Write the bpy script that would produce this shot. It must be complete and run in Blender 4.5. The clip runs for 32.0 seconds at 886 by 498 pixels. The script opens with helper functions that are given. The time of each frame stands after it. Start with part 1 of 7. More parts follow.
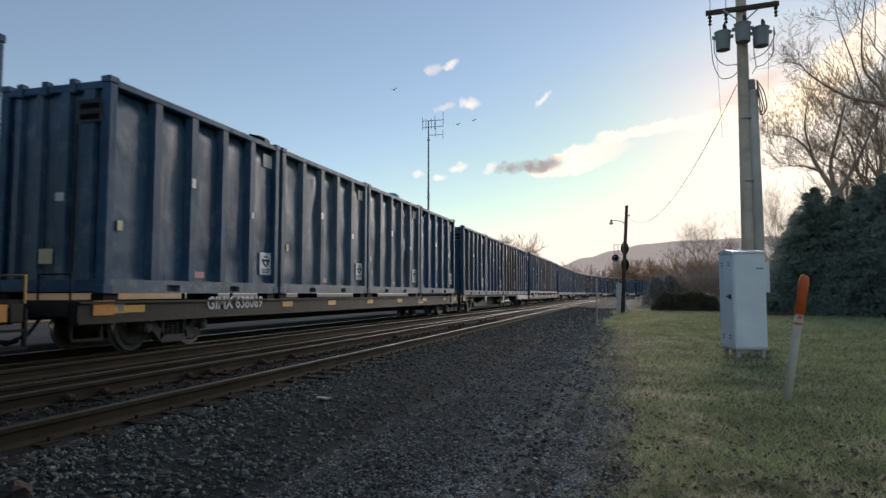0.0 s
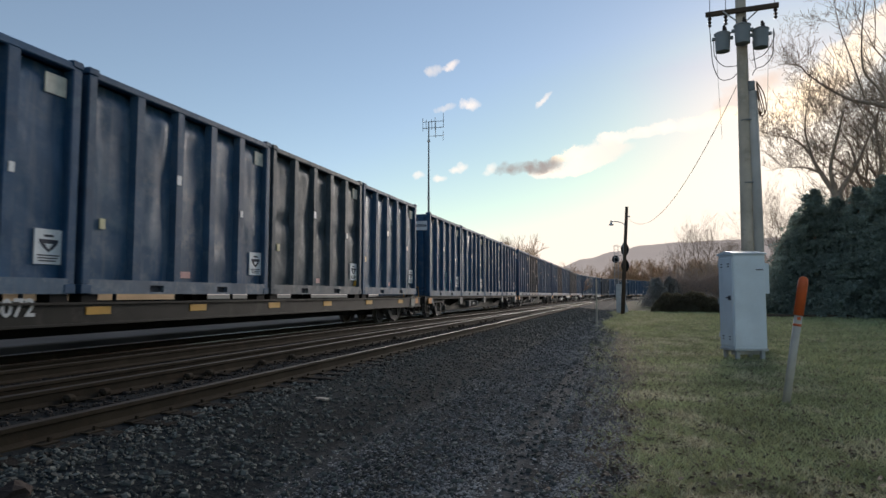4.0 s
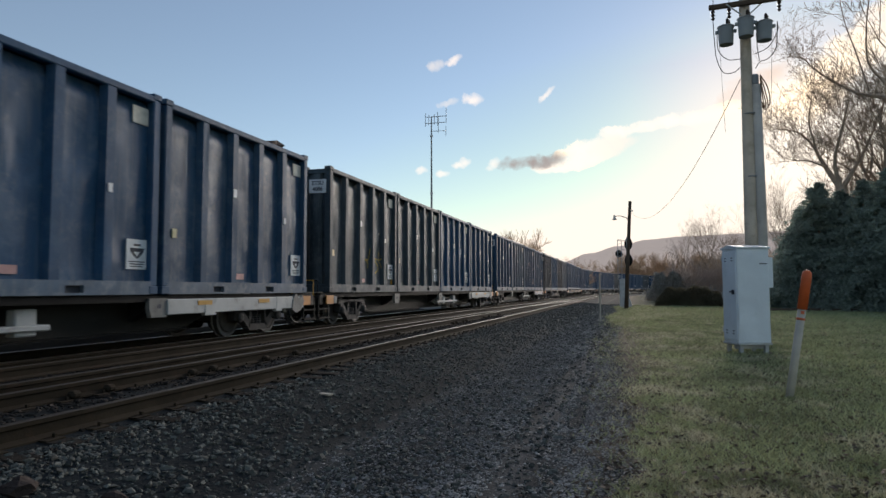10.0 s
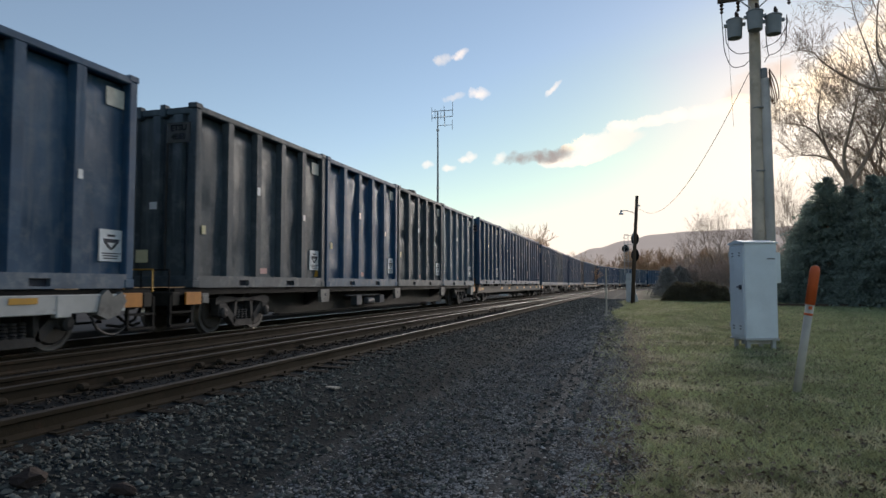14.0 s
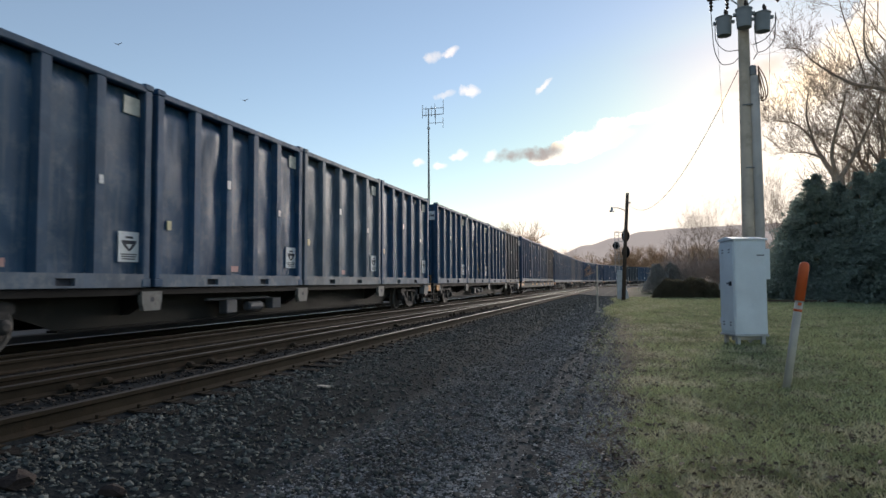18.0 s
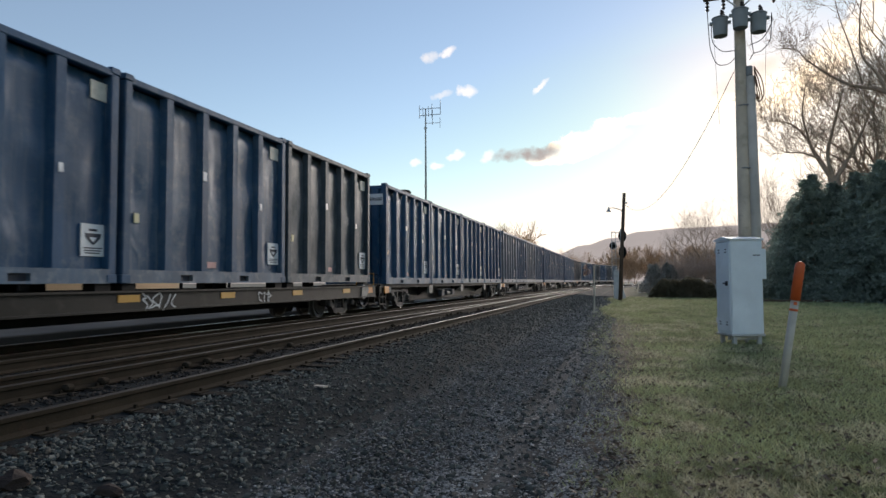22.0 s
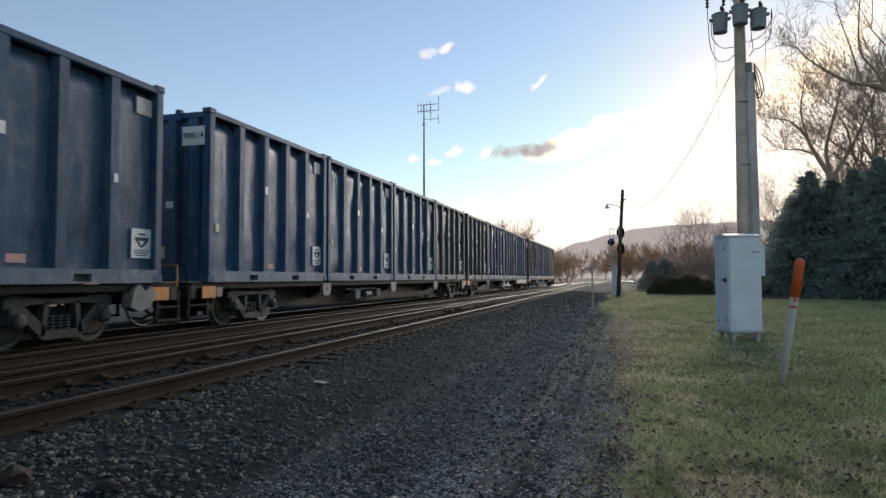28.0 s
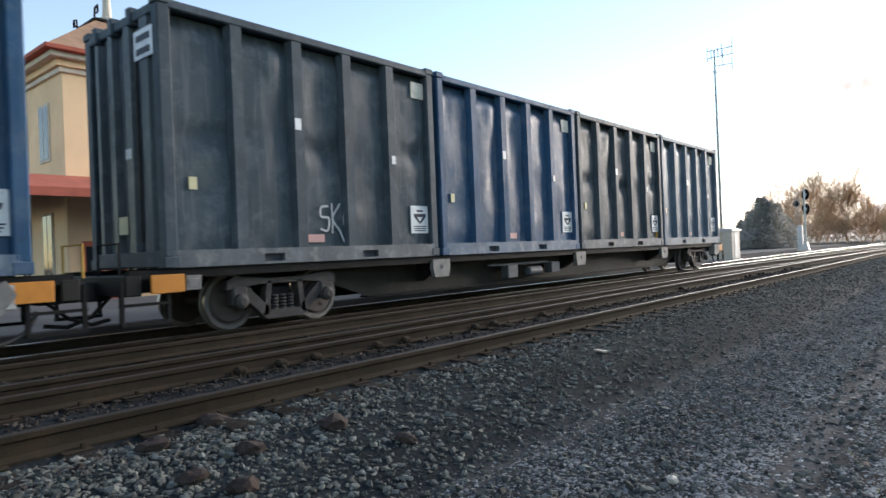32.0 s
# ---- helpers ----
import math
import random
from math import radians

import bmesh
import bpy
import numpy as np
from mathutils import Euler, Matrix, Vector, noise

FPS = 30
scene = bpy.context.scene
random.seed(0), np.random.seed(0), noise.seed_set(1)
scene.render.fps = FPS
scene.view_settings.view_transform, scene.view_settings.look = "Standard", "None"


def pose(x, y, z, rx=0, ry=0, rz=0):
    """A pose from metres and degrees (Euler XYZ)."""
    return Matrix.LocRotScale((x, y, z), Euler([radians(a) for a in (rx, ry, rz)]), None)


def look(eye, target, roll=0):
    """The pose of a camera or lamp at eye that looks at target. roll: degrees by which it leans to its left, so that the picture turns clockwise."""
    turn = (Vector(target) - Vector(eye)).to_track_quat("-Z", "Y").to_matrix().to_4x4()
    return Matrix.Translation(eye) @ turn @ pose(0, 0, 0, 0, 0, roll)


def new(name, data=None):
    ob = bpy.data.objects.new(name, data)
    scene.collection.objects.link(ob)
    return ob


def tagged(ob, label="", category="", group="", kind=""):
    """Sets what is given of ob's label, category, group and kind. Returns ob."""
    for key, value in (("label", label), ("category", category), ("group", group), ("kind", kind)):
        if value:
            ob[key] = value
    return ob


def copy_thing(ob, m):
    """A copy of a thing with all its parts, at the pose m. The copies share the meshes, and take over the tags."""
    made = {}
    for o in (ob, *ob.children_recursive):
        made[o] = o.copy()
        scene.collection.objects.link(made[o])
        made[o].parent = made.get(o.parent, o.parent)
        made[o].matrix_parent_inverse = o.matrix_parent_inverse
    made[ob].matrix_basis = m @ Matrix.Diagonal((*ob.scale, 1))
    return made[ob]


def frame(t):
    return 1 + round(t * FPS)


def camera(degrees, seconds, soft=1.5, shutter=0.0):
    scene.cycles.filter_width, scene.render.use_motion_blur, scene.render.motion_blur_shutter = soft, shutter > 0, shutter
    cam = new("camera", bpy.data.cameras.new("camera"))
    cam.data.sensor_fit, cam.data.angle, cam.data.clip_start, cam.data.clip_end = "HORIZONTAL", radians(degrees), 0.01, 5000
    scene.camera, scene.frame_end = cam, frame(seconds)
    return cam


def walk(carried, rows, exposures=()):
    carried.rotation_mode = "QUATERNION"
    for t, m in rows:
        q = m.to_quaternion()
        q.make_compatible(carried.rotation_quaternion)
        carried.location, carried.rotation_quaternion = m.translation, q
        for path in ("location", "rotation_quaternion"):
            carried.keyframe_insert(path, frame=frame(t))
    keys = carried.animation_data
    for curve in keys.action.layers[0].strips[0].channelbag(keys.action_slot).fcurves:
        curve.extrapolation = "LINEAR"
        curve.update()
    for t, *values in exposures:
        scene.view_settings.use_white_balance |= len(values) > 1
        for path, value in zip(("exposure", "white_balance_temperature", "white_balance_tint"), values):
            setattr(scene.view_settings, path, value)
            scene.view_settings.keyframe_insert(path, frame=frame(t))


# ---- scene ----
# camera: seconds, x, y, z, yaw, pitch, roll
cam = camera(68.6, 32.0, soft=1.5, shutter=0.1)
PATH = [
    (0.0, -0.000, 0.000, 1.200, 15.90, 3.91, -0.00),
    (0.5, 0.012, -0.007, 1.198, 15.94, 3.72, 0.13),
    (1.0, 0.010, -0.005, 1.201, 15.80, 3.69, 0.04),
    (1.5, 0.005, 0.003, 1.202, 15.72, 3.81, 0.03),
    (2.0, 0.008, -0.002, 1.202, 15.79, 3.88, 0.03),
    (2.5, 0.013, -0.006, 1.199, 15.77, 3.91, 0.12),
    (3.0, -0.000, 0.002, 1.197, 15.79, 3.95, 0.16),
    (3.5, 0.008, -0.008, 1.201, 15.87, 3.99, 0.08),
    (5.5, 0.013, -0.013, 1.201, 16.00, 3.91, 0.08),
    (6.0, 0.008, -0.000, 1.199, 15.94, 3.76, 0.01),
    (6.5, 0.016, -0.013, 1.201, 15.86, 3.82, -0.04),
    (7.0, 0.013, -0.010, 1.197, 15.79, 3.84, -0.01),
    (7.5, 0.013, -0.002, 1.198, 15.78, 3.88, 0.12),
    (8.0, 0.008, 0.001, 1.196, 15.80, 3.84, -0.00),
    (8.5, 0.003, 0.004, 1.198, 15.97, 3.77, 0.01),
    (9.0, -0.004, -0.001, 1.199, 16.25, 3.62, -0.03),
    (9.5, 0.009, -0.012, 1.201, 16.29, 3.54, -0.09),
    (10.0, 0.018, -0.010, 1.202, 16.20, 3.57, -0.16),
    (10.5, 0.006, -0.006, 1.206, 16.14, 3.53, -0.13),
    (11.0, 0.009, -0.001, 1.201, 16.20, 3.54, -0.03),
    (11.5, 0.010, -0.002, 1.199, 16.22, 3.39, 0.15),
    (12.0, 0.007, -0.006, 1.201, 16.26, 3.22, -0.14),
    (12.5, -0.003, 0.010, 1.197, 16.69, 3.21, -0.07),
    (13.0, 0.005, -0.002, 1.195, 16.70, 3.24, -0.11),
    (13.5, 0.017, -0.010, 1.203, 16.74, 3.16, -0.09),
    (14.0, 0.015, -0.012, 1.200, 16.74, 3.08, 0.00),
    (14.5, 0.021, -0.010, 1.208, 16.76, 2.91, -0.14),
    (16.5, 0.022, -0.008, 1.200, 16.01, 2.68, -0.29),
    (17.0, 0.005, 0.003, 1.193, 15.88, 2.80, -0.26),
    (17.5, 0.006, 0.009, 1.195, 16.00, 2.88, -0.17),
    (18.0, 0.010, 0.001, 1.202, 15.97, 2.88, -0.28),
    (18.5, 0.016, 0.003, 1.201, 15.95, 2.92, -0.30),
    (19.0, 0.010, 0.001, 1.203, 15.78, 2.92, -0.24),
    (19.5, 0.003, 0.013, 1.199, 15.82, 2.94, -0.08),
    (20.0, 0.006, 0.008, 1.202, 15.94, 2.88, -0.11),
    (20.5, 0.016, 0.004, 1.201, 15.95, 2.85, -0.31),
    (21.0, 0.015, -0.003, 1.206, 15.85, 2.82, -0.32),
    (21.5, 0.013, -0.001, 1.205, 15.77, 2.83, -0.34),
    (22.0, 0.014, -0.003, 1.199, 15.71, 2.89, -0.30),
    (22.5, 0.013, -0.000, 1.197, 15.64, 2.96, -0.33),
    (23.0, 0.007, -0.004, 1.200, 15.58, 3.01, -0.31),
    (23.5, 0.007, -0.006, 1.199, 15.52, 3.02, -0.26),
    (24.0, 0.011, -0.004, 1.201, 15.54, 3.00, -0.34),
    (24.5, 0.010, -0.006, 1.201, 15.50, 2.94, -0.44),
    (25.0, 0.015, -0.013, 1.200, 15.35, 2.95, -0.48),
    (25.5, 0.017, -0.007, 1.202, 15.19, 2.90, -0.46),
    (27.5, 0.004, -0.001, 1.198, 15.16, 2.80, -0.24),
    (28.0, -0.014, 0.006, 1.197, 15.53, 2.56, -0.19),
    (28.5, -0.022, 0.006, 1.196, 15.56, 2.54, -0.55),
    (29.0, -0.046, 0.010, 1.190, 16.60, 2.52, -0.69),
    (29.5, -0.051, 0.010, 1.190, 17.84, 2.32, -0.90),
    (30.0, -0.059, 0.004, 1.188, 18.65, 2.29, -1.05),
    (30.5, -0.063, 0.008, 1.183, 19.88, 2.14, -0.98),
    (31.0, -0.049, 0.036, 1.180, 23.28, 0.92, -1.21),
    (31.5, -0.019, 0.071, 1.209, 29.48, 0.56, -1.54),
    (32.0, 0.084, 0.150, 1.202, 40.52, 0.23, -2.30),
]
# lens up-down lean is turned round the view axis
walk(cam, [(t, pose(x, y, z, 90, 0, yaw) @ pose(0, 0, 0, pitch) @ pose(0, 0, 0, 0, 0, roll)) for t, x, y, z, yaw, pitch, roll in PATH],
     exposures=[(t, e, 6850, 15) for t, e in ((0.0, 0.44), (14.0, 0.46), (17.0, 0.62), (28.0, 0.66), (30.0, 0.72), (31.0, 1.0), (31.5, 1.35), (32.0, 1.7))])

# ---- world and light ----
SUN_AZ, SUN_EL = 12.0, 11.5          # degrees right of the track's line, above the horizon
world = bpy.data.worlds.new("sky")
scene.world = world
world.use_nodes = True
wt = world.node_tree
wn, wl = wt.nodes, wt.links
wn.clear()


def math_node(nt, op, a, b=None, c=None, clamp=False):
    n = nt.nodes.new("ShaderNodeMath")
    n.operation, n.use_clamp = op, clamp
    for i, v in enumerate((a, b, c)):
        if v is None:
            continue
        if isinstance(v, (int, float)):
            n.inputs[i].default_value = v
        else:
            nt.links.new(v, n.inputs[i])
    return n.outputs[0]


def mix_node(nt, fac, a, b, blend="MIX"):
    n = nt.nodes.new("ShaderNodeMix")
    n.data_type, n.blend_type = "RGBA", blend
    for sock, v in ((n.inputs[0], fac), (n.inputs[6], a), (n.inputs[7], b)):
        if isinstance(v, (int, float)):
            sock.default_value = v
        elif isinstance(v, tuple):
            sock.default_value = (*v, 1.0)
        else:
            nt.links.new(v, sock)
    return n.outputs[2]


def heading(az, el):
    a, e = radians(az), radians(el)
    return Vector((math.sin(a) * math.cos(e), math.cos(a) * math.cos(e), math.sin(e)))


def build_sky():
    sky = wn.new("ShaderNodeTexSky")
    sky.sky_type, sky.sun_disc = "NISHITA", False
    sky.sun_elevation, sky.sun_rotation = radians(SUN_EL), radians(SUN_AZ)
    sky.air_density, sky.dust_density, sky.ozone_density = 1.0, 0.1, 2.0
    coord = wn.new("ShaderNodeTexCoord")
    way = coord.outputs["Generated"]

    # cloud edges are torn by a slow swirl of the direction
    swirl, torn = wn.new("ShaderNodeTexNoise"), wn.new("ShaderNodeVectorMath")
    swirl.inputs["Scale"].default_value, swirl.inputs["Detail"].default_value, swirl.inputs["Roughness"].default_value = 26.0, 5.0, 0.6
    wl.new(way, swirl.inputs["Vector"])
    torn.operation = "MULTIPLY_ADD"
    wl.new(swirl.outputs["Color"], torn.inputs[0])
    torn.inputs[1].default_value = (0.03, 0.03, 0.03)
    shifted = wn.new("ShaderNodeVectorMath")
    shifted.operation = "SUBTRACT"
    wl.new(way, shifted.inputs[0])
    shifted.inputs[1].default_value = (0.015, 0.015, 0.015)
    wl.new(shifted.outputs[0], torn.inputs[2])

    def dot(v, plain=False):
        n = wn.new("ShaderNodeVectorMath")
        n.operation = "DOT_PRODUCT"
        wl.new(way if plain else torn.outputs[0], n.inputs[0])
        n.inputs[1].default_value = v
        return n.outputs["Value"]

    wisps = wn.new("ShaderNodeTexNoise")
    wisps.inputs["Scale"].default_value, wisps.inputs["Detail"].default_value, wisps.inputs["Roughness"].default_value = 52.0, 8.0, 0.66
    wl.new(way, wisps.inputs["Vector"])
    ragged = math_node(wt, "SUBTRACT", wisps.outputs["Fac"], 0.5)

    def puff(az, el, wide, high, lean=0.0, rough=2.1):
        c = heading(az, el)
        r = Vector((0, 0, 1)).cross(c).normalized() * -1
        u = r.cross(c).normalized()
        l = radians(lean)
        r2, u2 = r * math.cos(l) + u * math.sin(l), u * math.cos(l) - r * math.sin(l)
        a = math_node(wt, "DIVIDE", dot(r2), math.sin(radians(wide)))
        b = math_node(wt, "DIVIDE", dot(u2), math.sin(radians(high)))
        d = math_node(wt, "ADD", math_node(wt, "MULTIPLY", a, a), math_node(wt, "MULTIPLY", b, b))
        e = math_node(wt, "SUBTRACT", 1.0, d)
        e = math_node(wt, "ADD", e, math_node(wt, "MULTIPLY", ragged, rough))
        front = math_node(wt, "GREATER_THAN", dot(c), 0.5)
        return math_node(wt, "MULTIPLY", math_node(wt, "MULTIPLY", e, 0.9, clamp=True), front, clamp=True)

    # thin haze that glows round the low sun
    near = math_node(wt, "MAXIMUM", dot(heading(SUN_AZ, SUN_EL), True), 0.0)
    glow = math_node(wt, "POWER", near, 110.0)
    wide = math_node(wt, "POWER", near, 60.0)
    cap = wn.new("ShaderNodeVectorMath")
    cap.operation = "MINIMUM"
    wl.new(sky.outputs[0], cap.inputs[0])
    up = wn.new("ShaderNodeSeparateXYZ")
    wl.new(way, up.inputs[0])
    # the haze is brightest low over the horizon
    lift = math_node(wt, "MULTIPLY_ADD", up.outputs["Z"], 6.2, -0.95, clamp=True)
    wl.new(mix_node(wt, lift, (7.5, 6.85, 5.95), (3.5, 4.25, 5.3)), cap.inputs[1])
    hazy = mix_node(wt, 0.10, cap.outputs[0], (3.2, 3.2, 3.2))
    col = mix_node(wt, math_node(wt, "MULTIPLY", wide, 0.22, clamp=True), hazy, (6.1, 6.0, 5.9))
    col = mix_node(wt, math_node(wt, "MULTIPLY", glow, 0.5, clamp=True), col, (9.0, 8.1, 6.6))
    for az, el, w, h, lean, shade, amount in CLOUDS:
        col = mix_node(wt, math_node(wt, "MULTIPLY", puff(az, el, w, h, lean), amount), col, shade)
    back = wn.new("ShaderNodeBackground")
    back.inputs["Strength"].default_value = 0.12
    wl.new(col, back.inputs["Color"])
    out = wn.new("ShaderNodeOutputWorld")
    wl.new(back.outputs[0], out.inputs["Surface"])


WARM, PALE, DUSK, GOLD = (8.0, 7.1, 6.2), (6.6, 6.1, 5.5), (2.5, 2.35, 2.3), (10.5, 8.6, 6.0)
# bearing, height, half width, half height, lean, colour, amount
CLOUDS = [
    (13.2, 14.6, 3.6, 2.4, 20, GOLD, 0.9), (16.6, 17.2, 3.2, 1.9, 26, (9.6, 8.0, 5.8), 0.9), (18.6, 19.6, 2.0, 1.0, 24, (8.6, 7.2, 5.6), 0.8), (10.6, 16.2, 2.6, 0.9, 35, (5.6, 4.6, 3.9), 0.75), (8.2, 15.6, 1.8, 1.0, 40, (5.8, 4.9, 4.3), 0.7), (15.0, 15.4, 2.4, 0.7, 26, (7.0, 5.4, 3.8), 0.6),
    (3.6, 13.9, 6.0, 0.62, 5, WARM, 0.85), (-0.9, 13.3, 1.8, 0.7, 12, WARM, 0.7), (7.0, 14.2, 3.0, 0.8, 8, GOLD, 0.7),
    (-3.9, 11.7, 3.0, 1.15, 12, WARM, 0.95), (-1.6, 12.1, 2.6, 0.9, 14, PALE, 0.8), (-6.0, 10.6, 2.6, 0.55, 4, WARM, 0.85), (-5.4, 11.9, 1.6, 0.5, 24, GOLD, 0.8),
    (-8.4, 11.0, 3.3, 0.72, 3, DUSK, 1.0), (-6.6, 11.3, 1.7, 0.62, 18, DUSK, 0.85), (-3.6, 11.0, 1.5, 0.5, 20, GOLD, 0.7),
    (-6.9, 16.6, 1.0, 0.3, 44, WARM, 0.55), (-13.6, 16.6, 1.25, 0.6, 14, WARM, 0.7), (-15.8, 16.35, 1.0, 0.3, 5, PALE, 0.4),
    (-16.7, 19.4, 0.8, 0.5, 10, PALE, 0.5), (-15.1, 19.7, 0.85, 0.5, 20, WARM, 0.65), (-14.4, 11.1, 0.9, 0.45, 20, WARM, 0.6), (-18.1, 10.4, 0.65, 0.4, 0, WARM, 0.55), (-16.2, 10.2, 0.75, 0.3, 0, WARM, 0.5), (-11.8, 11.0, 0.9, 0.5, 30, WARM, 0.5),
]
build_sky()

sun = new("sun", bpy.data.lights.new("sun", "SUN"))
sun.data.energy, sun.data.angle, sun.data.color = 3.0, radians(36), (1.0, 0.95, 0.88)
sun.matrix_world = look((0, 0, 0), -heading(SUN_AZ, SUN_EL))


# ---- materials ----
def material(name, base, rough=0.7, metal=0.0, vary=0.25, scale=3.0, fine=40.0, bump=0.15, second=None, second_at=0.55, second_amount=0.6, streaks=0.0, glow=0.0, spec=0.4, per_object=0.0, thin=0.0, scuffs=0.0, dings=0.0):
    """Base colour with large stains, fine grain, a second colour in patches, and relief."""
    m = bpy.data.materials.new(name)
    m.use_nodes = True
    nt = m.node_tree
    n, l = nt.nodes, nt.links
    b = n["Principled BSDF"]
    co = n.new("ShaderNodeTexCoord")
    big, small = n.new("ShaderNodeTexNoise"), n.new("ShaderNodeTexNoise")
    for tex, s, d in ((big, scale, 5.0), (small, fine, 6.0)):
        tex.inputs["Scale"].default_value, tex.inputs["Detail"].default_value = s, d
        l.new(co.outputs["Object"], tex.inputs["Vector"])
    info = n.new("ShaderNodeObjectInfo")
    shift = n.new("ShaderNodeVectorMath")
    shift.operation = "ADD"
    l.new(co.outputs["Object"], shift.inputs[0])
    wide = math_node(nt, "MULTIPLY", info.outputs["Random"], 37.0)
    l.new(wide, shift.inputs[1])
    l.new(shift.outputs[0], big.inputs["Vector"])
    dark, light = tuple(c * (1 - vary) for c in base), tuple(min(1.0, c * (1 + vary)) for c in base)
    spread = math_node(nt, "MULTIPLY_ADD", big.outputs["Fac"], 2.2, -0.6, clamp=True)
    col = mix_node(nt, spread, dark, light)
    grain = math_node(nt, "MULTIPLY_ADD", small.outputs["Fac"], 1.6, -0.3, clamp=True)
    col = mix_node(nt, math_node(nt, "MULTIPLY", grain, 0.5), col, tuple(c * (1 - 0.8 * vary) for c in base))
    if second:
        patch = n.new("ShaderNodeTexNoise")
        patch.inputs["Scale"].default_value, patch.inputs["Detail"].default_value, patch.inputs["Roughness"].default_value = scale * 1.7, 8.0, 0.65
        l.new(shift.outputs[0], patch.inputs["Vector"])
        mask = math_node(nt, "MULTIPLY", math_node(nt, "SUBTRACT", patch.outputs["Fac"], second_at), 9.0, clamp=True)
        col = mix_node(nt, math_node(nt, "MULTIPLY", mask, second_amount), col, second)
    if streaks:
        m2 = n.new("ShaderNodeMapping")
        m2.inputs["Scale"].default_value = (9.0, 9.0, 0.55)
        l.new(shift.outputs[0], m2.inputs["Vector"])
        run = n.new("ShaderNodeTexNoise")
        run.inputs["Scale"].default_value, run.inputs["Detail"].default_value = 1.0, 6.0
        l.new(m2.outputs[0], run.inputs["Vector"])
        mask = math_node(nt, "MULTIPLY", math_node(nt, "SUBTRACT", run.outputs["Fac"], 0.52), 6.0, clamp=True)
        col = mix_node(nt, math_node(nt, "MULTIPLY", mask, streaks), col, (0.22, 0.235, 0.25))
        l.new(math_node(nt, "MULTIPLY_ADD", mask, 0.25, rough, clamp=True), b.inputs["Roughness"])
    else:
        l.new(math_node(nt, "MULTIPLY_ADD", small.outputs["Fac"], 0.2, rough - 0.1, clamp=True), b.inputs["Roughness"])
    if scuffs:
        rub, grit = n.new("ShaderNodeTexNoise"), n.new("ShaderNodeTexNoise")
        for tex, sc_, dt, rg in ((rub, 2.6, 9.0, 0.72), (grit, 1.3, 10.0, 0.8)):
            tex.inputs["Scale"].default_value, tex.inputs["Detail"].default_value, tex.inputs["Roughness"].default_value = sc_, dt, rg
            l.new(shift.outputs[0], tex.inputs["Vector"])
        tex_mask = math_node(nt, "MULTIPLY", math_node(nt, "SUBTRACT", rub.outputs["Fac"], 0.51), 8.0, clamp=True)
        col = mix_node(nt, math_node(nt, "MULTIPLY", tex_mask, scuffs), col, (0.20, 0.225, 0.245))
        chips = math_node(nt, "MULTIPLY", math_node(nt, "SUBTRACT", grit.outputs["Fac"], 0.66), 16.0, clamp=True)
        col = mix_node(nt, math_node(nt, "MULTIPLY", chips, min(1.0, 1.6 * scuffs)), col, (0.34, 0.34, 0.33))
        grime = math_node(nt, "MULTIPLY", math_node(nt, "SUBTRACT", 0.42, grit.outputs["Fac"]), 7.0, clamp=True)
        col = mix_node(nt, math_node(nt, "MULTIPLY", grime, 0.45), col, (0.02, 0.022, 0.024))
    if per_object:
        k = math_node(nt, "MULTIPLY_ADD", info.outputs["Random"], 2 * per_object, 1 - per_object)
        sc = n.new("ShaderNodeVectorMath")
        sc.operation = "SCALE"
        l.new(col, sc.inputs[0])
        l.new(k, sc.inputs["Scale"])
        col = sc.outputs[0]
    l.new(col, b.inputs["Base Color"])
    b.inputs["Metallic"].default_value = metal
    b.inputs["Specular IOR Level"].default_value = spec
    if bump:
        bn = n.new("ShaderNodeBump")
        bn.inputs["Strength"].default_value, bn.inputs["Distance"].default_value = bump, 0.02
        l.new(math_node(nt, "ADD", small.outputs["Fac"], big.outputs["Fac"]), bn.inputs["Height"])
        if dings:
            hit, b2 = n.new("ShaderNodeTexNoise"), n.new("ShaderNodeBump")
            hit.inputs["Scale"].default_value, hit.inputs["Detail"].default_value, hit.inputs["Distortion"].default_value = 1.5, 2.0, 0.5
            l.new(shift.outputs[0], hit.inputs["Vector"])
            b2.inputs["Strength"].default_value, b2.inputs["Distance"].default_value = dings, 0.12
            l.new(hit.outputs["Fac"], b2.inputs["Height"])
            l.new(b2.outputs[0], bn.inputs["Normal"])
        l.new(bn.outputs[0], b.inputs["Normal"])
    if thin:
        # leaves and needles let part of the light through; far twigs mimic backlit haze
        tr, mx = n.new("ShaderNodeBsdfTranslucent"), n.new("ShaderNodeMixShader")
        l.new(col, tr.inputs["Color"])
        mx.inputs[0].default_value = thin
        l.new(b.outputs[0], mx.inputs[1])
        l.new(tr.outputs[0], mx.inputs[2])
        l.new(mx.outputs[0], n["Material Output"].inputs["Surface"])
    if glow:
        b.inputs["Emission Color"].default_value, b.inputs["Emission Strength"].default_value = (*base, 1.0), glow
    return m


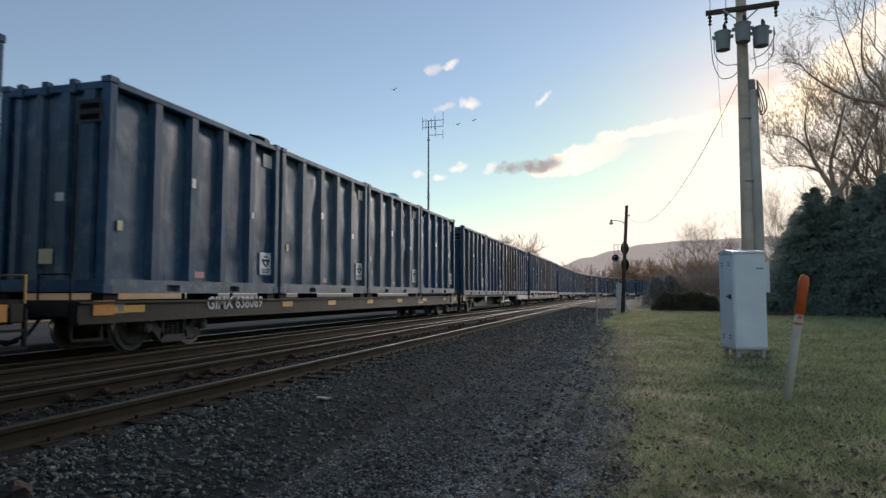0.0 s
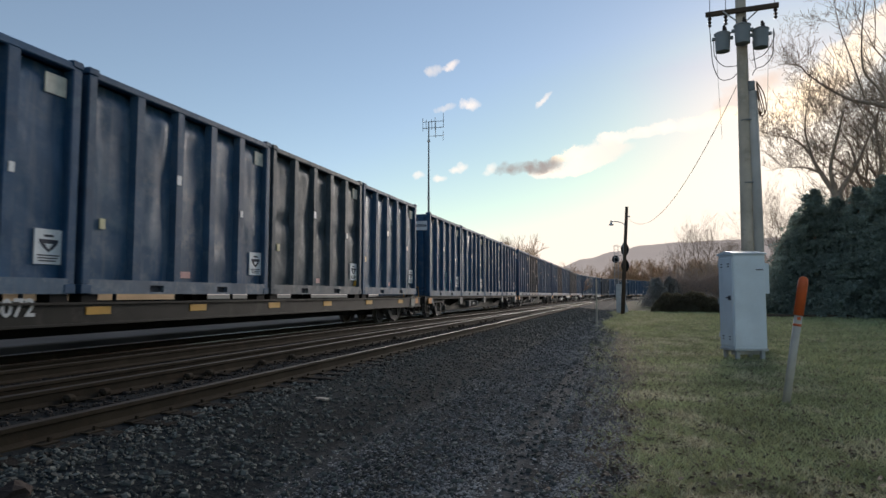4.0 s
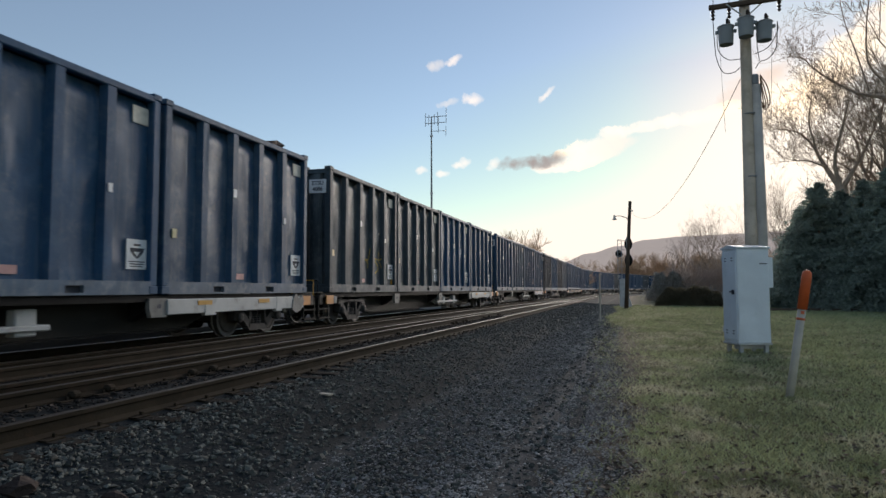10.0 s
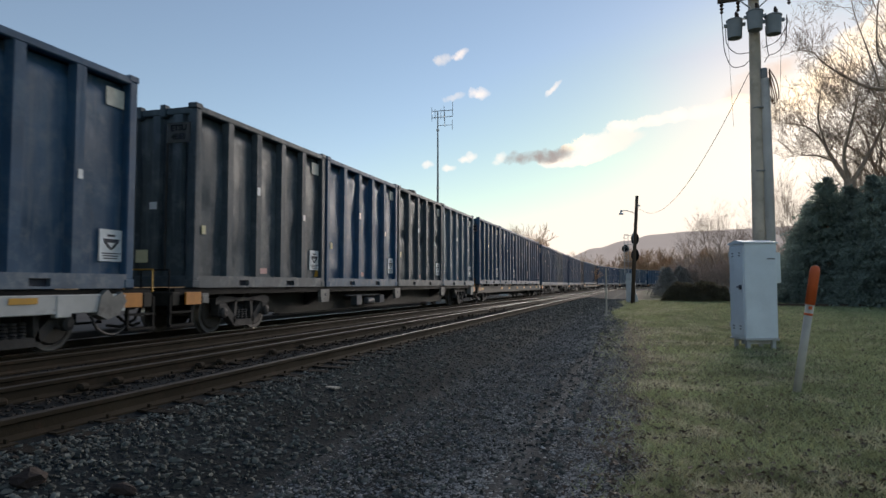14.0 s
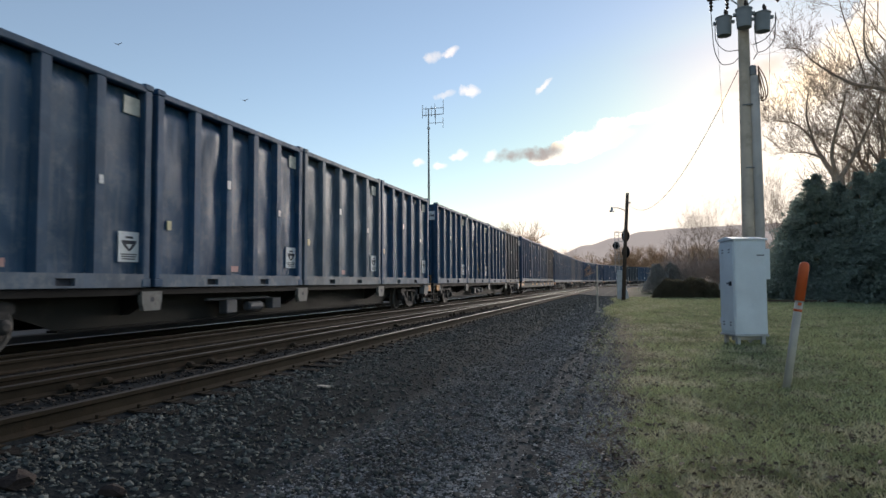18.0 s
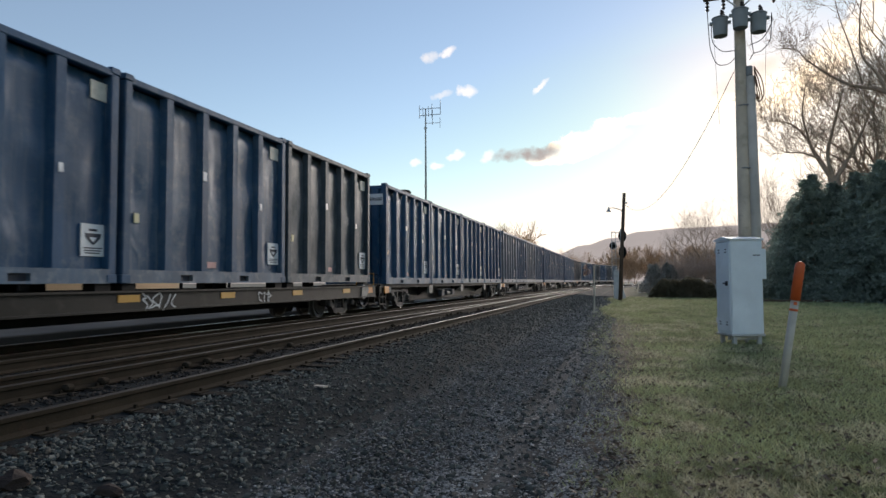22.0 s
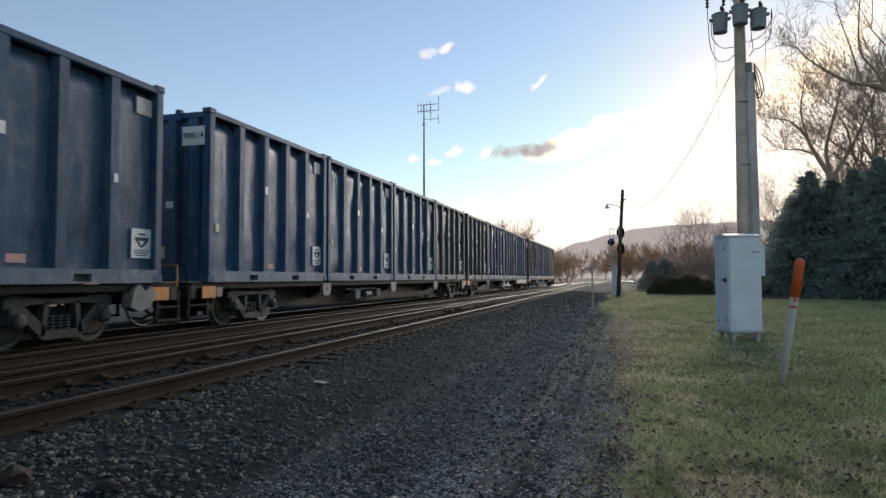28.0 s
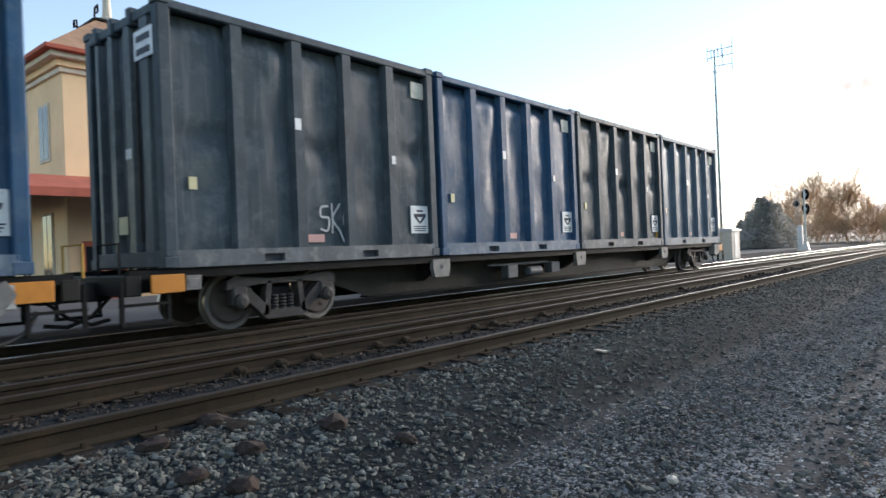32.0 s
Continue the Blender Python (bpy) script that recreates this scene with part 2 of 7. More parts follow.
PAINT = {
    # blue and navy: paler patches put cool sheen into the colour, besides dust
    "blue": material("blue_container_paint", (0.012, 0.066, 0.142), 0.42, 0.0, 0.3, 0.5, 30, 0.10, (0.06, 0.122, 0.215), 0.55, 0.45, 0.26, spec=0.36, scuffs=0.24, dings=0.2),
    "navy": material("navy_container_paint", (0.019, 0.068, 0.132), 0.42, 0.0, 0.3, 0.5, 30, 0.10, (0.095, 0.15, 0.21), 0.54, 0.5, 0.3, spec=0.32, scuffs=0.3, dings=0.2),
    "slate": material("slate_container_paint", (0.078, 0.125, 0.172), 0.45, 0.0, 0.3, 0.5, 30, 0.10, (0.17, 0.19, 0.20), 0.55, 0.6, 0.3, spec=0.3, scuffs=0.3, dings=0.2),
    "charcoal": material("charcoal_container_paint", (0.042, 0.061, 0.075), 0.46, 0.0, 0.3, 0.5, 30, 0.10, (0.095, 0.115, 0.122), 0.53, 0.55, 0.25, spec=0.24, scuffs=0.25, dings=0.2),
}
FRAME_PAINT = {k: material(k + "_worn_frame_paint", c, 0.6, 0.0, 0.3, 1.2, 30, 0.12, s, 0.56, 0.5, 0.12, spec=0.22, scuffs=0.16) for k, c, s in
               (("blue", (0.019, 0.072, 0.148), (0.055, 0.120, 0.185)), ("navy", (0.026, 0.074, 0.138), (0.070, 0.130, 0.185)), ("slate", (0.080, 0.125, 0.172), (0.14, 0.185, 0.22)),
                ("charcoal", (0.042, 0.062, 0.078), (0.085, 0.105, 0.122)))}
FOOT_PAINT = {k: material(k + "_dusty_foot_rail", c, 0.6, 0.0, 0.3, 1.6, 30, 0.15, d, 0.52, 0.6, 0.2, spec=0.3, scuffs=0.35) for k, c, d in
              (("blue", (0.075, 0.125, 0.185), (0.19, 0.22, 0.25)), ("navy", (0.085, 0.125, 0.175), (0.20, 0.225, 0.245)), ("slate", (0.13, 0.165, 0.195), (0.23, 0.24, 0.245)), ("charcoal", (0.085, 0.10, 0.112), (0.19, 0.20, 0.20)))}
SCUFF = material("scuffed_grey_steel", (0.070, 0.080, 0.090), 0.65, 0.0, 0.4, 3.0, 40, 0.2, (0.07, 0.08, 0.10), 0.5, 0.7)
RUSTY = material("rusty_steel", (0.10, 0.068, 0.05), 0.8, 0.0, 0.35, 4.0, 60, 0.3, (0.17, 0.10, 0.07), 0.55, 0.5)
BLACK = material("sooty_black_steel", (0.013, 0.013, 0.013), 0.7, 0.0, 0.35, 2.0, 40, 0.2, (0.026, 0.025, 0.023), 0.58, 0.5, spec=0.1)
SILL = material("grimy_olive_steel", (0.024, 0.023, 0.020), 0.6, 0.0, 0.3, 1.2, 40, 0.15, (0.048, 0.045, 0.038), 0.56, 0.5, spec=0.15)
WHITE_SILL = material("dusty_white_steel", (0.42, 0.43, 0.42), 0.6, 0.0, 0.2, 2.0, 40, 0.15, (0.20, 0.19, 0.18), 0.57, 0.6)
BRACKET = material("grimy_pale_bracket", (0.17, 0.17, 0.16), 0.65, 0.0, 0.3, 3.0, 40, 0.2, (0.07, 0.065, 0.06), 0.54, 0.6)
IRON = material("cast_iron_grey", (0.042, 0.040, 0.039), 0.7, 0.0, 0.35, 5.0, 60, 0.25, (0.10, 0.078, 0.062), 0.58, 0.5, spec=0.25)
TREAD = material("polished_wheel_steel", (0.32, 0.30, 0.28), 0.35, 0.9, 0.2, 5.0, 60, 0.05)
ORANGE = material("orange_reflector", (0.50, 0.19, 0.025), 0.5, 0.0, 0.15, 6.0, 60, 0.05)
AMBER = material("amber_reflector", (0.50, 0.26, 0.03), 0.5, 0.0, 0.12, 6.0, 60, 0.05)
STICKER = material("white_sticker", (0.74, 0.75, 0.75), 0.6, 0.0, 0.12, 6.0, 50, 0.03, (0.40, 0.40, 0.40), 0.6, 0.5)
FADED = material("faded_sticker", (0.60, 0.58, 0.50), 0.7, 0.0, 0.25, 6.0, 50, 0.03)
YELLOW = material("yellow_sticker", (0.62, 0.56, 0.34), 0.6, 0.0, 0.12, 6.0, 50, 0.03)
PINK = material("red_white_sticker", (0.52, 0.30, 0.28), 0.6, 0.0, 0.15, 6.0, 50, 0.03)
# for print, black fittings, and the painted shade inside slots, holes and pockets
INK_AND_HOLLOW = material("dark_ink_and_hollow", (0.03, 0.035, 0.05), 0.6, 0.0, 0.1, 6.0, 50, 0.0)
WHITE_INK = material("white_lettering", (0.55, 0.55, 0.54), 0.7, 0.0, 0.15, 6.0, 50, 0.0)
CHALK = material("white_spray_paint", (0.45, 0.47, 0.48), 0.7, 0.0, 0.2, 6.0, 50, 0.0)
TEAL_SPRAY = material("teal_spray_paint", (0.10, 0.33, 0.40), 0.7, 0.0, 0.2, 6.0, 50, 0.0)
GOLD_SPRAY = material("yellow_spray_paint", (0.40, 0.29, 0.05), 0.7, 0.0, 0.2, 6.0, 50, 0.0)
RAIL_SIDE = material("rail_rust", (0.036, 0.028, 0.019), 0.9, 0.0, 0.3, 2.0, 50, 0.25, (0.062, 0.038, 0.025), 0.55, 0.5, spec=0.08)
RAIL_HEAD = material("dull_rail_head", (0.028, 0.022, 0.016), 0.55, 0.0, 0.25, 1.0, 30, 0.05, spec=0.25)
RAIL_SHINE = material("shiny_rail_head", (0.42, 0.41, 0.40), 0.3, 1.0, 0.1, 1.0, 30, 0.03)
TIE = material("weathered_tie_wood", (0.020, 0.017, 0.014), 0.9, 0.0, 0.35, 3.0, 60, 0.5, (0.050, 0.041, 0.033), 0.55, 0.5, per_object=0.3, spec=0.08)


# ---- mesh helpers ----
def mesh_of(name, verts, faces, mats, slots=None, smooth=False):
    me = bpy.data.meshes.new(name)
    me.from_pydata(verts, [], faces)
    for m in mats if isinstance(mats, (list, tuple)) else [mats]:
        me.materials.append(m)
    if slots is not None:
        me.polygons.foreach_set("material_index", slots)
    if smooth:
        me.polygons.foreach_set("use_smooth", [True] * len(me.polygons))
    me.update()
    return me


def part(name, bm, mat, parent=None, label="", smooth=False):
    """Links a bmesh, or a ready mesh, as one object under a thing or a part."""
    if isinstance(bm, bmesh.types.BMesh):
        me = bpy.data.meshes.new(name)
        bm.to_mesh(me)
        bm.free()
        me.materials.append(mat)
        if smooth:
            me.polygons.foreach_set("use_smooth", [True] * len(me.polygons))
    else:
        me = bm
    ob = new(name, me)
    if parent:
        ob.parent = parent
    if label:
        ob["label"] = label
    return ob


def placed(ob, x, y, z, rx=0, ry=0, rz=0):
    ob.matrix_basis = pose(x, y, z, rx, ry, rz)
    return ob


def box(bm, x0, x1, y0, y1, z0, z1, bevel=0.0):
    vs = [bm.verts.new((x, y, z)) for x in (x0, x1) for y in (y0, y1) for z in (z0, z1)]
    fs = [bm.faces.new([vs[i] for i in q]) for q in ((0, 1, 3, 2), (4, 6, 7, 5), (0, 4, 5, 1), (2, 3, 7, 6), (0, 2, 6, 4), (1, 5, 7, 3))]
    if bevel:
        es = {e for f in fs for e in f.edges}
        bmesh.ops.bevel(bm, geom=list(es), offset=bevel, segments=1, affect="EDGES")
    return bm


def boxes(*rows, bevel=0.0):
    bm = bmesh.new()
    for r in rows:
        box(bm, *r, bevel=bevel)
    return bm


def prism(bm, outline, x0, x1, axis="x"):
    """A plate with that outline (two coordinates), from x0 to x1 along the axis."""
    def at(p, d):
        return {"x": (d, p[0], p[1]), "y": (p[0], d, p[1]), "z": (p[0], p[1], d)}[axis]
    a, b = [bm.verts.new(at(p, x0)) for p in outline], [bm.verts.new(at(p, x1)) for p in outline]
    bm.faces.new(a[::-1])
    bm.faces.new(b)
    for i in range(len(a)):
        j = (i + 1) % len(a)
        bm.faces.new((a[i], a[j], b[j], b[i]))
    bmesh.ops.recalc_face_normals(bm, faces=bm.faces)
    return bm


def tube(bm, points, radii, sides=8, cap=True):
    """A tapered tube along points."""
    rings, pts = [], [Vector(p) for p in points]
    if isinstance(radii, (int, float)):
        radii = [radii] * len(pts)
    for i, p in enumerate(pts):
        d = (pts[min(i + 1, len(pts) - 1)] - pts[max(i - 1, 0)]).normalized()
        a = d.orthogonal().normalized() if i == 0 else (rings_a - d * rings_a.dot(d)).normalized()
        rings_a = a
        b = d.cross(a)
        rings.append([bm.verts.new(p + (a * math.cos(k * math.tau / sides) + b * math.sin(k * math.tau / sides)) * radii[i]) for k in range(sides)])
    for r, s in zip(rings, rings[1:]):
        for k in range(sides):
            bm.faces.new((r[k], r[(k + 1) % sides], s[(k + 1) % sides], s[k]))
    if cap:
        bm.faces.new(rings[0][::-1])
        bm.faces.new(rings[-1])
    return bm


def lathe(bm, profile, sides=24, axis="x"):
    """Turns a profile of (along, radius) round an axis."""
    rings = []
    for d, r in profile:
        ring = []
        for k in range(sides):
            c, s = math.cos(k * math.tau / sides) * r, math.sin(k * math.tau / sides) * r
            ring.append(bm.verts.new({"x": (d, c, s), "y": (c, d, s), "z": (c, s, d)}[axis]))
        rings.append(ring)
    for r, s in zip(rings, rings[1:]):
        for k in range(sides):
            bm.faces.new((r[k], r[(k + 1) % sides], s[(k + 1) % sides], s[k]))
    bm.faces.new(rings[0][::-1])
    bm.faces.new(rings[-1])
    bmesh.ops.recalc_face_normals(bm, faces=bm.faces)
    return bm


def lettering(text, size, mat, spacing=1.0):
    """Words as a flat mesh, readable from +x, reading towards +y, centred."""
    cu = bpy.data.curves.new("lettering", "FONT")
    cu.body, cu.size, cu.align_x, cu.align_y, cu.extrude, cu.space_character, cu.resolution_u, cu.offset = text, size, "CENTER", "CENTER", 0.002, spacing, 2, 0.02 * size
    ob = bpy.data.objects.new("lettering", cu)
    scene.collection.objects.link(ob)
    me = bpy.data.meshes.new_from_object(ob.evaluated_get(bpy.context.evaluated_depsgraph_get()))
    bpy.data.objects.remove(ob)
    me.materials.clear()
    me.materials.append(mat)
    return me


CACHE = {}


def cached(key, make):
    if key not in CACHE:
        CACHE[key] = make()
    return CACHE[key]


def bm_mesh(name, bm, mat):
    me = bpy.data.meshes.new(name)
    bm.to_mesh(me)
    bm.free()
    me.materials.append(mat)
    return me


# ---- the line of the track ----
LINE_X, BEND_Y, RADIUS, ARC = -10.4, 125.0, 205.0, 0.85


def on_line(s, off=0.0):
    """Place and turn (radians, to the right) at s metres along the train's track; off: to the right of it."""
    if s <= BEND_Y:
        return LINE_X + off, s, 0.0
    a = min((s - BEND_Y) / RADIUS, ARC)
    r, on = RADIUS - off, max(0.0, s - BEND_Y - RADIUS * ARC)
    return LINE_X + RADIUS - r * math.cos(a) + on * math.sin(a), BEND_Y + r * math.sin(a) + on * math.cos(a), a


SPEED = 14.9
# where each car's front stands when the clip begins, metres along the line
START = {-1: -17.2, 0: 9.6, 1: 36.3, 2: 62.5, 3: 89.25, 4: 115.6, 5: 141.4, 6: 167.6, 7: 193.95, 8: 220.35, 9: 246.5, 10: 272.9, 11: 299.05, 12: 325.5, 13: 351.9, 14: 377.5, 15: 403.75, 16: 430.0, 17: 455.55, 18: 481.95}


def travelled(t):
    """Metres that the train has gone; it gathers a little speed at the very end."""
    return SPEED * t + 0.45 * max(0.0, t - 31.0)


ROLLING = []       # what rides with each car: thing, car, metres behind its front, height


# ---- ground ----
FIELD = material("far_field", (0.085, 0.075, 0.05), 0.95, 0.0, 0.3, 0.05, 3, 0.2)
ASPHALT = material("light_worn_asphalt", (0.10, 0.10, 0.10), 0.95, 0.0, 0.25, 0.5, 30, 0.3, spec=0.05)



def ground_material():
    """Gravel that gives way to turf along a ragged line, with worn straw-coloured grass near the line."""
    m = material("gravel_and_turf", (0.020, 0.024, 0.0255), 0.95, 0.0, 0.4, 0.9, 26, 1.0, (0.031, 0.036, 0.037), 0.56, 0.5, spec=0.05)
    nt = m.node_tree
    b = nt.nodes["Principled BSDF"]
    stones = b.inputs["Base Color"].links[0].from_socket
    co = nt.nodes.new("ShaderNodeTexCoord")
    sep = nt.nodes.new("ShaderNodeSeparateXYZ")
    nt.links.new(co.outputs["Object"], sep.inputs[0])

    def cloudy(scale, detail):
        t = nt.nodes.new("ShaderNodeTexNoise")
        t.inputs["Scale"].default_value, t.inputs["Detail"].default_value, t.inputs["Roughness"].default_value = scale, detail, 0.65
        nt.links.new(co.outputs["Object"], t.inputs["Vector"])
        return t.outputs["Fac"]
    past = math_node(nt, "SUBTRACT", math_node(nt, "MAXIMUM", math_node(nt, "SUBTRACT", sep.outputs["Y"], BEND_Y), 0.0), 0.0)
    bend = math_node(nt, "DIVIDE", math_node(nt, "MULTIPLY", past, past), 2 * RADIUS)
    x = math_node(nt, "SUBTRACT", sep.outputs["X"], bend)
    ragged = math_node(nt, "ADD", x, math_node(nt, "MULTIPLY_ADD", cloudy(1.1, 8.0), 1.9, -0.95))
    # the turf reaches further over the strip past the worn patch
    reach = math_node(nt, "MULTIPLY", math_node(nt, "MULTIPLY_ADD", sep.outputs["Y"], 0.1, -1.2, clamp=True), 0.45)
    ragged = math_node(nt, "ADD", ragged, reach)
    turf = math_node(nt, "MULTIPLY_ADD", ragged, 2.0, 0.55, clamp=True)
    green = mix_node(nt, math_node(nt, "MULTIPLY_ADD", cloudy(0.5, 6.0), 3.2, -1.1, clamp=True), (0.080, 0.090, 0.044), (0.130, 0.115, 0.074))
    green = mix_node(nt, math_node(nt, "MULTIPLY", cloudy(22.0, 5.0), 0.8), green, (0.075, 0.075, 0.035))
    # greener away from the strip
    lush = math_node(nt, "MULTIPLY_ADD", math_node(nt, "ADD", x, math_node(nt, "MULTIPLY", cloudy(0.4, 4.0), 3.0)), 0.4, -1.0, clamp=True)
    green = mix_node(nt, math_node(nt, "MULTIPLY", lush, 0.7), green, (0.058, 0.078, 0.036))
    straw = math_node(nt, "SUBTRACT", 1.0, math_node(nt, "MULTIPLY_ADD", ragged, 0.7, 0.1, clamp=True))
    green = mix_node(nt, math_node(nt, "MULTIPLY", straw, 0.85), green, (0.235, 0.175, 0.120))
    # two paler wheel tracks and brown dirt towards the turf
    dirt = math_node(nt, "MULTIPLY", math_node(nt, "MULTIPLY_ADD", x, 0.55, 1.35, clamp=True), math_node(nt, "MULTIPLY_ADD", cloudy(0.8, 5.0), 2.4, -0.7, clamp=True))
    stones = mix_node(nt, math_node(nt, "MULTIPLY", dirt, 0.8), stones, (0.030, 0.029, 0.028))
    for at in (-0.93, -2.5):
        off = math_node(nt, "ABSOLUTE", math_node(nt, "ADD", math_node(nt, "SUBTRACT", x, at), math_node(nt, "MULTIPLY_ADD", cloudy(0.35, 3.0), 0.3, -0.15)))
        worn = math_node(nt, "MULTIPLY", math_node(nt, "MULTIPLY_ADD", off, -4.5, 1.0, clamp=True), 0.8 if at > -1 else 0.35)
        stones = mix_node(nt, math_node(nt, "MULTIPLY", worn, 0.9), stones, (0.12, 0.115, 0.108))
    nt.links.new(mix_node(nt, turf, stones, green), b.inputs["Base Color"])
    return m


def ground_height(x, y):
    """Ballast shoulder beside the tracks, a flat gravel strip and turf."""
    w = 0.02 * noise.noise(Vector((x * 0.6, y * 0.6, 0))) + 0.012 * noise.noise(Vector((x * 2.1, y * 2.1, 4)))
    if y > BEND_Y:
        x = x - (y - BEND_Y) ** 2 / (2 * RADIUS)
    if x < -16:
        return -0.25 + w * 0.3
    if x < -12.4:
        return -0.25 + 0.10 * max(0.0, (x + 13.4)) + w
    if x < -8.4:
        return -0.15 + 0.01 * (x + 12.4) + w
    if -6.25 < x < -4.98:
        return -0.078 + w
    if x < -4.1:
        return -0.11 + w
    if x < -2.7:
        return -0.11 - 0.14 * (x + 4.1) / 1.4 + w
    return -0.25 + w + 0.05 * max(0.0, min(1.0, (x + 0.6) / 0.8))


def turf_edge(y):
    return -0.22 + 0.24 * math.exp(-max(y, 0.0) / 9.0) - 0.12 + 0.14 * math.sin(y * 0.33) + 0.34 * noise.noise(Vector((y * 0.6, 3.3, 0))) + 0.12 * noise.noise(Vector((y * 2.3, 1.3, 0))) - 0.006 * min(y, 40.0) - 0.45 * max(0.0, min(1.0, (y - 12) / 10))


def lay_ground():
    xs = sorted({-2600, -900, -300, -120, -60, -35, -24} | {round(-20 + 0.25 * i, 2) for i in range(113)} | {10, 14, 20, 30, 50, 90, 200, 500, 1200, 2600})
    ys = sorted({-600, -200, -80, -40, -20, -10} | {round(-5 + 0.25 * i, 2) for i in range(141)} | {32 + 2 * i for i in range(30)} | {95 + 8 * i for i in range(30)} | {360, 420, 520, 700, 1000, 1600, 2800, 4400})
    vs = [(x, y, ground_height(x, y)) for x in xs for y in ys]
    n, fs, slots = len(ys), [], []
    for i in range(len(xs) - 1):
        for k in range(n - 1):
            fs.append((i * n + k, (i + 1) * n + k, (i + 1) * n + k + 1, i * n + k + 1))
            cx, cy = (xs[i] + xs[i + 1]) / 2, (ys[k] + ys[k + 1]) / 2
            bend = (cy - BEND_Y) ** 2 / (2 * RADIUS) if cy > BEND_Y else 0
            slots.append(1 if cx - bend < -40 else 0)
    ob = part("ground", mesh_of("ground", vs, fs, [ground_material(), FIELD], slots, smooth=True), None)
    tagged(ob, "dark gravel yard edge meeting patchy late-autumn turf", "ground", kind="structure")


lay_ground()


# ---- rails and ties ----
PROFILE = [(-0.085, -0.014), (0.085, -0.014), (0.085, 0.006), (0.018, 0.032), (0.015, 0.115), (0.038, 0.13), (0.039, 0.168), (0.028, 0.176), (-0.028, 0.176), (-0.039, 0.168), (-0.038, 0.13), (-0.015, 0.115), (-0.018, 0.032), (-0.085, 0.006)]


def rail(name, pts, top, head, parent, label=""):
    """One rail along plan points (x, y) with its head at the height top."""
    vs, fs, slots, n = [], [], [], len(PROFILE)
    for i, (x, y) in enumerate(pts):
        x0, y0 = pts[max(i - 1, 0)]
        x1, y1 = pts[min(i + 1, len(pts) - 1)]
        d = Vector((x1 - x0, y1 - y0, 0)).normalized()
        side = Vector((d.y, -d.x, 0))
        vs += [(x + side.x * a, y + side.y * a, top - 0.176 + b) for a, b in PROFILE]
    for i in range(len(pts) - 1):
        for k in range(n):
            j = (k + 1) % n
            fs.append((i * n + k, i * n + j, (i + 1) * n + j, (i + 1) * n + k))
            slots.append(1 if k in (6, 7, 8) else 0)
    fs.append(tuple(range(n))[::-1])
    slots.append(0)
    ob = part(name, mesh_of(name, vs, fs, [RAIL_SIDE, head], slots), None, parent)
    if label:
        ob["label"] = label
    return ob


def line_points(off, s0, s1, step):
    out, s = [], s0
    while s <= s1:
        x, y, _ = on_line(s, off)
        out.append((x, y))
        s += step if s < BEND_Y else 6.0
    return out


NEAR_X, NEAR_TOP, MAIN_TOP = -5.72, 0.10, 0.06


def turnout_x(y):
    """Middle of the turnout track, which closes in on the near track."""
    return -7.92 + 2.2 * min(1.0, max(0.0, (y - 20) / 55.0)) ** 1.3


near_track = tagged(new("near_track"), "rusty idle railway track on wooden ties beside the gravel", "railway track", kind="structure")
main_track = tagged(new("main_track"), "shiny running rails under the passing train", "railway track", kind="structure")
side_track = tagged(new("crossover_track"), "rusty crossover rails joining the two tracks", "railway track", kind="structure")
for off in (0.752, -0.752):
    rail("rail", line_points(off, -60, 420, 3.0), MAIN_TOP, RAIL_SHINE, main_track, "shiny worn rail")
    rail("rail", line_points(NEAR_X - LINE_X + off, -60, 420, 3.0), NEAR_TOP, RAIL_HEAD, near_track, "rust-brown rail")
    rail("rail", [(turnout_x(y) + off, y) for y in [-30 + 2 * i for i in range(53)]], 0.095, RAIL_HEAD, side_track, "rust-brown crossover rail")


def lay_ties():
    rng = random.Random(5)
    me = bm_mesh("tie", boxes((-1.22, 1.22, -0.115, 0.115, -0.17, 0.0), bevel=0.015), TIE)
    plate = bm_mesh("tie_plate", boxes((-0.18, 0.18, -0.1, 0.1, 0.0, 0.014), (-0.13, -0.095, -0.06, -0.03, 0, 0.05), (0.095, 0.13, 0.03, 0.06, 0, 0.05), bevel=0.003), RAIL_SIDE)
    anchor = bm_mesh("rail_anchor", boxes((0.0, 0.12, -0.07, 0.07, 0.0, 0.09), bevel=0.03), RAIL_SIDE)
    y = -4.0
    while y < 60:
        long = rng.uniform(-0.12, 0.12)
        t = part("tie", me, None, near_track)
        placed(t, NEAR_X + long, y, NEAR_TOP - 0.19, 0, 0, rng.uniform(-1.5, 1.5))
        for off in (0.752, -0.752):
            placed(part("tie_plate", plate, None, near_track), NEAR_X + off, y, NEAR_TOP - 0.19)
            if y < 32 and off < 0 and rng.random() < 0.28:
                placed(part("rail_anchor", anchor, None, near_track), NEAR_X + off + 0.03, y + 0.17, NEAR_TOP - 0.18)
        y += 0.53 + rng.uniform(-0.03, 0.03)
    y = -4.0
    while y < 40:
        t = part("tie", me, None, side_track)
        cx = turnout_x(y)
        placed(t, cx, y, NEAR_TOP - 0.205, 0, 0, rng.uniform(-1.5, 1.5))
        placed(part("tie_plate", plate, None, side_track), cx + 0.752, y, NEAR_TOP - 0.196)
        y += 0.55
    y = -4.0
    while y < 60:
        placed(part("tie", me, None, main_track), LINE_X, y, MAIN_TOP - 0.195, 0, 0, rng.uniform(-1, 1))
        y += 0.56


lay_ties()


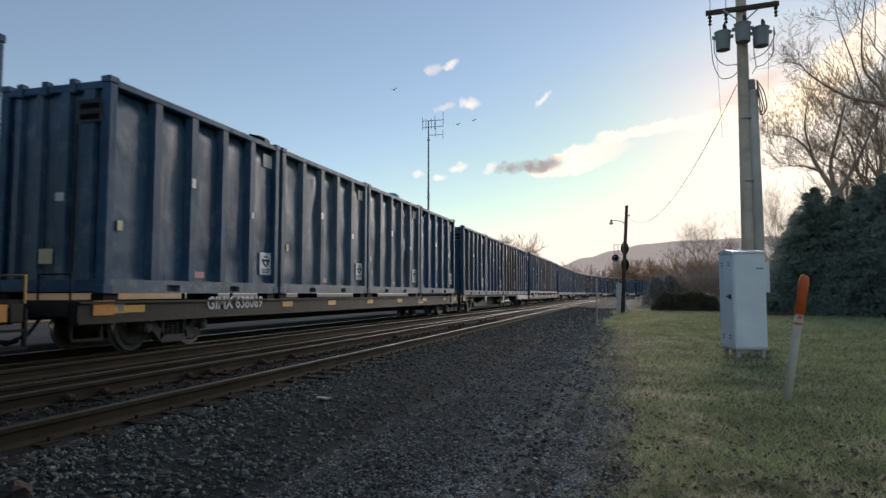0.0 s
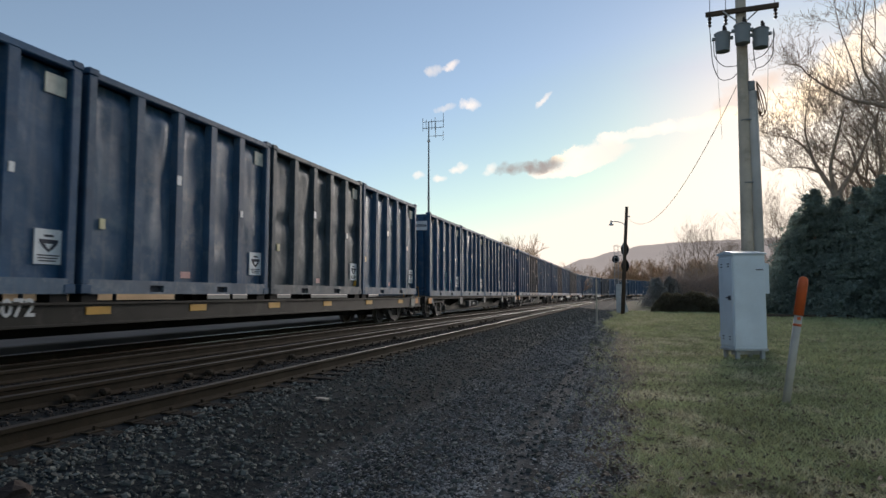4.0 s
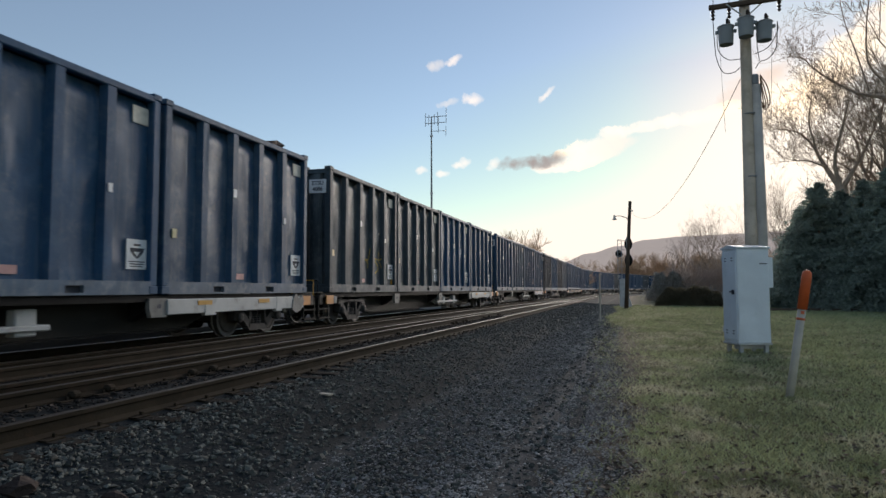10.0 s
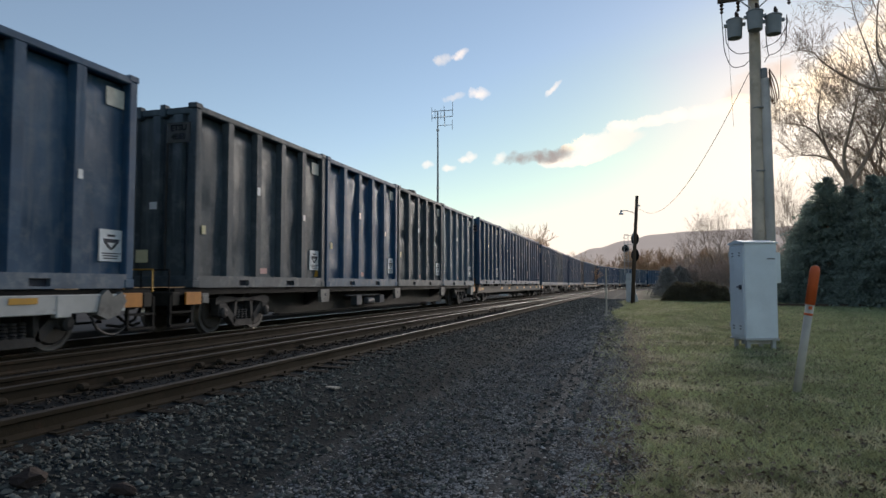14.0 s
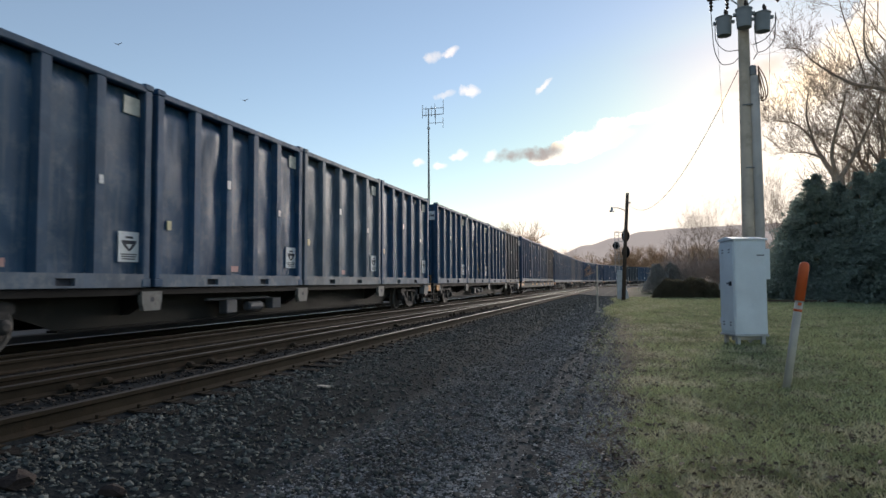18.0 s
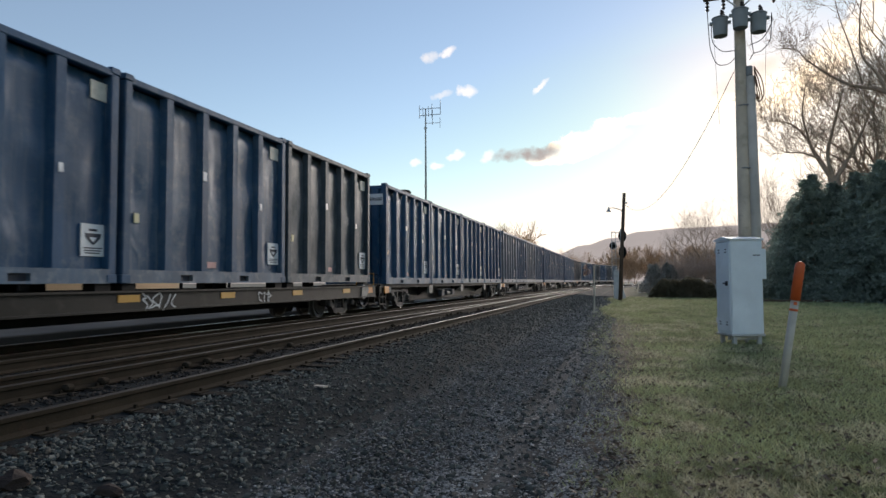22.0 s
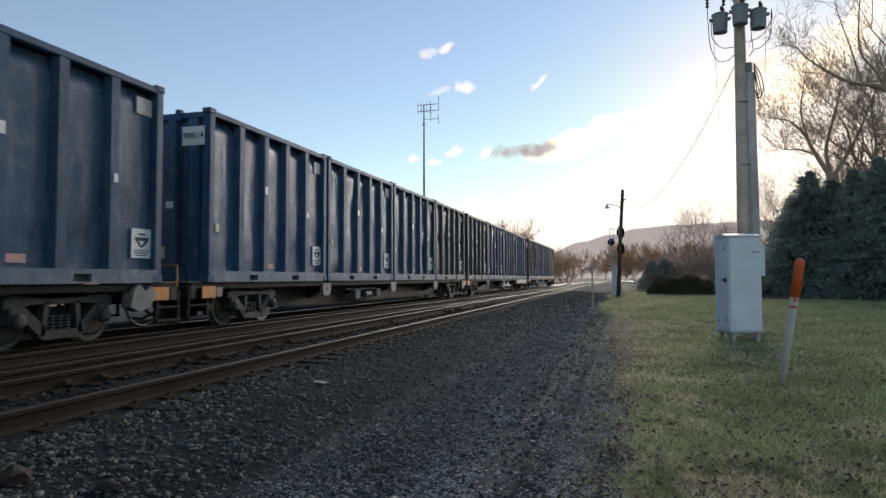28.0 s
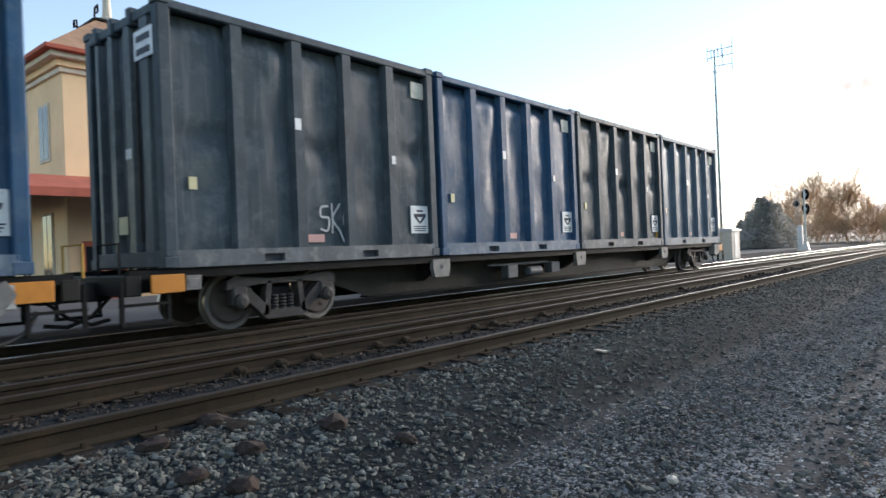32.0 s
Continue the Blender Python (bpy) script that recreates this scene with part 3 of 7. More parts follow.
# ---- poles, cabinet, markers ----
POLE_WOOD = material("grey_brown_pole_wood", (0.58, 0.49, 0.395), 0.85, 0.0, 0.3, 1.5, 50, 0.4, (0.33, 0.27, 0.205), 0.55, 0.5)
DARK_POLE = material("creosoted_pole_wood", (0.085, 0.058, 0.04), 0.85, 0.0, 0.3, 2.0, 50, 0.4)
CONDUIT = material("grey_plastic_conduit", (0.20, 0.21, 0.22), 0.6, 0.0, 0.2, 2.0, 50, 0.1)
RISER = material("weathered_riser_cover", (0.50, 0.46, 0.41), 0.7, 0.0, 0.25, 1.5, 50, 0.15, (0.32, 0.295, 0.26), 0.55, 0.5)
LOOP = material("faded_brown_cable", (0.16, 0.085, 0.045), 0.6, 0.0, 0.2, 9.0, 50, 0.0)
CAN = material("grey_transformer_paint", (0.24, 0.26, 0.27), 0.5, 0.0, 0.15, 3.0, 50, 0.05)
CERAMIC = material("brown_ceramic", (0.05, 0.035, 0.03), 0.3, 0.0, 0.2, 9.0, 50, 0.0)
CABLE = material("black_cable", (0.02, 0.02, 0.02), 0.6, 0.0, 0.1, 9.0, 50, 0.0)
CABINET = material("pale_blue_grey_cabinet_paint", (0.76, 0.81, 0.84), 0.5, 0.0, 0.12, 1.6, 40, 0.06, (0.60, 0.66, 0.68), 0.58, 0.4)
GALV = material("galvanised_steel", (0.50, 0.51, 0.51), 0.5, 0.3, 0.2, 4.0, 50, 0.08)
MARK_ORANGE = material("orange_plastic", (0.72, 0.13, 0.035), 0.5, 0.0, 0.12, 6.0, 50, 0.05)
MARK_WHITE = material("dull_white_plastic", (0.50, 0.455, 0.375), 0.6, 0.0, 0.15, 6.0, 50, 0.05, (0.30, 0.28, 0.24), 0.6, 0.5)
CONCRETE = material("concrete", (0.36, 0.35, 0.33), 0.85, 0.0, 0.2, 2.0, 40, 0.3)


def eased(points, n=5):
    """A smooth line through points."""
    q = [Vector(v) for v in points]
    q = [q[0] * 2 - q[1], *q, q[-1] * 2 - q[-2]]
    out = []
    for a, b, c, d in zip(q, q[1:], q[2:], q[3:]):
        for i in range(n):
            t = i / n
            out.append(0.5 * (2 * b + (c - a) * t + (2 * a - 5 * b + 4 * c - d) * t * t + (3 * b - a - 3 * c + d) * t ** 3))
    return out + [q[-2]]


def build_pole():
    top = tagged(new("utility_pole"), "weathered wooden utility pole with three grey transformers and a crossarm", "utility pole")
    top.location = (2.92, 17.76, 0)
    part("pole_shaft", tube(bmesh.new(), [(0, 0, -0.8), (0, 0, 3.0), (0.01, 0, 7.0), (0.0, 0, 10.6)], [0.165, 0.155, 0.135, 0.115], 18), POLE_WOOD, top, smooth=True)
    riser = part("riser_conduit", tube(bmesh.new(), [(0.24, -0.05, -0.6), (0.24, -0.05, 3.0), (0.215, -0.05, 6.35)], [0.125, 0.12, 0.11], 14), RISER, top, "weathered grey riser conduit", smooth=True)
    part("weather_head", boxes((0.11, 0.27, -0.13, 0.03, 6.35, 6.62), bevel=0.03), CONDUIT, riser)
    for z in (2.2, 4.0, 5.6):
        part("strap", lathe(bmesh.new(), [(z, 0.168), (z + 0.03, 0.168)], 18, "z"), CONDUIT, top).location = (0.05, -0.01, 0)
    arm = part("crossarm", boxes((-0.85, 0.85, -0.05, 0.05, -0.06, 0.06), bevel=0.01), DARK_POLE, top)
    placed(arm, -0.01, -0.2, 8.44, 0, 2.0, -9.6)
    for s in (1, -1):
        part("brace", tube(bmesh.new(), [(s * 0.45, -0.2, 8.46), (s * 0.1, -0.19, 8.15)], 0.018, 6), GALV, top)
    for x, y, z in ((-0.47, -0.16, 7.66), (-0.03, -0.36, 7.75), (0.40, -0.28, 7.63)):
        can = part("transformer", lathe(bmesh.new(), [(-0.30, 0.17), (-0.29, 0.205), (0.20, 0.225), (0.24, 0.225), (0.245, 0.245), (0.27, 0.245), (0.30, 0.19), (0.325, 0.08)], 24, "z"), CAN, top, "grey transformer can", smooth=False)
        can.matrix_basis = Matrix.Translation((x, y, z)) @ Matrix.Scale(0.84, 4)
        for a in (0.4, -1.2):
            part("bushing", lathe(bmesh.new(), [(0.3, 0.04), (0.33, 0.055), (0.36, 0.035), (0.39, 0.055), (0.42, 0.035), (0.45, 0.05), (0.5, 0.02)], 10, "z"), CERAMIC, can).location = (math.cos(a) * 0.1, math.sin(a) * 0.1, 0)
        for s in (-0.25, 0.25):
            part("lug", boxes((s - 0.05, s + 0.05, -0.05, 0.05, 0.08, 0.16)), CAN, can)
    for x in (-0.76, -0.38, 0.76):
        part("insulator", lathe(bmesh.new(), [(8.10, 0.02), (8.14, 0.05), (8.18, 0.02), (8.23, 0.055), (8.27, 0.02), (8.32, 0.055), (8.40, 0.02)], 10, "z"), CERAMIC, top).location = (x, -0.2 - 0.16 * x * 0.6, 0)
    drops = (
        [(-0.76, -0.1, 8.1), (-0.74, -0.1, 7.6), (-0.70, -0.1, 7.1), (-0.55, -0.12, 6.72), (-0.3, -0.16, 6.69), (-0.15, -0.15, 6.82)],
        [(-0.68, -0.16, 7.75), (-0.66, -0.16, 7.3), (-0.45, -0.2, 7.02), (-0.15, -0.15, 7.02)],
        [(0.70, -0.28, 7.85), (0.70, -0.28, 7.6), (0.5, -0.2, 7.25), (0.2, -0.15, 7.12)],
        [(0.70, -0.28, 7.8), (0.66, -0.28, 7.2), (0.48, -0.2, 6.95), (0.3, -0.16, 6.9), (0.2, -0.12, 6.75)],
        [(0.22, -0.25, 7.6), (0.24, -0.25, 7.2), (0.28, -0.22, 6.9)],
        [(0.30, -0.1, 6.55), (0.40, -0.1, 6.2), (0.46, -0.12, 5.75), (0.34, -0.1, 5.7)],
        [(0.30, -0.1, 6.5), (0.36, -0.1, 6.15), (0.41, -0.12, 5.8), (0.3, -0.1, 5.75)],
        [(0.30, -0.12, 6.58), (0.46, -0.12, 6.25), (0.50, -0.14, 5.85), (0.38, -0.12, 5.68), (0.32, -0.1, 5.9)],
        [(0.30, -0.14, 6.45), (0.33, -0.14, 6.1), (0.37, -0.14, 5.72)],
    )
    for i, d in enumerate(drops):
        part("jumper_wire", tube(bmesh.new(), eased(d), 0.010 if i < 5 else 0.014, 6), CABLE if i < 5 else LOOP, top, smooth=True)
    for x in (-0.76, -0.38, 0.76):
        part("lead_wire", tube(bmesh.new(), [(x, -0.2, 8.4), (x * 0.98, -0.2, 10.4)], 0.008, 5), CABLE, top)
    for x in (-0.62, 0.62):
        part("hanging_wire", tube(bmesh.new(), [(x, -0.05, 7.6), (x * 0.85, 0.0, 5.2)], 0.005, 4), CABLE, top)


build_pole()


def build_service_cable():
    a, b, pts = Vector((2.78, 17.78, 6.55)), Vector((0.02, 47.4, 6.62)), []
    for i in range(25):
        f = i / 24
        p = a.lerp(b, f)
        p.z -= 6.6 * f * (1 - f)
        pts.append(p)
    tagged(part("service_cable", tube(bmesh.new(), pts, 0.009, 5), CABLE), "thin black cable sagging between the two poles", "cable")


build_service_cable()


def build_cabinet():
    top = tagged(new("equipment_cabinet"), "tall pale grey steel equipment cabinet on short legs in the grass", "cabinet")
    top.matrix_basis = pose(2.19, 15.2, -0.2, 0, 0, 18.5)
    w, d, z0, z1 = 0.71, 0.66, 0.24, 2.27
    part("body", boxes((0, w, 0, d, z0, z1), bevel=0.012), CABINET, top)
    part("roof", prism(bmesh.new(), [(-0.03, z1), (d + 0.03, z1), (d + 0.03, z1 + 0.03), (d * 0.5, z1 + 0.09), (-0.03, z1 + 0.03)], -0.03, w + 0.03), CABINET, top)
    part("plinth", boxes((-0.02, w + 0.02, -0.02, d + 0.02, z0 - 0.05, z0), bevel=0.01), GALV, top)
    for x in (0.04, w - 0.12):
        for y in (0.03, d - 0.11):
            part("leg", boxes((x, x + 0.08, y, y + 0.08, 0, z0 - 0.05), bevel=0.006), GALV, top)
    part("foot_channel", boxes((0.05, w - 0.05, 0.2, 0.3, 0.1, z0 - 0.05), bevel=0.006), GALV, top)
    door = part("door", boxes((-0.018, 0.0, 0.03, d - 0.03, z0 + 0.06, z1 - 0.06), bevel=0.006), CABINET, top)
    part("door_handle", boxes((-0.05, -0.018, 0.09, 0.17, 1.28, 1.38), (-0.065, -0.045, 0.07, 0.25, 1.32, 1.35), bevel=0.006), INK_AND_HOLLOW, door, "black latch handle")
    for z in (0.45, 1.2, 2.0):
        part("hinge", tube(bmesh.new(), [(-0.02, d - 0.02, z), (-0.02, d - 0.02, z + 0.12)], 0.018, 8), GALV, door)
    for y in (0.14, 0.44):
        for z in (0.42, 0.48, 2.0, 2.06):
            # dark bars stand in for the shade inside open slots
            part("vent_slot", boxes((-0.026, -0.018, y, y + 0.07, z, z + 0.02)), INK_AND_HOLLOW, door)
    part("meter_box", boxes((w + 0.002, w + 0.12, 0.05, 0.42, 1.42, 2.08), bevel=0.012), CABINET, top, "shallow box on the cabinet's side")
    part("side_pipe", tube(bmesh.new(), [(w + 0.08, 0.3, 1.42), (w + 0.08, 0.3, -0.1)], 0.03, 8), CONDUIT, top)
    part("catch", boxes((0.50, 0.66, -0.02, 0.0, 1.93, 1.95)), INK_AND_HOLLOW, top)
    part("front_panel", boxes((0.03, w - 0.03, -0.008, 0.0, z0 + 0.05, z1 - 0.05), bevel=0.003), CABINET, top)


build_cabinet()


def build_marker():
    top = tagged(new("marker_post"), "leaning white plastic marker post with an orange cap in the turf", "marker post")
    top.matrix_basis = pose(1.94, 9.39, -0.21, 2.0, 8.7, 0)
    part("post", lathe(bmesh.new(), [(-0.3, 0.05), (1.16, 0.05)], 18, "z"), MARK_WHITE, top, smooth=True)
    part("cap", lathe(bmesh.new(), [(1.16, 0.061), (1.58, 0.061), (1.63, 0.056), (1.655, 0.04), (1.665, 0.015)], 18, "z"), MARK_ORANGE, top, "bright orange domed cap", smooth=True)
    part("stripe", lathe(bmesh.new(), [(1.02, 0.052), (1.05, 0.052)], 18, "z"), MARK_ORANGE, top, "thin orange stripe", smooth=True)
    part("label_patch", boxes((-0.02, 0.02, -0.053, -0.045, 1.10, 1.14)), MARK_ORANGE, top)


build_marker()


def build_white_post():
    top = tagged(new("white_post"), "slim white metal post at the edge of the gravel", "post")
    top.location = (-1.38, 30.1, -0.22)
    part("shaft", tube(bmesh.new(), [(0, 0, -0.2), (0.0, 0, 2.12)], 0.035, 10), MARK_WHITE, top)
    part("foot", boxes((-0.1, 0.1, -0.06, 0.06, 0, 0.05), bevel=0.01), MARK_WHITE, top)


build_white_post()


def build_lamp_pole():
    top = tagged(new("street_lamp"), "leaning dark wooden pole with a curved street lamp arm", "street lamp")
    top.location = (-0.42, 47.5, -0.2)
    part("pole_shaft", tube(bmesh.new(), [(0, 0, -0.4), (0.2, 0, 3.8), (0.42, 0, 7.6)], [0.15, 0.13, 0.11], 12), DARK_POLE, top, smooth=True)
    arm = part("arm", tube(bmesh.new(), [(0.36, 0, 6.15), (0.15, -0.1, 6.42), (-0.25, -0.2, 6.55), (-0.62, -0.25, 6.55)], 0.03, 8), GALV, top, smooth=True)
    part("lamp_head", lathe(bmesh.new(), [(6.28, 0.16), (6.36, 0.15), (6.44, 0.08), (6.56, 0.07), (6.62, 0.04)], 14, "z"), GALV, top, "grey lamp head").location = (-0.66, -0.25, 0)
    part("bracket", boxes((0.44, 0.62, -0.05, 0.05, 6.85, 6.95)), GALV, top)


build_lamp_pole()


def build_signal(x, y, scale, label):
    top = tagged(new("railway_signal"), label, "railway signal")
    top.matrix_basis = pose(x, y, -0.2, 0, 0, 0) @ Matrix.Diagonal((scale, scale, scale, 1))
    part("mast", tube(bmesh.new(), [(0, 0, 0.6), (0, 0, 5.35)], 0.075, 10), GALV, top)
    part("base_case", boxes((-0.62, -0.22, -0.2, 0.2, 0, 2.2), bevel=0.02), GALV, top, "pale equipment case")
    part("footing", prism(bmesh.new(), [(-0.3, 0), (0.3, 0), (0.12, 0.7), (-0.12, 0.7)], -0.25, 0.25, "y"), GALV, top)
    for z in (4.85, 3.6):
        hd = part("signal_head", lathe(bmesh.new(), [(-0.05, 0.46), (-0.02, 0.5), (0.02, 0.5), (0.03, 0.3), (0.16, 0.22)], 24, "y"), BLACK, top, "black round signal target")
        hd.matrix_basis = pose(0.08, 0.12, z) @ Matrix.Diagonal((0.60, 1, 0.95, 1))
        part("hood", tube(bmesh.new(), [(0, 0.1, 0), (0, 0.5, -0.05)], 0.14, 10), BLACK, hd)
        part("clamp", boxes((-0.12, 0.12, -0.12, 0.04, -0.12, 0.12), bevel=0.02), GALV, hd)
    small = part("side_head", lathe(bmesh.new(), [(-0.05, 0.26), (0.02, 0.28), (0.1, 0.16)], 18, "y"), BLACK, top, "small black signal head")
    small.location = (-0.62, 0, 4.1)
    for sx in (-0.72, -0.42):
        part("ladder_rail", tube(bmesh.new(), [(sx, -0.1, 2.1), (sx, -0.1, 5.1)], 0.022, 6), GALV, top)
    for k in range(10):
        part("rung", tube(bmesh.new(), [(-0.72, -0.1, 2.3 + k * 0.32), (-0.42, -0.1, 2.3 + k * 0.32)], 0.014, 5), GALV, top)
    for z in (4.4, 5.1, 3.1):
        part("platform_bar", tube(bmesh.new(), [(-0.75, -0.1, z), (0, -0.05, z)], 0.022, 6), GALV, top)


build_signal(-0.28, 51.5, 1.0, "grey trackside signal mast with black round targets seen from behind")
build_signal(-15.1, 76.0, 1.2, "grey signal mast with black targets across the tracks")


def build_antenna():
    top = tagged(new("antenna_mast"), "thin grey radio mast with dipole antennas against the sky", "antenna mast")
    top.location = (-32.5, 105.0, -0.2)
    part("mast", tube(bmesh.new(), [(0, 0, 0), (0, 0, 18), (0, 0, 31.0)], [0.24, 0.17, 0.10], 8), CONDUIT, top, "grey tubular mast")
    for z in (31.0, 29.9):
        part("boom", tube(bmesh.new(), [(-1.1, 0, z), (2.6, 0.4, z + 0.1)], 0.055, 6), CONDUIT, top)
    for x, z0, z1 in ((-1.1, 29.4, 31.7), (-0.5, 29.6, 31.4), (0.5, 29.6, 31.4), (1.1, 29.4, 31.8), (2.6, 30.0, 32.4), (2.55, 27.6, 29.3), (1.2, 28.2, 30.8)):
        part("dipole", tube(bmesh.new(), [(x, 0.1, z0), (x, 0.1, z1)], 0.05, 6), CONDUIT, top)
    part("boom", tube(bmesh.new(), [(0, 0, 28.5), (2.55, 0.3, 28.5)], 0.05, 6), GALV, top)
    for z in (9, 17.6, 27.5):
        part("joint", lathe(bmesh.new(), [(z, 0.26), (z + 0.3, 0.26)], 8, "z"), GALV, top)


build_antenna()


# ---- station and far side ----
STUCCO = material("warm_stucco", (0.72, 0.52, 0.32), 0.85, 0.0, 0.15, 0.6, 30, 0.2, (0.64, 0.46, 0.28), 0.56, 0.4)
STONE_TRIM = material("pale_trim", (0.55, 0.50, 0.42), 0.8, 0.0, 0.15, 2.0, 30, 0.1)
ROOF_TILE = material("brown_shingle", (0.30, 0.18, 0.11), 0.85, 0.0, 0.25, 2.0, 20, 0.4)
RED_TILE = material("red_canopy_tile", (0.36, 0.09, 0.055), 0.8, 0.0, 0.25, 2.0, 20, 0.3)
DARK_GLASS = material("dark_window_glass", (0.02, 0.022, 0.025), 0.08, 0.0, 0.1, 1.0, 10, 0.0, spec=0.6)


def build_station():
    top = tagged(new("station_building"), "ochre stucco railway station with a hipped tower roof and red canopy", "building")
    top.matrix_basis = pose(-26.6, 9.6, -0.25)
    part("wall", boxes((-6.0, 0, 0, 6.0, 0, 9.3), bevel=0.02), STUCCO, top, "ochre stucco wall")
    part("wing_wall", boxes((-8.0, -1.0, 6.0, 26.0, 0, 5.2), bevel=0.02), STUCCO, top)
    part("wing_roof", prism(bmesh.new(), [(-8.8, 5.2), (-0.2, 5.2), (-0.2, 5.4), (-4.5, 7.6), (-8.8, 5.4)], 6.0, 26.6, "y"), ROOF_TILE, top)
    for o, z0, z1, mat in ((0.12, 8.8, 9.0, STONE_TRIM), (0.25, 9.0, 9.25, STUCCO), (0.55, 9.25, 9.45, STONE_TRIM), (0.8, 9.45, 9.62, RED_TILE)):
        part("cornice", boxes((-6.0 - o, o, -o, 6.0 + o, z0, z1), bevel=0.02), mat, top)
    roof = bmesh.new()
    a = [roof.verts.new(q) for q in ((-6.7, -0.7, 9.62), (0.7, -0.7, 9.62), (0.7, 6.7, 9.62), (-6.7, 6.7, 9.62))]
    b = [roof.verts.new(q) for q in ((-3.8, 2.2, 11.9), (-2.2, 2.2, 11.9), (-2.2, 3.8, 11.9), (-3.8, 3.8, 11.9))]
    for i in range(4):
        roof.faces.new((a[i], a[(i + 1) % 4], b[(i + 1) % 4], b[i]))
    roof.faces.new(b)
    roof.faces.new(a[::-1])
    rf = part("roof", roof, ROOF_TILE, top, "brown hipped roof")
    for r in ((-3.9, -2.1, 2.1, 2.2, 11.9, 12.0), (-3.9, -2.1, 3.8, 3.9, 11.9, 12.0), (-2.2, -2.1, 2.2, 3.8, 11.9, 12.0)):
        part("crest_bar", boxes(r), BLACK, rf)
    part("finial", lathe(bmesh.new(), [(11.9, 0.35), (12.3, 0.4), (12.4, 0.2), (13.2, 0.16), (13.4, 0.25), (13.6, 0.05)], 12, "z"), STONE_TRIM, rf).location = (-3.0, 3.0, 0)
    for x, y, s in ((-2.1, 2.1, 1), (-2.1, 3.9, 1), (-3.9, 2.1, -1), (-3.9, 3.9, -1)):
        part("scroll", tube(bmesh.new(), [(x, y, 11.9), (x + 0.1 * s, y, 12.35), (x + 0.35 * s, y, 12.4), (x + 0.38 * s, y, 12.1), (x + 0.2 * s, y, 12.1)], 0.045, 6), BLACK, rf)
    part("canopy", prism(bmesh.new(), [(0.0, 4.5), (0.0, 4.9), (3.2, 4.1), (3.2, 3.8)], -4.0, 26, "y"), RED_TILE, top, "red tiled platform canopy")
    part("side_canopy", prism(bmesh.new(), [(0.0, 4.5), (0.0, 4.9), (-3.2, 4.1), (-3.2, 3.8)], -6.0, 0.0, "x"), RED_TILE, top, "red tiled canopy round the corner")
    for y in (-3.6, 1, 6, 11, 16, 21, 25.5):
        part("canopy_post", tube(bmesh.new(), [(3.0, y, 0), (3.0, y, 3.85)], 0.09, 8), BLACK, top)
    for x in (-1.9, -4.4):
        for z, h in ((5.6, 2.3), (0.6, 3.0)):
            win = part("window", boxes((x - 0.55, x + 0.55, -0.06, 0.02, z, z + h), bevel=0.01), STONE_TRIM, top)
            for s in (-0.25, 0.25):
                part("pane", boxes((x + s - 0.21, x + s + 0.21, -0.07, -0.055, z + 0.12, z + h - 0.12)), DARK_GLASS, win)
    for y in (2.4, 4.4):
        for z, h in ((5.6, 2.3), (0.6, 3.0)):
            win = part("window", boxes((-0.02, 0.06, y, y + 1.1, z, z + h), bevel=0.01), STONE_TRIM, top)
            for s in (0.12, 0.6):
                part("pane", boxes((0.055, 0.07, y + s, y + s + 0.4, z + 0.12, z + h - 0.12)), DARK_GLASS, win)
    for y in (0.5, 1.4):
        dr = part("door", boxes((0.0, 0.05, y, y + 0.75, 0, 2.4), bevel=0.01), RED_TILE, top)
        part("pane", boxes((0.05, 0.06, y + 0.12, y + 0.63, 1.0, 2.2)), DARK_GLASS, dr)


build_station()
tagged(part("platform", boxes((-23.2, -13.2, -60, 40, -0.4, 0.04), bevel=0.03), ASPHALT), "pale worn asphalt platform across the tracks", "platform", kind="structure")
tagged(part("far_road", boxes((-44, -18, 40.5, 120, -0.3, -0.16)), ASPHALT), "pale asphalt road beyond the tracks", "road", kind="structure")


def build_relay_house():
    top = tagged(new("relay_house"), "small pale steel relay house beside the far track", "relay house")
    top.matrix_basis = pose(-14.6, 47.5, -0.25)
    part("body", boxes((-0.9, 0.9, -0.9, 0.9, 0.15, 2.1), bevel=0.02), MARK_WHITE, top)
    part("roof", prism(bmesh.new(), [(-1.0, 2.1), (1.0, 2.1), (0.95, 2.2), (0, 2.32), (-0.95, 2.2)], -1.0, 1.0, "y"), GALV, top)
    part("door", boxes((0.9, 0.93, -0.4, 0.4, 0.25, 2.0), bevel=0.01), GALV, top)
    part("plinth", boxes((-0.95, 0.95, -0.95, 0.95, 0, 0.15)), CONCRETE, top)


build_relay_house()


# ---- trees, hedge, hill ----
BARK = material("grey_brown_bark", (0.38, 0.29, 0.225), 0.95, 0.0, 0.3, 3.0, 30, 0.4)
# far haze and backlight are put into these two pale twig colours
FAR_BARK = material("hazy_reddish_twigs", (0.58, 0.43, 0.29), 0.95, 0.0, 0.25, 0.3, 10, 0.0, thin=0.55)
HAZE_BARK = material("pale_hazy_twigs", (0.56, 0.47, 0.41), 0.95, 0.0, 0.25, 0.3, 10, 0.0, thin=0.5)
NEEDLE = material("dark_spruce_needles", (0.27, 0.33, 0.28), 0.8, 0.0, 0.5, 0.8, 15, 0.0, (0.42, 0.50, 0.45), 0.55, 0.7, spec=0.25, thin=0.6)
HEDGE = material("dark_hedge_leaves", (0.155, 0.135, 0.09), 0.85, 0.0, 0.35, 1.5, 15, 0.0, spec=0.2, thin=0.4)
# paler than the hedge: distance haze is put into the shrub colour
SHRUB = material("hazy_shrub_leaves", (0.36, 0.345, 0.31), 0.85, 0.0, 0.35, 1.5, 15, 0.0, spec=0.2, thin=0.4)
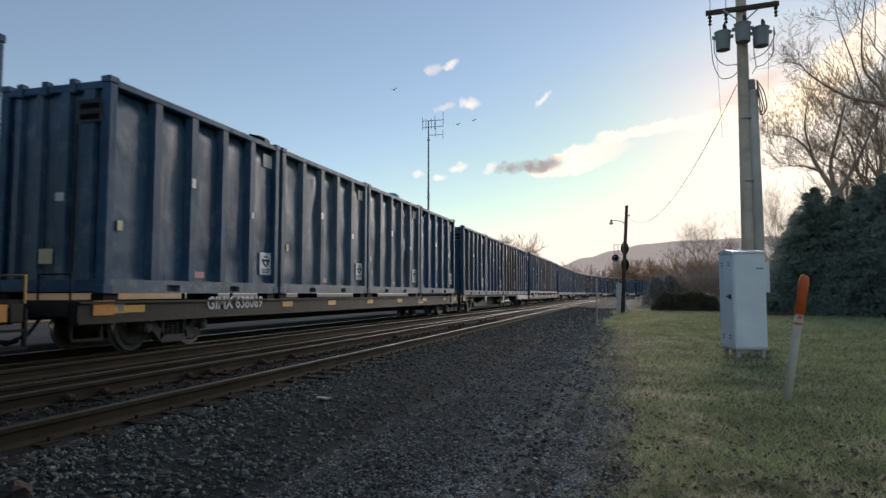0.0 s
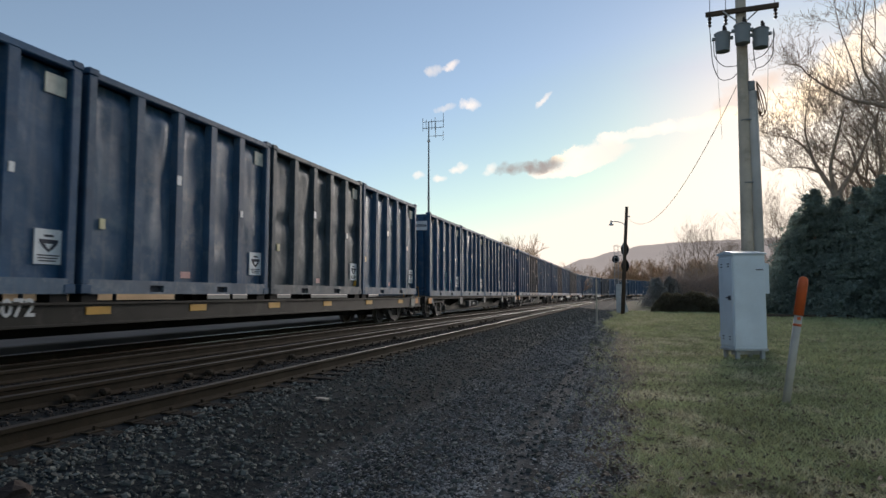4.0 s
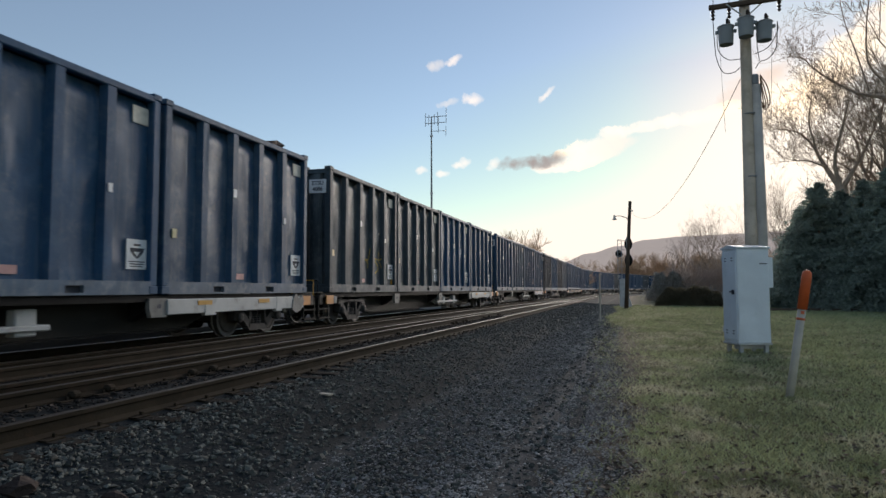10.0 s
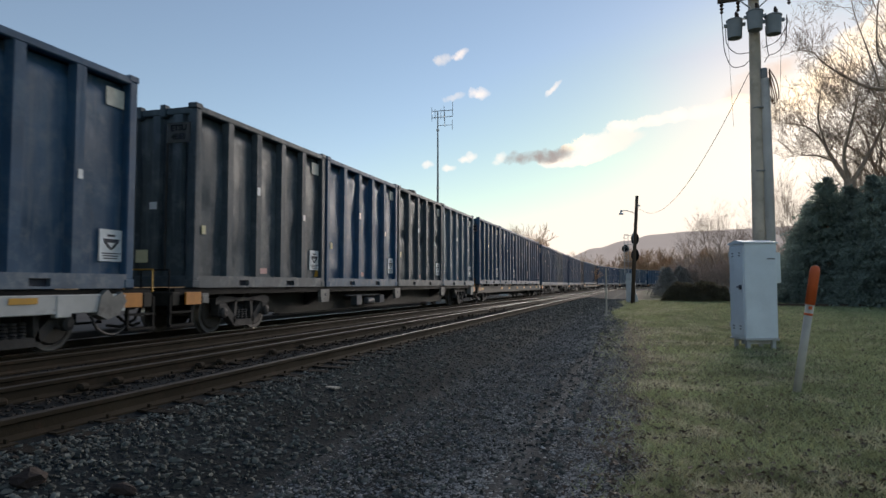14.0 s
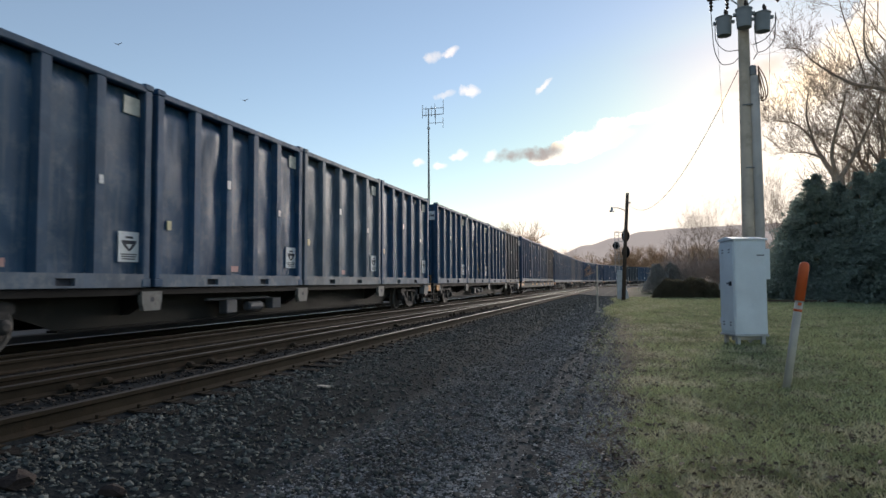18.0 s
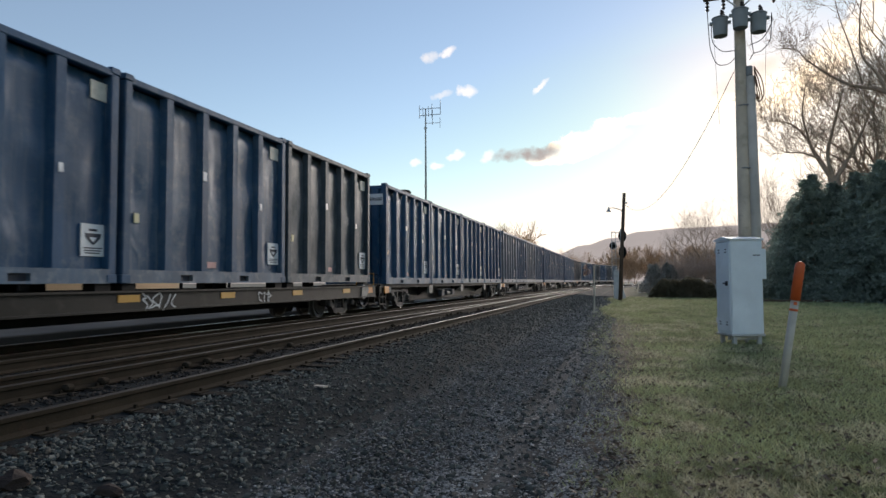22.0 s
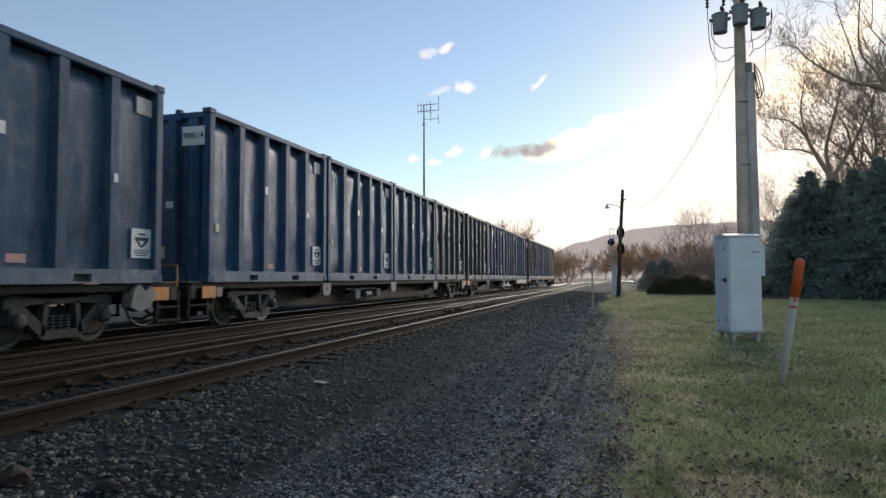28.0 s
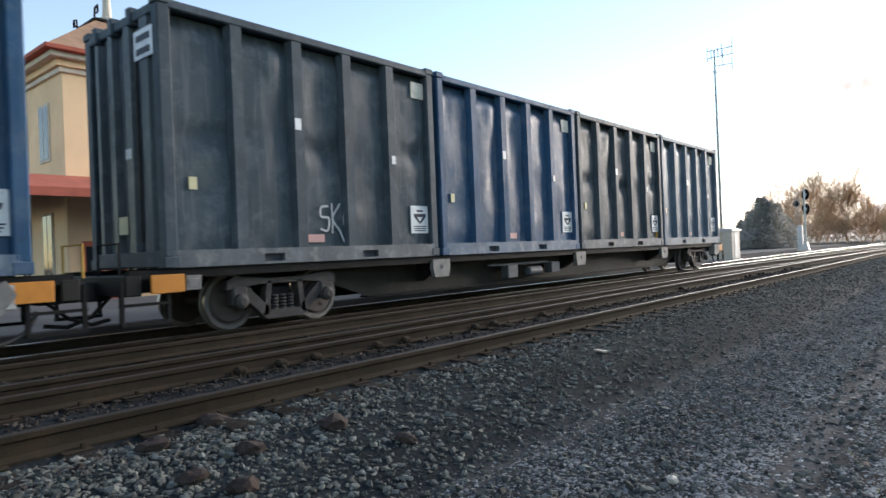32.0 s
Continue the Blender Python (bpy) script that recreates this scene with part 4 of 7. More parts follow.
# distance haze is put into this pale colour and a faint glow
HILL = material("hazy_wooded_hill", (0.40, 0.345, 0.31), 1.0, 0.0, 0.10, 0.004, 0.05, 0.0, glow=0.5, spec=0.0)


def bare_tree(seed, high, levels=6, spread=0.55, lean=0.0, trunk=0.012, split=(2, 4), first=0.22, thin=0.0004, dense=False):
    """Branches as tapered three-to-six sided tubes: vertices and faces of the trunk and limbs, and of the twigs."""
    rng = random.Random(seed)
    limbs, twigs = ([], []), ([], [])

    def seg(store, p, q, r0, r1, n):
        vs, fs = store
        d = (q - p).normalized()
        a = d.orthogonal().normalized()
        b = d.cross(a)
        k = len(vs)
        for c, r in ((p, r0), (q, r1)):
            for i in range(n):
                t = math.tau * i / n
                vs.append(tuple(c + (a * math.cos(t) + b * math.sin(t)) * r))
        for i in range(n):
            j = (i + 1) % n
            fs.append((k + i, k + j, k + n + j, k + n + i))

    def grow(p, d, length, r, level):
        steps = 4 if level < 3 else 3
        store, n = (limbs, 7 if level < 2 else 5) if level < 3 else (twigs, 3)
        for i in range(steps):
            bend = Vector((rng.uniform(-1, 1), rng.uniform(-1, 1), rng.uniform(-0.5, 0.8))) * (0.13 if dense else 0.10 + 0.035 * level)
            d = (d + bend).normalized()
            q = p + d * (length / steps)
            r1 = max(r * (0.84 if level else 0.9), high * thin)
            seg(store, p, q, r, r1, n)
            if level < levels and (i > 0 or level > 1) and not (level == 0 and (i + 1) / steps < first):
                for _ in range(rng.choice((0, 1, 1, 1, 2) if dense else (0, 1, 1)) if level else rng.choice((1, 2))):
                    side = Vector((rng.uniform(-1, 1), rng.uniform(-1, 1), rng.uniform(-0.25, 0.9))).normalized()
                    grow(q, (d * (1 - spread) + side * spread * 1.5).normalized(), length * (rng.uniform(0.38, 0.68) if dense else rng.uniform(0.5, 0.78)), r1 * rng.uniform(0.5, 0.7), level + 1)
            p, r = q, r1
        if level < levels:
            for _ in range(rng.randint(*split) if level < 3 else 2):
                side = Vector((rng.uniform(-1, 1), rng.uniform(-1, 1), rng.uniform(-0.1, 0.9))).normalized()
                grow(p, (d * (1 - spread * 0.7) + side * spread).normalized(), length * rng.uniform(0.55, 0.8), r * rng.uniform(0.6, 0.8), level + 1)

    grow(Vector((0, 0, -0.3)), Vector((lean, 0, 1)).normalized(), high * 0.36, high * trunk, 0)
    top = max(v[2] for v in twigs[0] + limbs[0])
    k = high / top
    return [([tuple(c * k for c in v) for v in vs], fs) for vs, fs in (limbs, twigs)]


TREES = {}


def plant(kind, x, y, high, turn, label, mat=None, group="", name="bare_tree", sunk=0.0):
    """A bare tree of one of the grown kinds, scaled to its height; sunk: the share of it that stands below the brow of the ground."""
    mat = mat or BARK
    key = (kind, mat.name)
    if key not in TREES:
        (v0, f0), (v1, f1) = bare_tree(*kind)
        TREES[key] = (mesh_of("trunk", v0, f0, mat), mesh_of("crown", v1, f1, mat))
    top = tagged(new(name), label, "tree", group)
    part("trunk", TREES[key][0], None, top)
    part("crown", TREES[key][1], None, top)
    top.matrix_basis = pose(x, y, -0.25 - sunk * high, 0, 0, turn) @ Matrix.Scale(high * (1 + sunk) / kind[1], 4)
    return top


BIG, BIG_B, MID, MID_B = (1, 24.0, 5, 0.58, 0.1, 0.018), (8, 24.0, 5, 0.62, -0.12, 0.017), (14, 14.0, 5, 0.5, 0.0, 0.012, (2, 3)), (17, 14.0, 5, 0.42, 0.05, 0.010, (2, 3))
FAR, FAR_B = (21, 14.0, 4, 0.46, 0.0, 0.010, (2, 4), 0.0, 0.0016), (27, 14.0, 4, 0.5, 0.05, 0.010, (2, 4), 0.0, 0.0016)
near_label = "tall bare deciduous tree with spreading grey-brown limbs"
OLD, OLD_B = (51, 20.0, 4, 0.52, -0.10, 0.024, (2, 3), 0.22, 0.0007, True), (58, 20.0, 4, 0.48, 0.04, 0.020, (2, 3), 0.22, 0.0007, True)
for kind, b, r, h, turn in ((OLD_B, 16.9, 66, 15, 160), (OLD, 18.6, 60, 17.5, 120), (OLD_B, 19.8, 54, 23, 20), (OLD_B, 17.6, 76, 16, 250), (OLD, 20.6, 70, 20, 200), (OLD_B, 15.4, 86, 14, 60), (OLD, 13.0, 84, 11.0, 30), (OLD_B, 22.5, 60, 22, 300)):
    plant(kind, r * math.sin(radians(b)), r * math.cos(radians(b)), h, turn, near_label, BARK, "bare trees over the lawn")
for kind, b, r, h, turn in ((MID, 11.2, 72, 12.0, 40), (MID_B, 12.2, 74, 13.6, 110), (MID, 6.0, 92, 13.0, 0), (MID_B, 7.2, 96, 12.0, 60), (MID, 5.0, 98, 10.0, 130), (MID_B, 8.3, 88, 10.5, 200)):
    plant(kind, r * math.sin(radians(b)), r * math.cos(radians(b)), h, turn, "bare tree with fine upright twigs behind the hedge", BARK, "bare trees behind the hedge")
def stick(vs, fs, p, q, r0, r1, n):
    """One tapered piece of a branch."""
    d = (q - p).normalized()
    a = d.orthogonal().normalized()
    b, k = d.cross(a), len(vs)
    for c, r in ((p, r0), (q, r1)):
        vs += [tuple(c + (a * math.cos(math.tau * i / n) + b * math.sin(math.tau * i / n)) * r) for i in range(n)]
    fs += [(k + i, k + (i + 1) % n, k + n + (i + 1) % n, k + n + i) for i in range(n)]


def twig_out(vs, fs, p, d, length, r, level, rng):
    """A branch that forks three times into fine upturned twigs."""
    for i in range(5):
        d = (d + Vector((rng.uniform(-1, 1), rng.uniform(-1, 1), rng.uniform(-0.7, 1.0))) * (0.22 if level < 2 else 0.13)).normalized()
        q, r1 = p + d * length / 5, max(r * 0.8, 0.0075)
        stick(vs, fs, p, q, r, r1, 5 if level < 1 else 3)
        if level < 3 and rng.random() < (0.75 if i else 0.3):
            side = Vector((rng.uniform(-1, 1), rng.uniform(-1, 1), rng.uniform(-0.5, 1.0))).normalized()
            twig_out(vs, fs, q, (d * 0.75 + side * 0.8).normalized(), length * rng.uniform(0.42, 0.7), r1 * 0.58, level + 1, rng)
        p, r = q, r1


def build_old_tree(label, dist, trunk, limbs, seed, dense=1):
    """A trunk and bent main limbs, given as bearing, height and thickness, hung with forking twigs."""
    rng = random.Random(seed)

    def spot(b, z, d=0.0):
        return Vector(((dist + d) * math.sin(radians(b)), (dist + d) * math.cos(radians(b)), z))
    top = tagged(new("old_tree"), label, "tree", "bare trees over the lawn")
    part("trunk", tube(bmesh.new(), eased([spot(b, z) for b, z, _ in trunk], 3), list(np.interp(np.linspace(0, 1, 3 * len(trunk) - 2), np.linspace(0, 1, len(trunk)), [r for _, _, r in trunk])), 9), BARK, top)
    for n, limb in enumerate(limbs):
        pts = eased([spot(b, z, (-1) ** n * 0.5 * i) for i, (b, z, _) in enumerate(limb)], 4)
        rad = 0.72 * np.interp(np.linspace(0, 1, len(pts)), np.linspace(0, 1, len(limb)), [r for _, _, r in limb])
        lb = part("limb", tube(bmesh.new(), pts, list(rad), 7), BARK, top)
        vs, fs = [], []
        for i in range(2, len(pts)):
            run = (pts[i] - pts[i - 1]).normalized()
            for _ in range(dense * ((i % 2) if i < len(pts) * 0.4 else 1 if i < len(pts) * 0.7 else 2 if i < len(pts) - 1 else 4)):
                side = Vector((rng.uniform(-1, 1), rng.uniform(-1, 1), rng.uniform(-0.4, 1.0))).normalized()
                twig_out(vs, fs, pts[i], (run * 0.6 + side * 0.9).normalized(), rng.uniform(1.1, 2.2), max(0.015, rad[i] * 0.3), 0, rng)
        part("crown", mesh_of("crown", vs, fs, BARK), None, lb)


build_old_tree("old bare tree with one long limb reaching over the spruces", 50.0,
               [(21.6, -0.5, 0.5), (21.0, 5, 0.42), (20.4, 9.0, 0.38), (19.6, 12.0, 0.3)],
               [[(20.2, 12.0, 0.25), (18.9, 13.4, 0.2), (17.0, 14.2, 0.17), (15.9, 15.0, 0.13), (14.8, 16.0, 0.1), (13.9, 17.0, 0.07), (13.3, 17.9, 0.05), (12.1, 18.3, 0.025)],
                [(19.6, 12.0, 0.2), (18.6, 14.2, 0.13), (17.6, 15.6, 0.09), (17.6, 18.0, 0.06), (17.9, 20.5, 0.04), (17.2, 23.0, 0.02)],
                [(19.6, 12.0, 0.2), (19.5, 15.0, 0.13), (19.9, 18.5, 0.08), (19.4, 22.0, 0.03)],
                [(17.6, 14.0, 0.09), (16.9, 16.4, 0.06), (16.2, 18.6, 0.04), (15.9, 20.4, 0.02)]], 2)
build_old_tree("stout bare tree whose limbs fan out above the spruces", 53.0,
               [(16.6, -0.5, 0.5), (16.1, 5, 0.42), (15.5, 8.4, 0.36)],
               [[(15.6, 8.0, 0.3), (14.4, 10.2, 0.2), (13.8, 11.6, 0.13), (12.8, 12.8, 0.08), (11.4, 13.3, 0.03)],
                [(15.5, 8.3, 0.24), (15.2, 10.0, 0.18), (15.7, 12.0, 0.12), (16.3, 14.0, 0.05)],
                [(15.6, 8.2, 0.26), (16.8, 10.2, 0.18), (17.8, 12.4, 0.1), (18.4, 14.2, 0.04)],
                [(14.0, 11.2, 0.12), (13.6, 13.0, 0.08), (13.9, 15.0, 0.03)],
                [(14.6, 9.8, 0.12), (13.5, 10.4, 0.08), (12.4, 10.6, 0.03)]], 7, 2)
build_old_tree("twisted bare tree in the thick of the wood's edge", 56.0,
               [(18.4, -0.5, 0.4), (18.2, 5, 0.34), (17.8, 8.0, 0.3)],
               [[(17.8, 8.0, 0.22), (17.0, 10.0, 0.15), (16.6, 12.2, 0.1), (15.8, 14.0, 0.05), (15.0, 15.2, 0.02)],
                [(17.8, 8.0, 0.22), (18.4, 10.5, 0.15), (18.2, 13.0, 0.1), (18.8, 15.8, 0.03)],
                [(18.0, 7.0, 0.18), (19.2, 9.0, 0.12), (19.8, 11.5, 0.07), (20.4, 13.2, 0.03)],
                [(17.9, 7.5, 0.16), (17.0, 8.8, 0.12), (15.9, 10.0, 0.08), (14.8, 10.6, 0.03)],
                [(17.4, 9.2, 0.12), (17.6, 11.4, 0.08), (17.2, 13.4, 0.03)]], 11, 2)
TWIGGY = (33, 5.0, 4, 0.6, 0.0, 0.014, (3, 4), 0.0, 0.0016)
for i, (b, r, h) in enumerate(((3.2, 80, 5.0), (4.4, 84, 5.6), (5.4, 78, 4.8), (6.6, 80, 5.4), (7.6, 76, 5.0), (8.8, 74, 5.2), (9.8, 72, 4.6), (10.6, 78, 5.0), (3.7, 95, 5.6))):
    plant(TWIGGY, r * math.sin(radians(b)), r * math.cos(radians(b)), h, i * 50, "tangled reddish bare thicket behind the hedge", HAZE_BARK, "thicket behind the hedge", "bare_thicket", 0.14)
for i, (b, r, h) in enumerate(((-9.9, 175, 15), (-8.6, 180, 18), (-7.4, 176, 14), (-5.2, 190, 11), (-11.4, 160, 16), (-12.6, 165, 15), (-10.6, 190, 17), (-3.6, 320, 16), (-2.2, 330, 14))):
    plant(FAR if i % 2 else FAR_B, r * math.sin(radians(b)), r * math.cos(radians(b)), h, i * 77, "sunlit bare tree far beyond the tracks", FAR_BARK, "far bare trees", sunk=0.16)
rng_far = random.Random(9)
for i in range(26):
    b, r = -1.5 + 13.0 * i / 25 + rng_far.uniform(-0.3, 0.3), rng_far.uniform(300, 380)
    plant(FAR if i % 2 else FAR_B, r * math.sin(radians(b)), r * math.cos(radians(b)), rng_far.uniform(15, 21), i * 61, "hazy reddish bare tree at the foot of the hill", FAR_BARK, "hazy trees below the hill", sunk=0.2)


rng_edge = random.Random(19)
for i in range(16):
    b, r = -14.0 + 0.62 * i + rng_edge.uniform(-0.2, 0.2), rng_edge.uniform(135, 165)
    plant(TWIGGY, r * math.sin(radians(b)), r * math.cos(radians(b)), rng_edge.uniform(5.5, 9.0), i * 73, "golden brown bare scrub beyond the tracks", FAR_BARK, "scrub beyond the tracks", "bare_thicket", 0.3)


def conifer_mesh(seed, high, wide, boughs, mat):
    """Boughs of uneven length, drooping at their tips, each hung with small needle sprays."""
    rng = random.Random(seed)
    vs, fs = [], []
    for i in range(boughs):
        f = rng.random() ** 1.15
        z = high * (0.04 + 0.95 * f)
        a = i * 2.399 + rng.uniform(-0.5, 0.5)
        reach = (wide * (1 - f) ** 0.72 + 0.15) * rng.choice((0.45, 0.7, 0.85, 1.0, 1.15, 1.4)) * (1 + 0.25 * math.sin(a * 2 + seed))
        out, side = Vector((math.cos(a), math.sin(a), 0)), Vector((-math.sin(a), math.cos(a), 0))
        rise = rng.uniform(0.05, 0.35)
        for k in range(int(18 + 56 * reach / wide)):
            t = rng.uniform(0.25, 1.0)
            c = out * reach * t + side * rng.uniform(-0.34, 0.34) * reach * t + Vector((0, 0, z + rise * reach * t - 0.35 * reach * t * t + rng.uniform(-0.14, 0.14)))
            d = (out * rng.uniform(-0.2, 0.9) + side * rng.uniform(-1, 1) + Vector((0, 0, rng.uniform(-1.0, 0.4)))).normalized()
            w = d.cross(out + Vector((rng.uniform(-0.8, 0.8), rng.uniform(-0.8, 0.8), rng.uniform(-0.2, 1.0)))).normalized()
            s = rng.uniform(0.08, 0.21)
            b = len(vs)
            vs += [tuple(c - w * s * 0.35), tuple(c + d * s * 0.9 - w * s * 0.2), tuple(c + d * s * 1.3), tuple(c + d * s * 0.8 + w * s * 0.25), tuple(c + w * s * 0.35)]
            fs.append((b, b + 1, b + 2, b + 3, b + 4))
    return mesh_of("crown", vs, fs, mat)


CONES = [conifer_mesh(31, 9.0, 3.0, 620, NEEDLE), conifer_mesh(37, 9.0, 2.7, 620, NEEDLE)]


def plant_conifer(x, y, high, turn, k, label="dense dark grey-green spruce at the lawn's edge", group="spruces"):
    top = tagged(new("spruce"), label, "tree", group)
    part("trunk", tube(bmesh.new(), [(0, 0, -0.3), (0, 0, 4), (0, 0, 8.6)], [0.18, 0.12, 0.03], 8), BARK, top)
    part("crown", CONES[k], None, top)
    top.matrix_basis = pose(x, y, -0.2, 0, 0, turn) @ Matrix.Scale(high / 9.0, 4)


for i, (b, r, h) in enumerate(((11.6, 54, 5.0), (12.8, 52, 7.2), (14.0, 50, 8.5), (15.5, 51, 8.0), (16.9, 49, 8.3), (18.5, 47, 8.6), (20.3, 46, 9.0), (22.2, 45, 9.2), (14.6, 56, 7.6), (17.6, 55, 8.8), (10.8, 60, 3.8))):
    plant_conifer(r * math.sin(radians(b)), r * math.cos(radians(b)), h, i * 47, i % 2)


def leaf_heap(seed, count, shape, size, mat, name):
    """Small leaves over and inside a rounded body; shape(u) gives a point for two numbers."""
    rng = random.Random(seed)
    vs, fs = [], []
    for _ in range(count):
        c = Vector(shape(rng))
        a = Vector((rng.uniform(-1, 1), rng.uniform(-1, 1), rng.uniform(-1, 1))).normalized()
        b = a.orthogonal().normalized()
        s, k = size * rng.uniform(0.6, 1.3), len(vs)
        vs += [tuple(c - a * s), tuple(c + b * s * 0.5), tuple(c + a * s), tuple(c - b * s * 0.5)]
        fs.append((k, k + 1, k + 2, k + 3))
    return mesh_of(name, vs, fs, mat)


def hedge_point(rng):
    x = rng.uniform(-2.6, 2.6)
    h = 1.45 + 0.12 * math.sin(x * 3) + 0.08 * math.sin(x * 7)
    taper = (1 - abs(x / 2.65) ** 5)
    f = rng.random()
    return (x, rng.uniform(-0.9, 0.9) * (1 - 0.3 * f), 0.05 + (h * taper) * f ** 0.7)


def shrub_point(rng):
    """Lumpy, with boughs of uneven height."""
    a, f = rng.uniform(0, math.tau), rng.random()
    lump = 0.75 + 0.5 * noise.noise(Vector((1.6 * math.cos(a), 1.6 * math.sin(a), 2.2 * f))) + 0.3 * noise.noise(Vector((4 * math.cos(a), 4 * math.sin(a), 6 * f)))
    r = 2.7 * math.sqrt(rng.random()) * (1 - f ** 1.7 * 0.85) * lump
    x, y = r * math.cos(a), r * math.sin(a)
    return (x, y, 0.1 + 4.6 * f * (0.8 + 0.35 * noise.noise(Vector((x * 0.9, y * 0.9, 5)))))


hedge = tagged(new("hedge"), "low clipped dark hedge on the lawn", "hedge")
part("foliage", leaf_heap(3, 9000, hedge_point, 0.09, HEDGE, "foliage"), None, hedge)
part("stem", boxes((-2.2, 2.2, -0.3, 0.3, 0, 0.7), bevel=0.1), HEDGE, hedge)
hedge.matrix_basis = pose(4.35, 54.0, -0.2, 0, 0, -8)
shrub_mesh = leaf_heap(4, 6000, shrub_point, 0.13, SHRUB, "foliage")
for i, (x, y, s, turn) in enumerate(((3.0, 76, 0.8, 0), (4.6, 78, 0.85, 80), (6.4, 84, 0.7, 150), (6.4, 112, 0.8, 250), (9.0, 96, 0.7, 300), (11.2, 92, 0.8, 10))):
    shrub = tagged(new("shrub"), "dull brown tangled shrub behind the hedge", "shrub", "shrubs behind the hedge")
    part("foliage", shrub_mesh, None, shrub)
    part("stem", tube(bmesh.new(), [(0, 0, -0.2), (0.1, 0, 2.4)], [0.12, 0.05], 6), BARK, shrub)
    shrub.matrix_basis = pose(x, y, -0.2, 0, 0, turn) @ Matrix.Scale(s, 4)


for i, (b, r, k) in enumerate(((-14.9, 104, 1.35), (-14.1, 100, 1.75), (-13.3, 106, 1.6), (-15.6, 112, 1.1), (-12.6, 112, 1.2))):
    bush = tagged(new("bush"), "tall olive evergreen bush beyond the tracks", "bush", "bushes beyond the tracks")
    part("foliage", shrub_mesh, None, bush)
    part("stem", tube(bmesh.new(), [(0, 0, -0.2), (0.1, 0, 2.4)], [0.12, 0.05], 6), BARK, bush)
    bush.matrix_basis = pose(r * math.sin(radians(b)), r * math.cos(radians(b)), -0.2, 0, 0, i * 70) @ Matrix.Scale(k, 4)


def build_hill():
    prof = ((-40, 0.2), (-20, 0.6), (-9, 1.1), (-6, 2.3), (-3.5, 3.1), (-1, 3.7), (1.5, 4.2), (4, 4.35), (8.5, 4.45), (14, 4.6), (24, 4.6), (45, 4.0), (80, 2.0))
    vs, fs, rows = [], [], 7
    n = 240
    for i in range(n + 1):
        b = -40 + 120 * i / n
        for (b0, e0), (b1, e1) in zip(prof, prof[1:]):
            if b0 <= b <= b1:
                f = (b - b0) / (b1 - b0)
                f = f * f * (3 - 2 * f)
                e = e0 + (e1 - e0) * f
        e += 0.05 * noise.noise(Vector((b * 0.9, 0, 0))) + 0.03 * noise.noise(Vector((b * 6, 1, 0)))
        for k in range(rows + 1):
            f = k / rows
            r = 1500 + 900 * f
            vs.append((r * math.sin(radians(b)), r * math.cos(radians(b)), -3 + (2400 * math.tan(radians(e)) + 3) * f ** 1.3 + (8 * noise.noise(Vector((b, f * 9, 2))) if 0 < k < rows else 0)))
    for i in range(n):
        for k in range(rows):
            a = i * (rows + 1) + k
            fs.append((a, a + rows + 1, a + rows + 2, a + 1))
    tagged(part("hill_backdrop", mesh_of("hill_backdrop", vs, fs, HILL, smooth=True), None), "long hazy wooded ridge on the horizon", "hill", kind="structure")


build_hill()


# ---- containers ----
BOX_L, BOX_W, BOX_H, BOX_STEP = 6.06, 2.60, 4.0, 6.21
DECK, FLAT_DECK, RAIL_Z = 1.06, 1.14, 0.06     # container floor above the rail on each kind of car; the main track's rail head


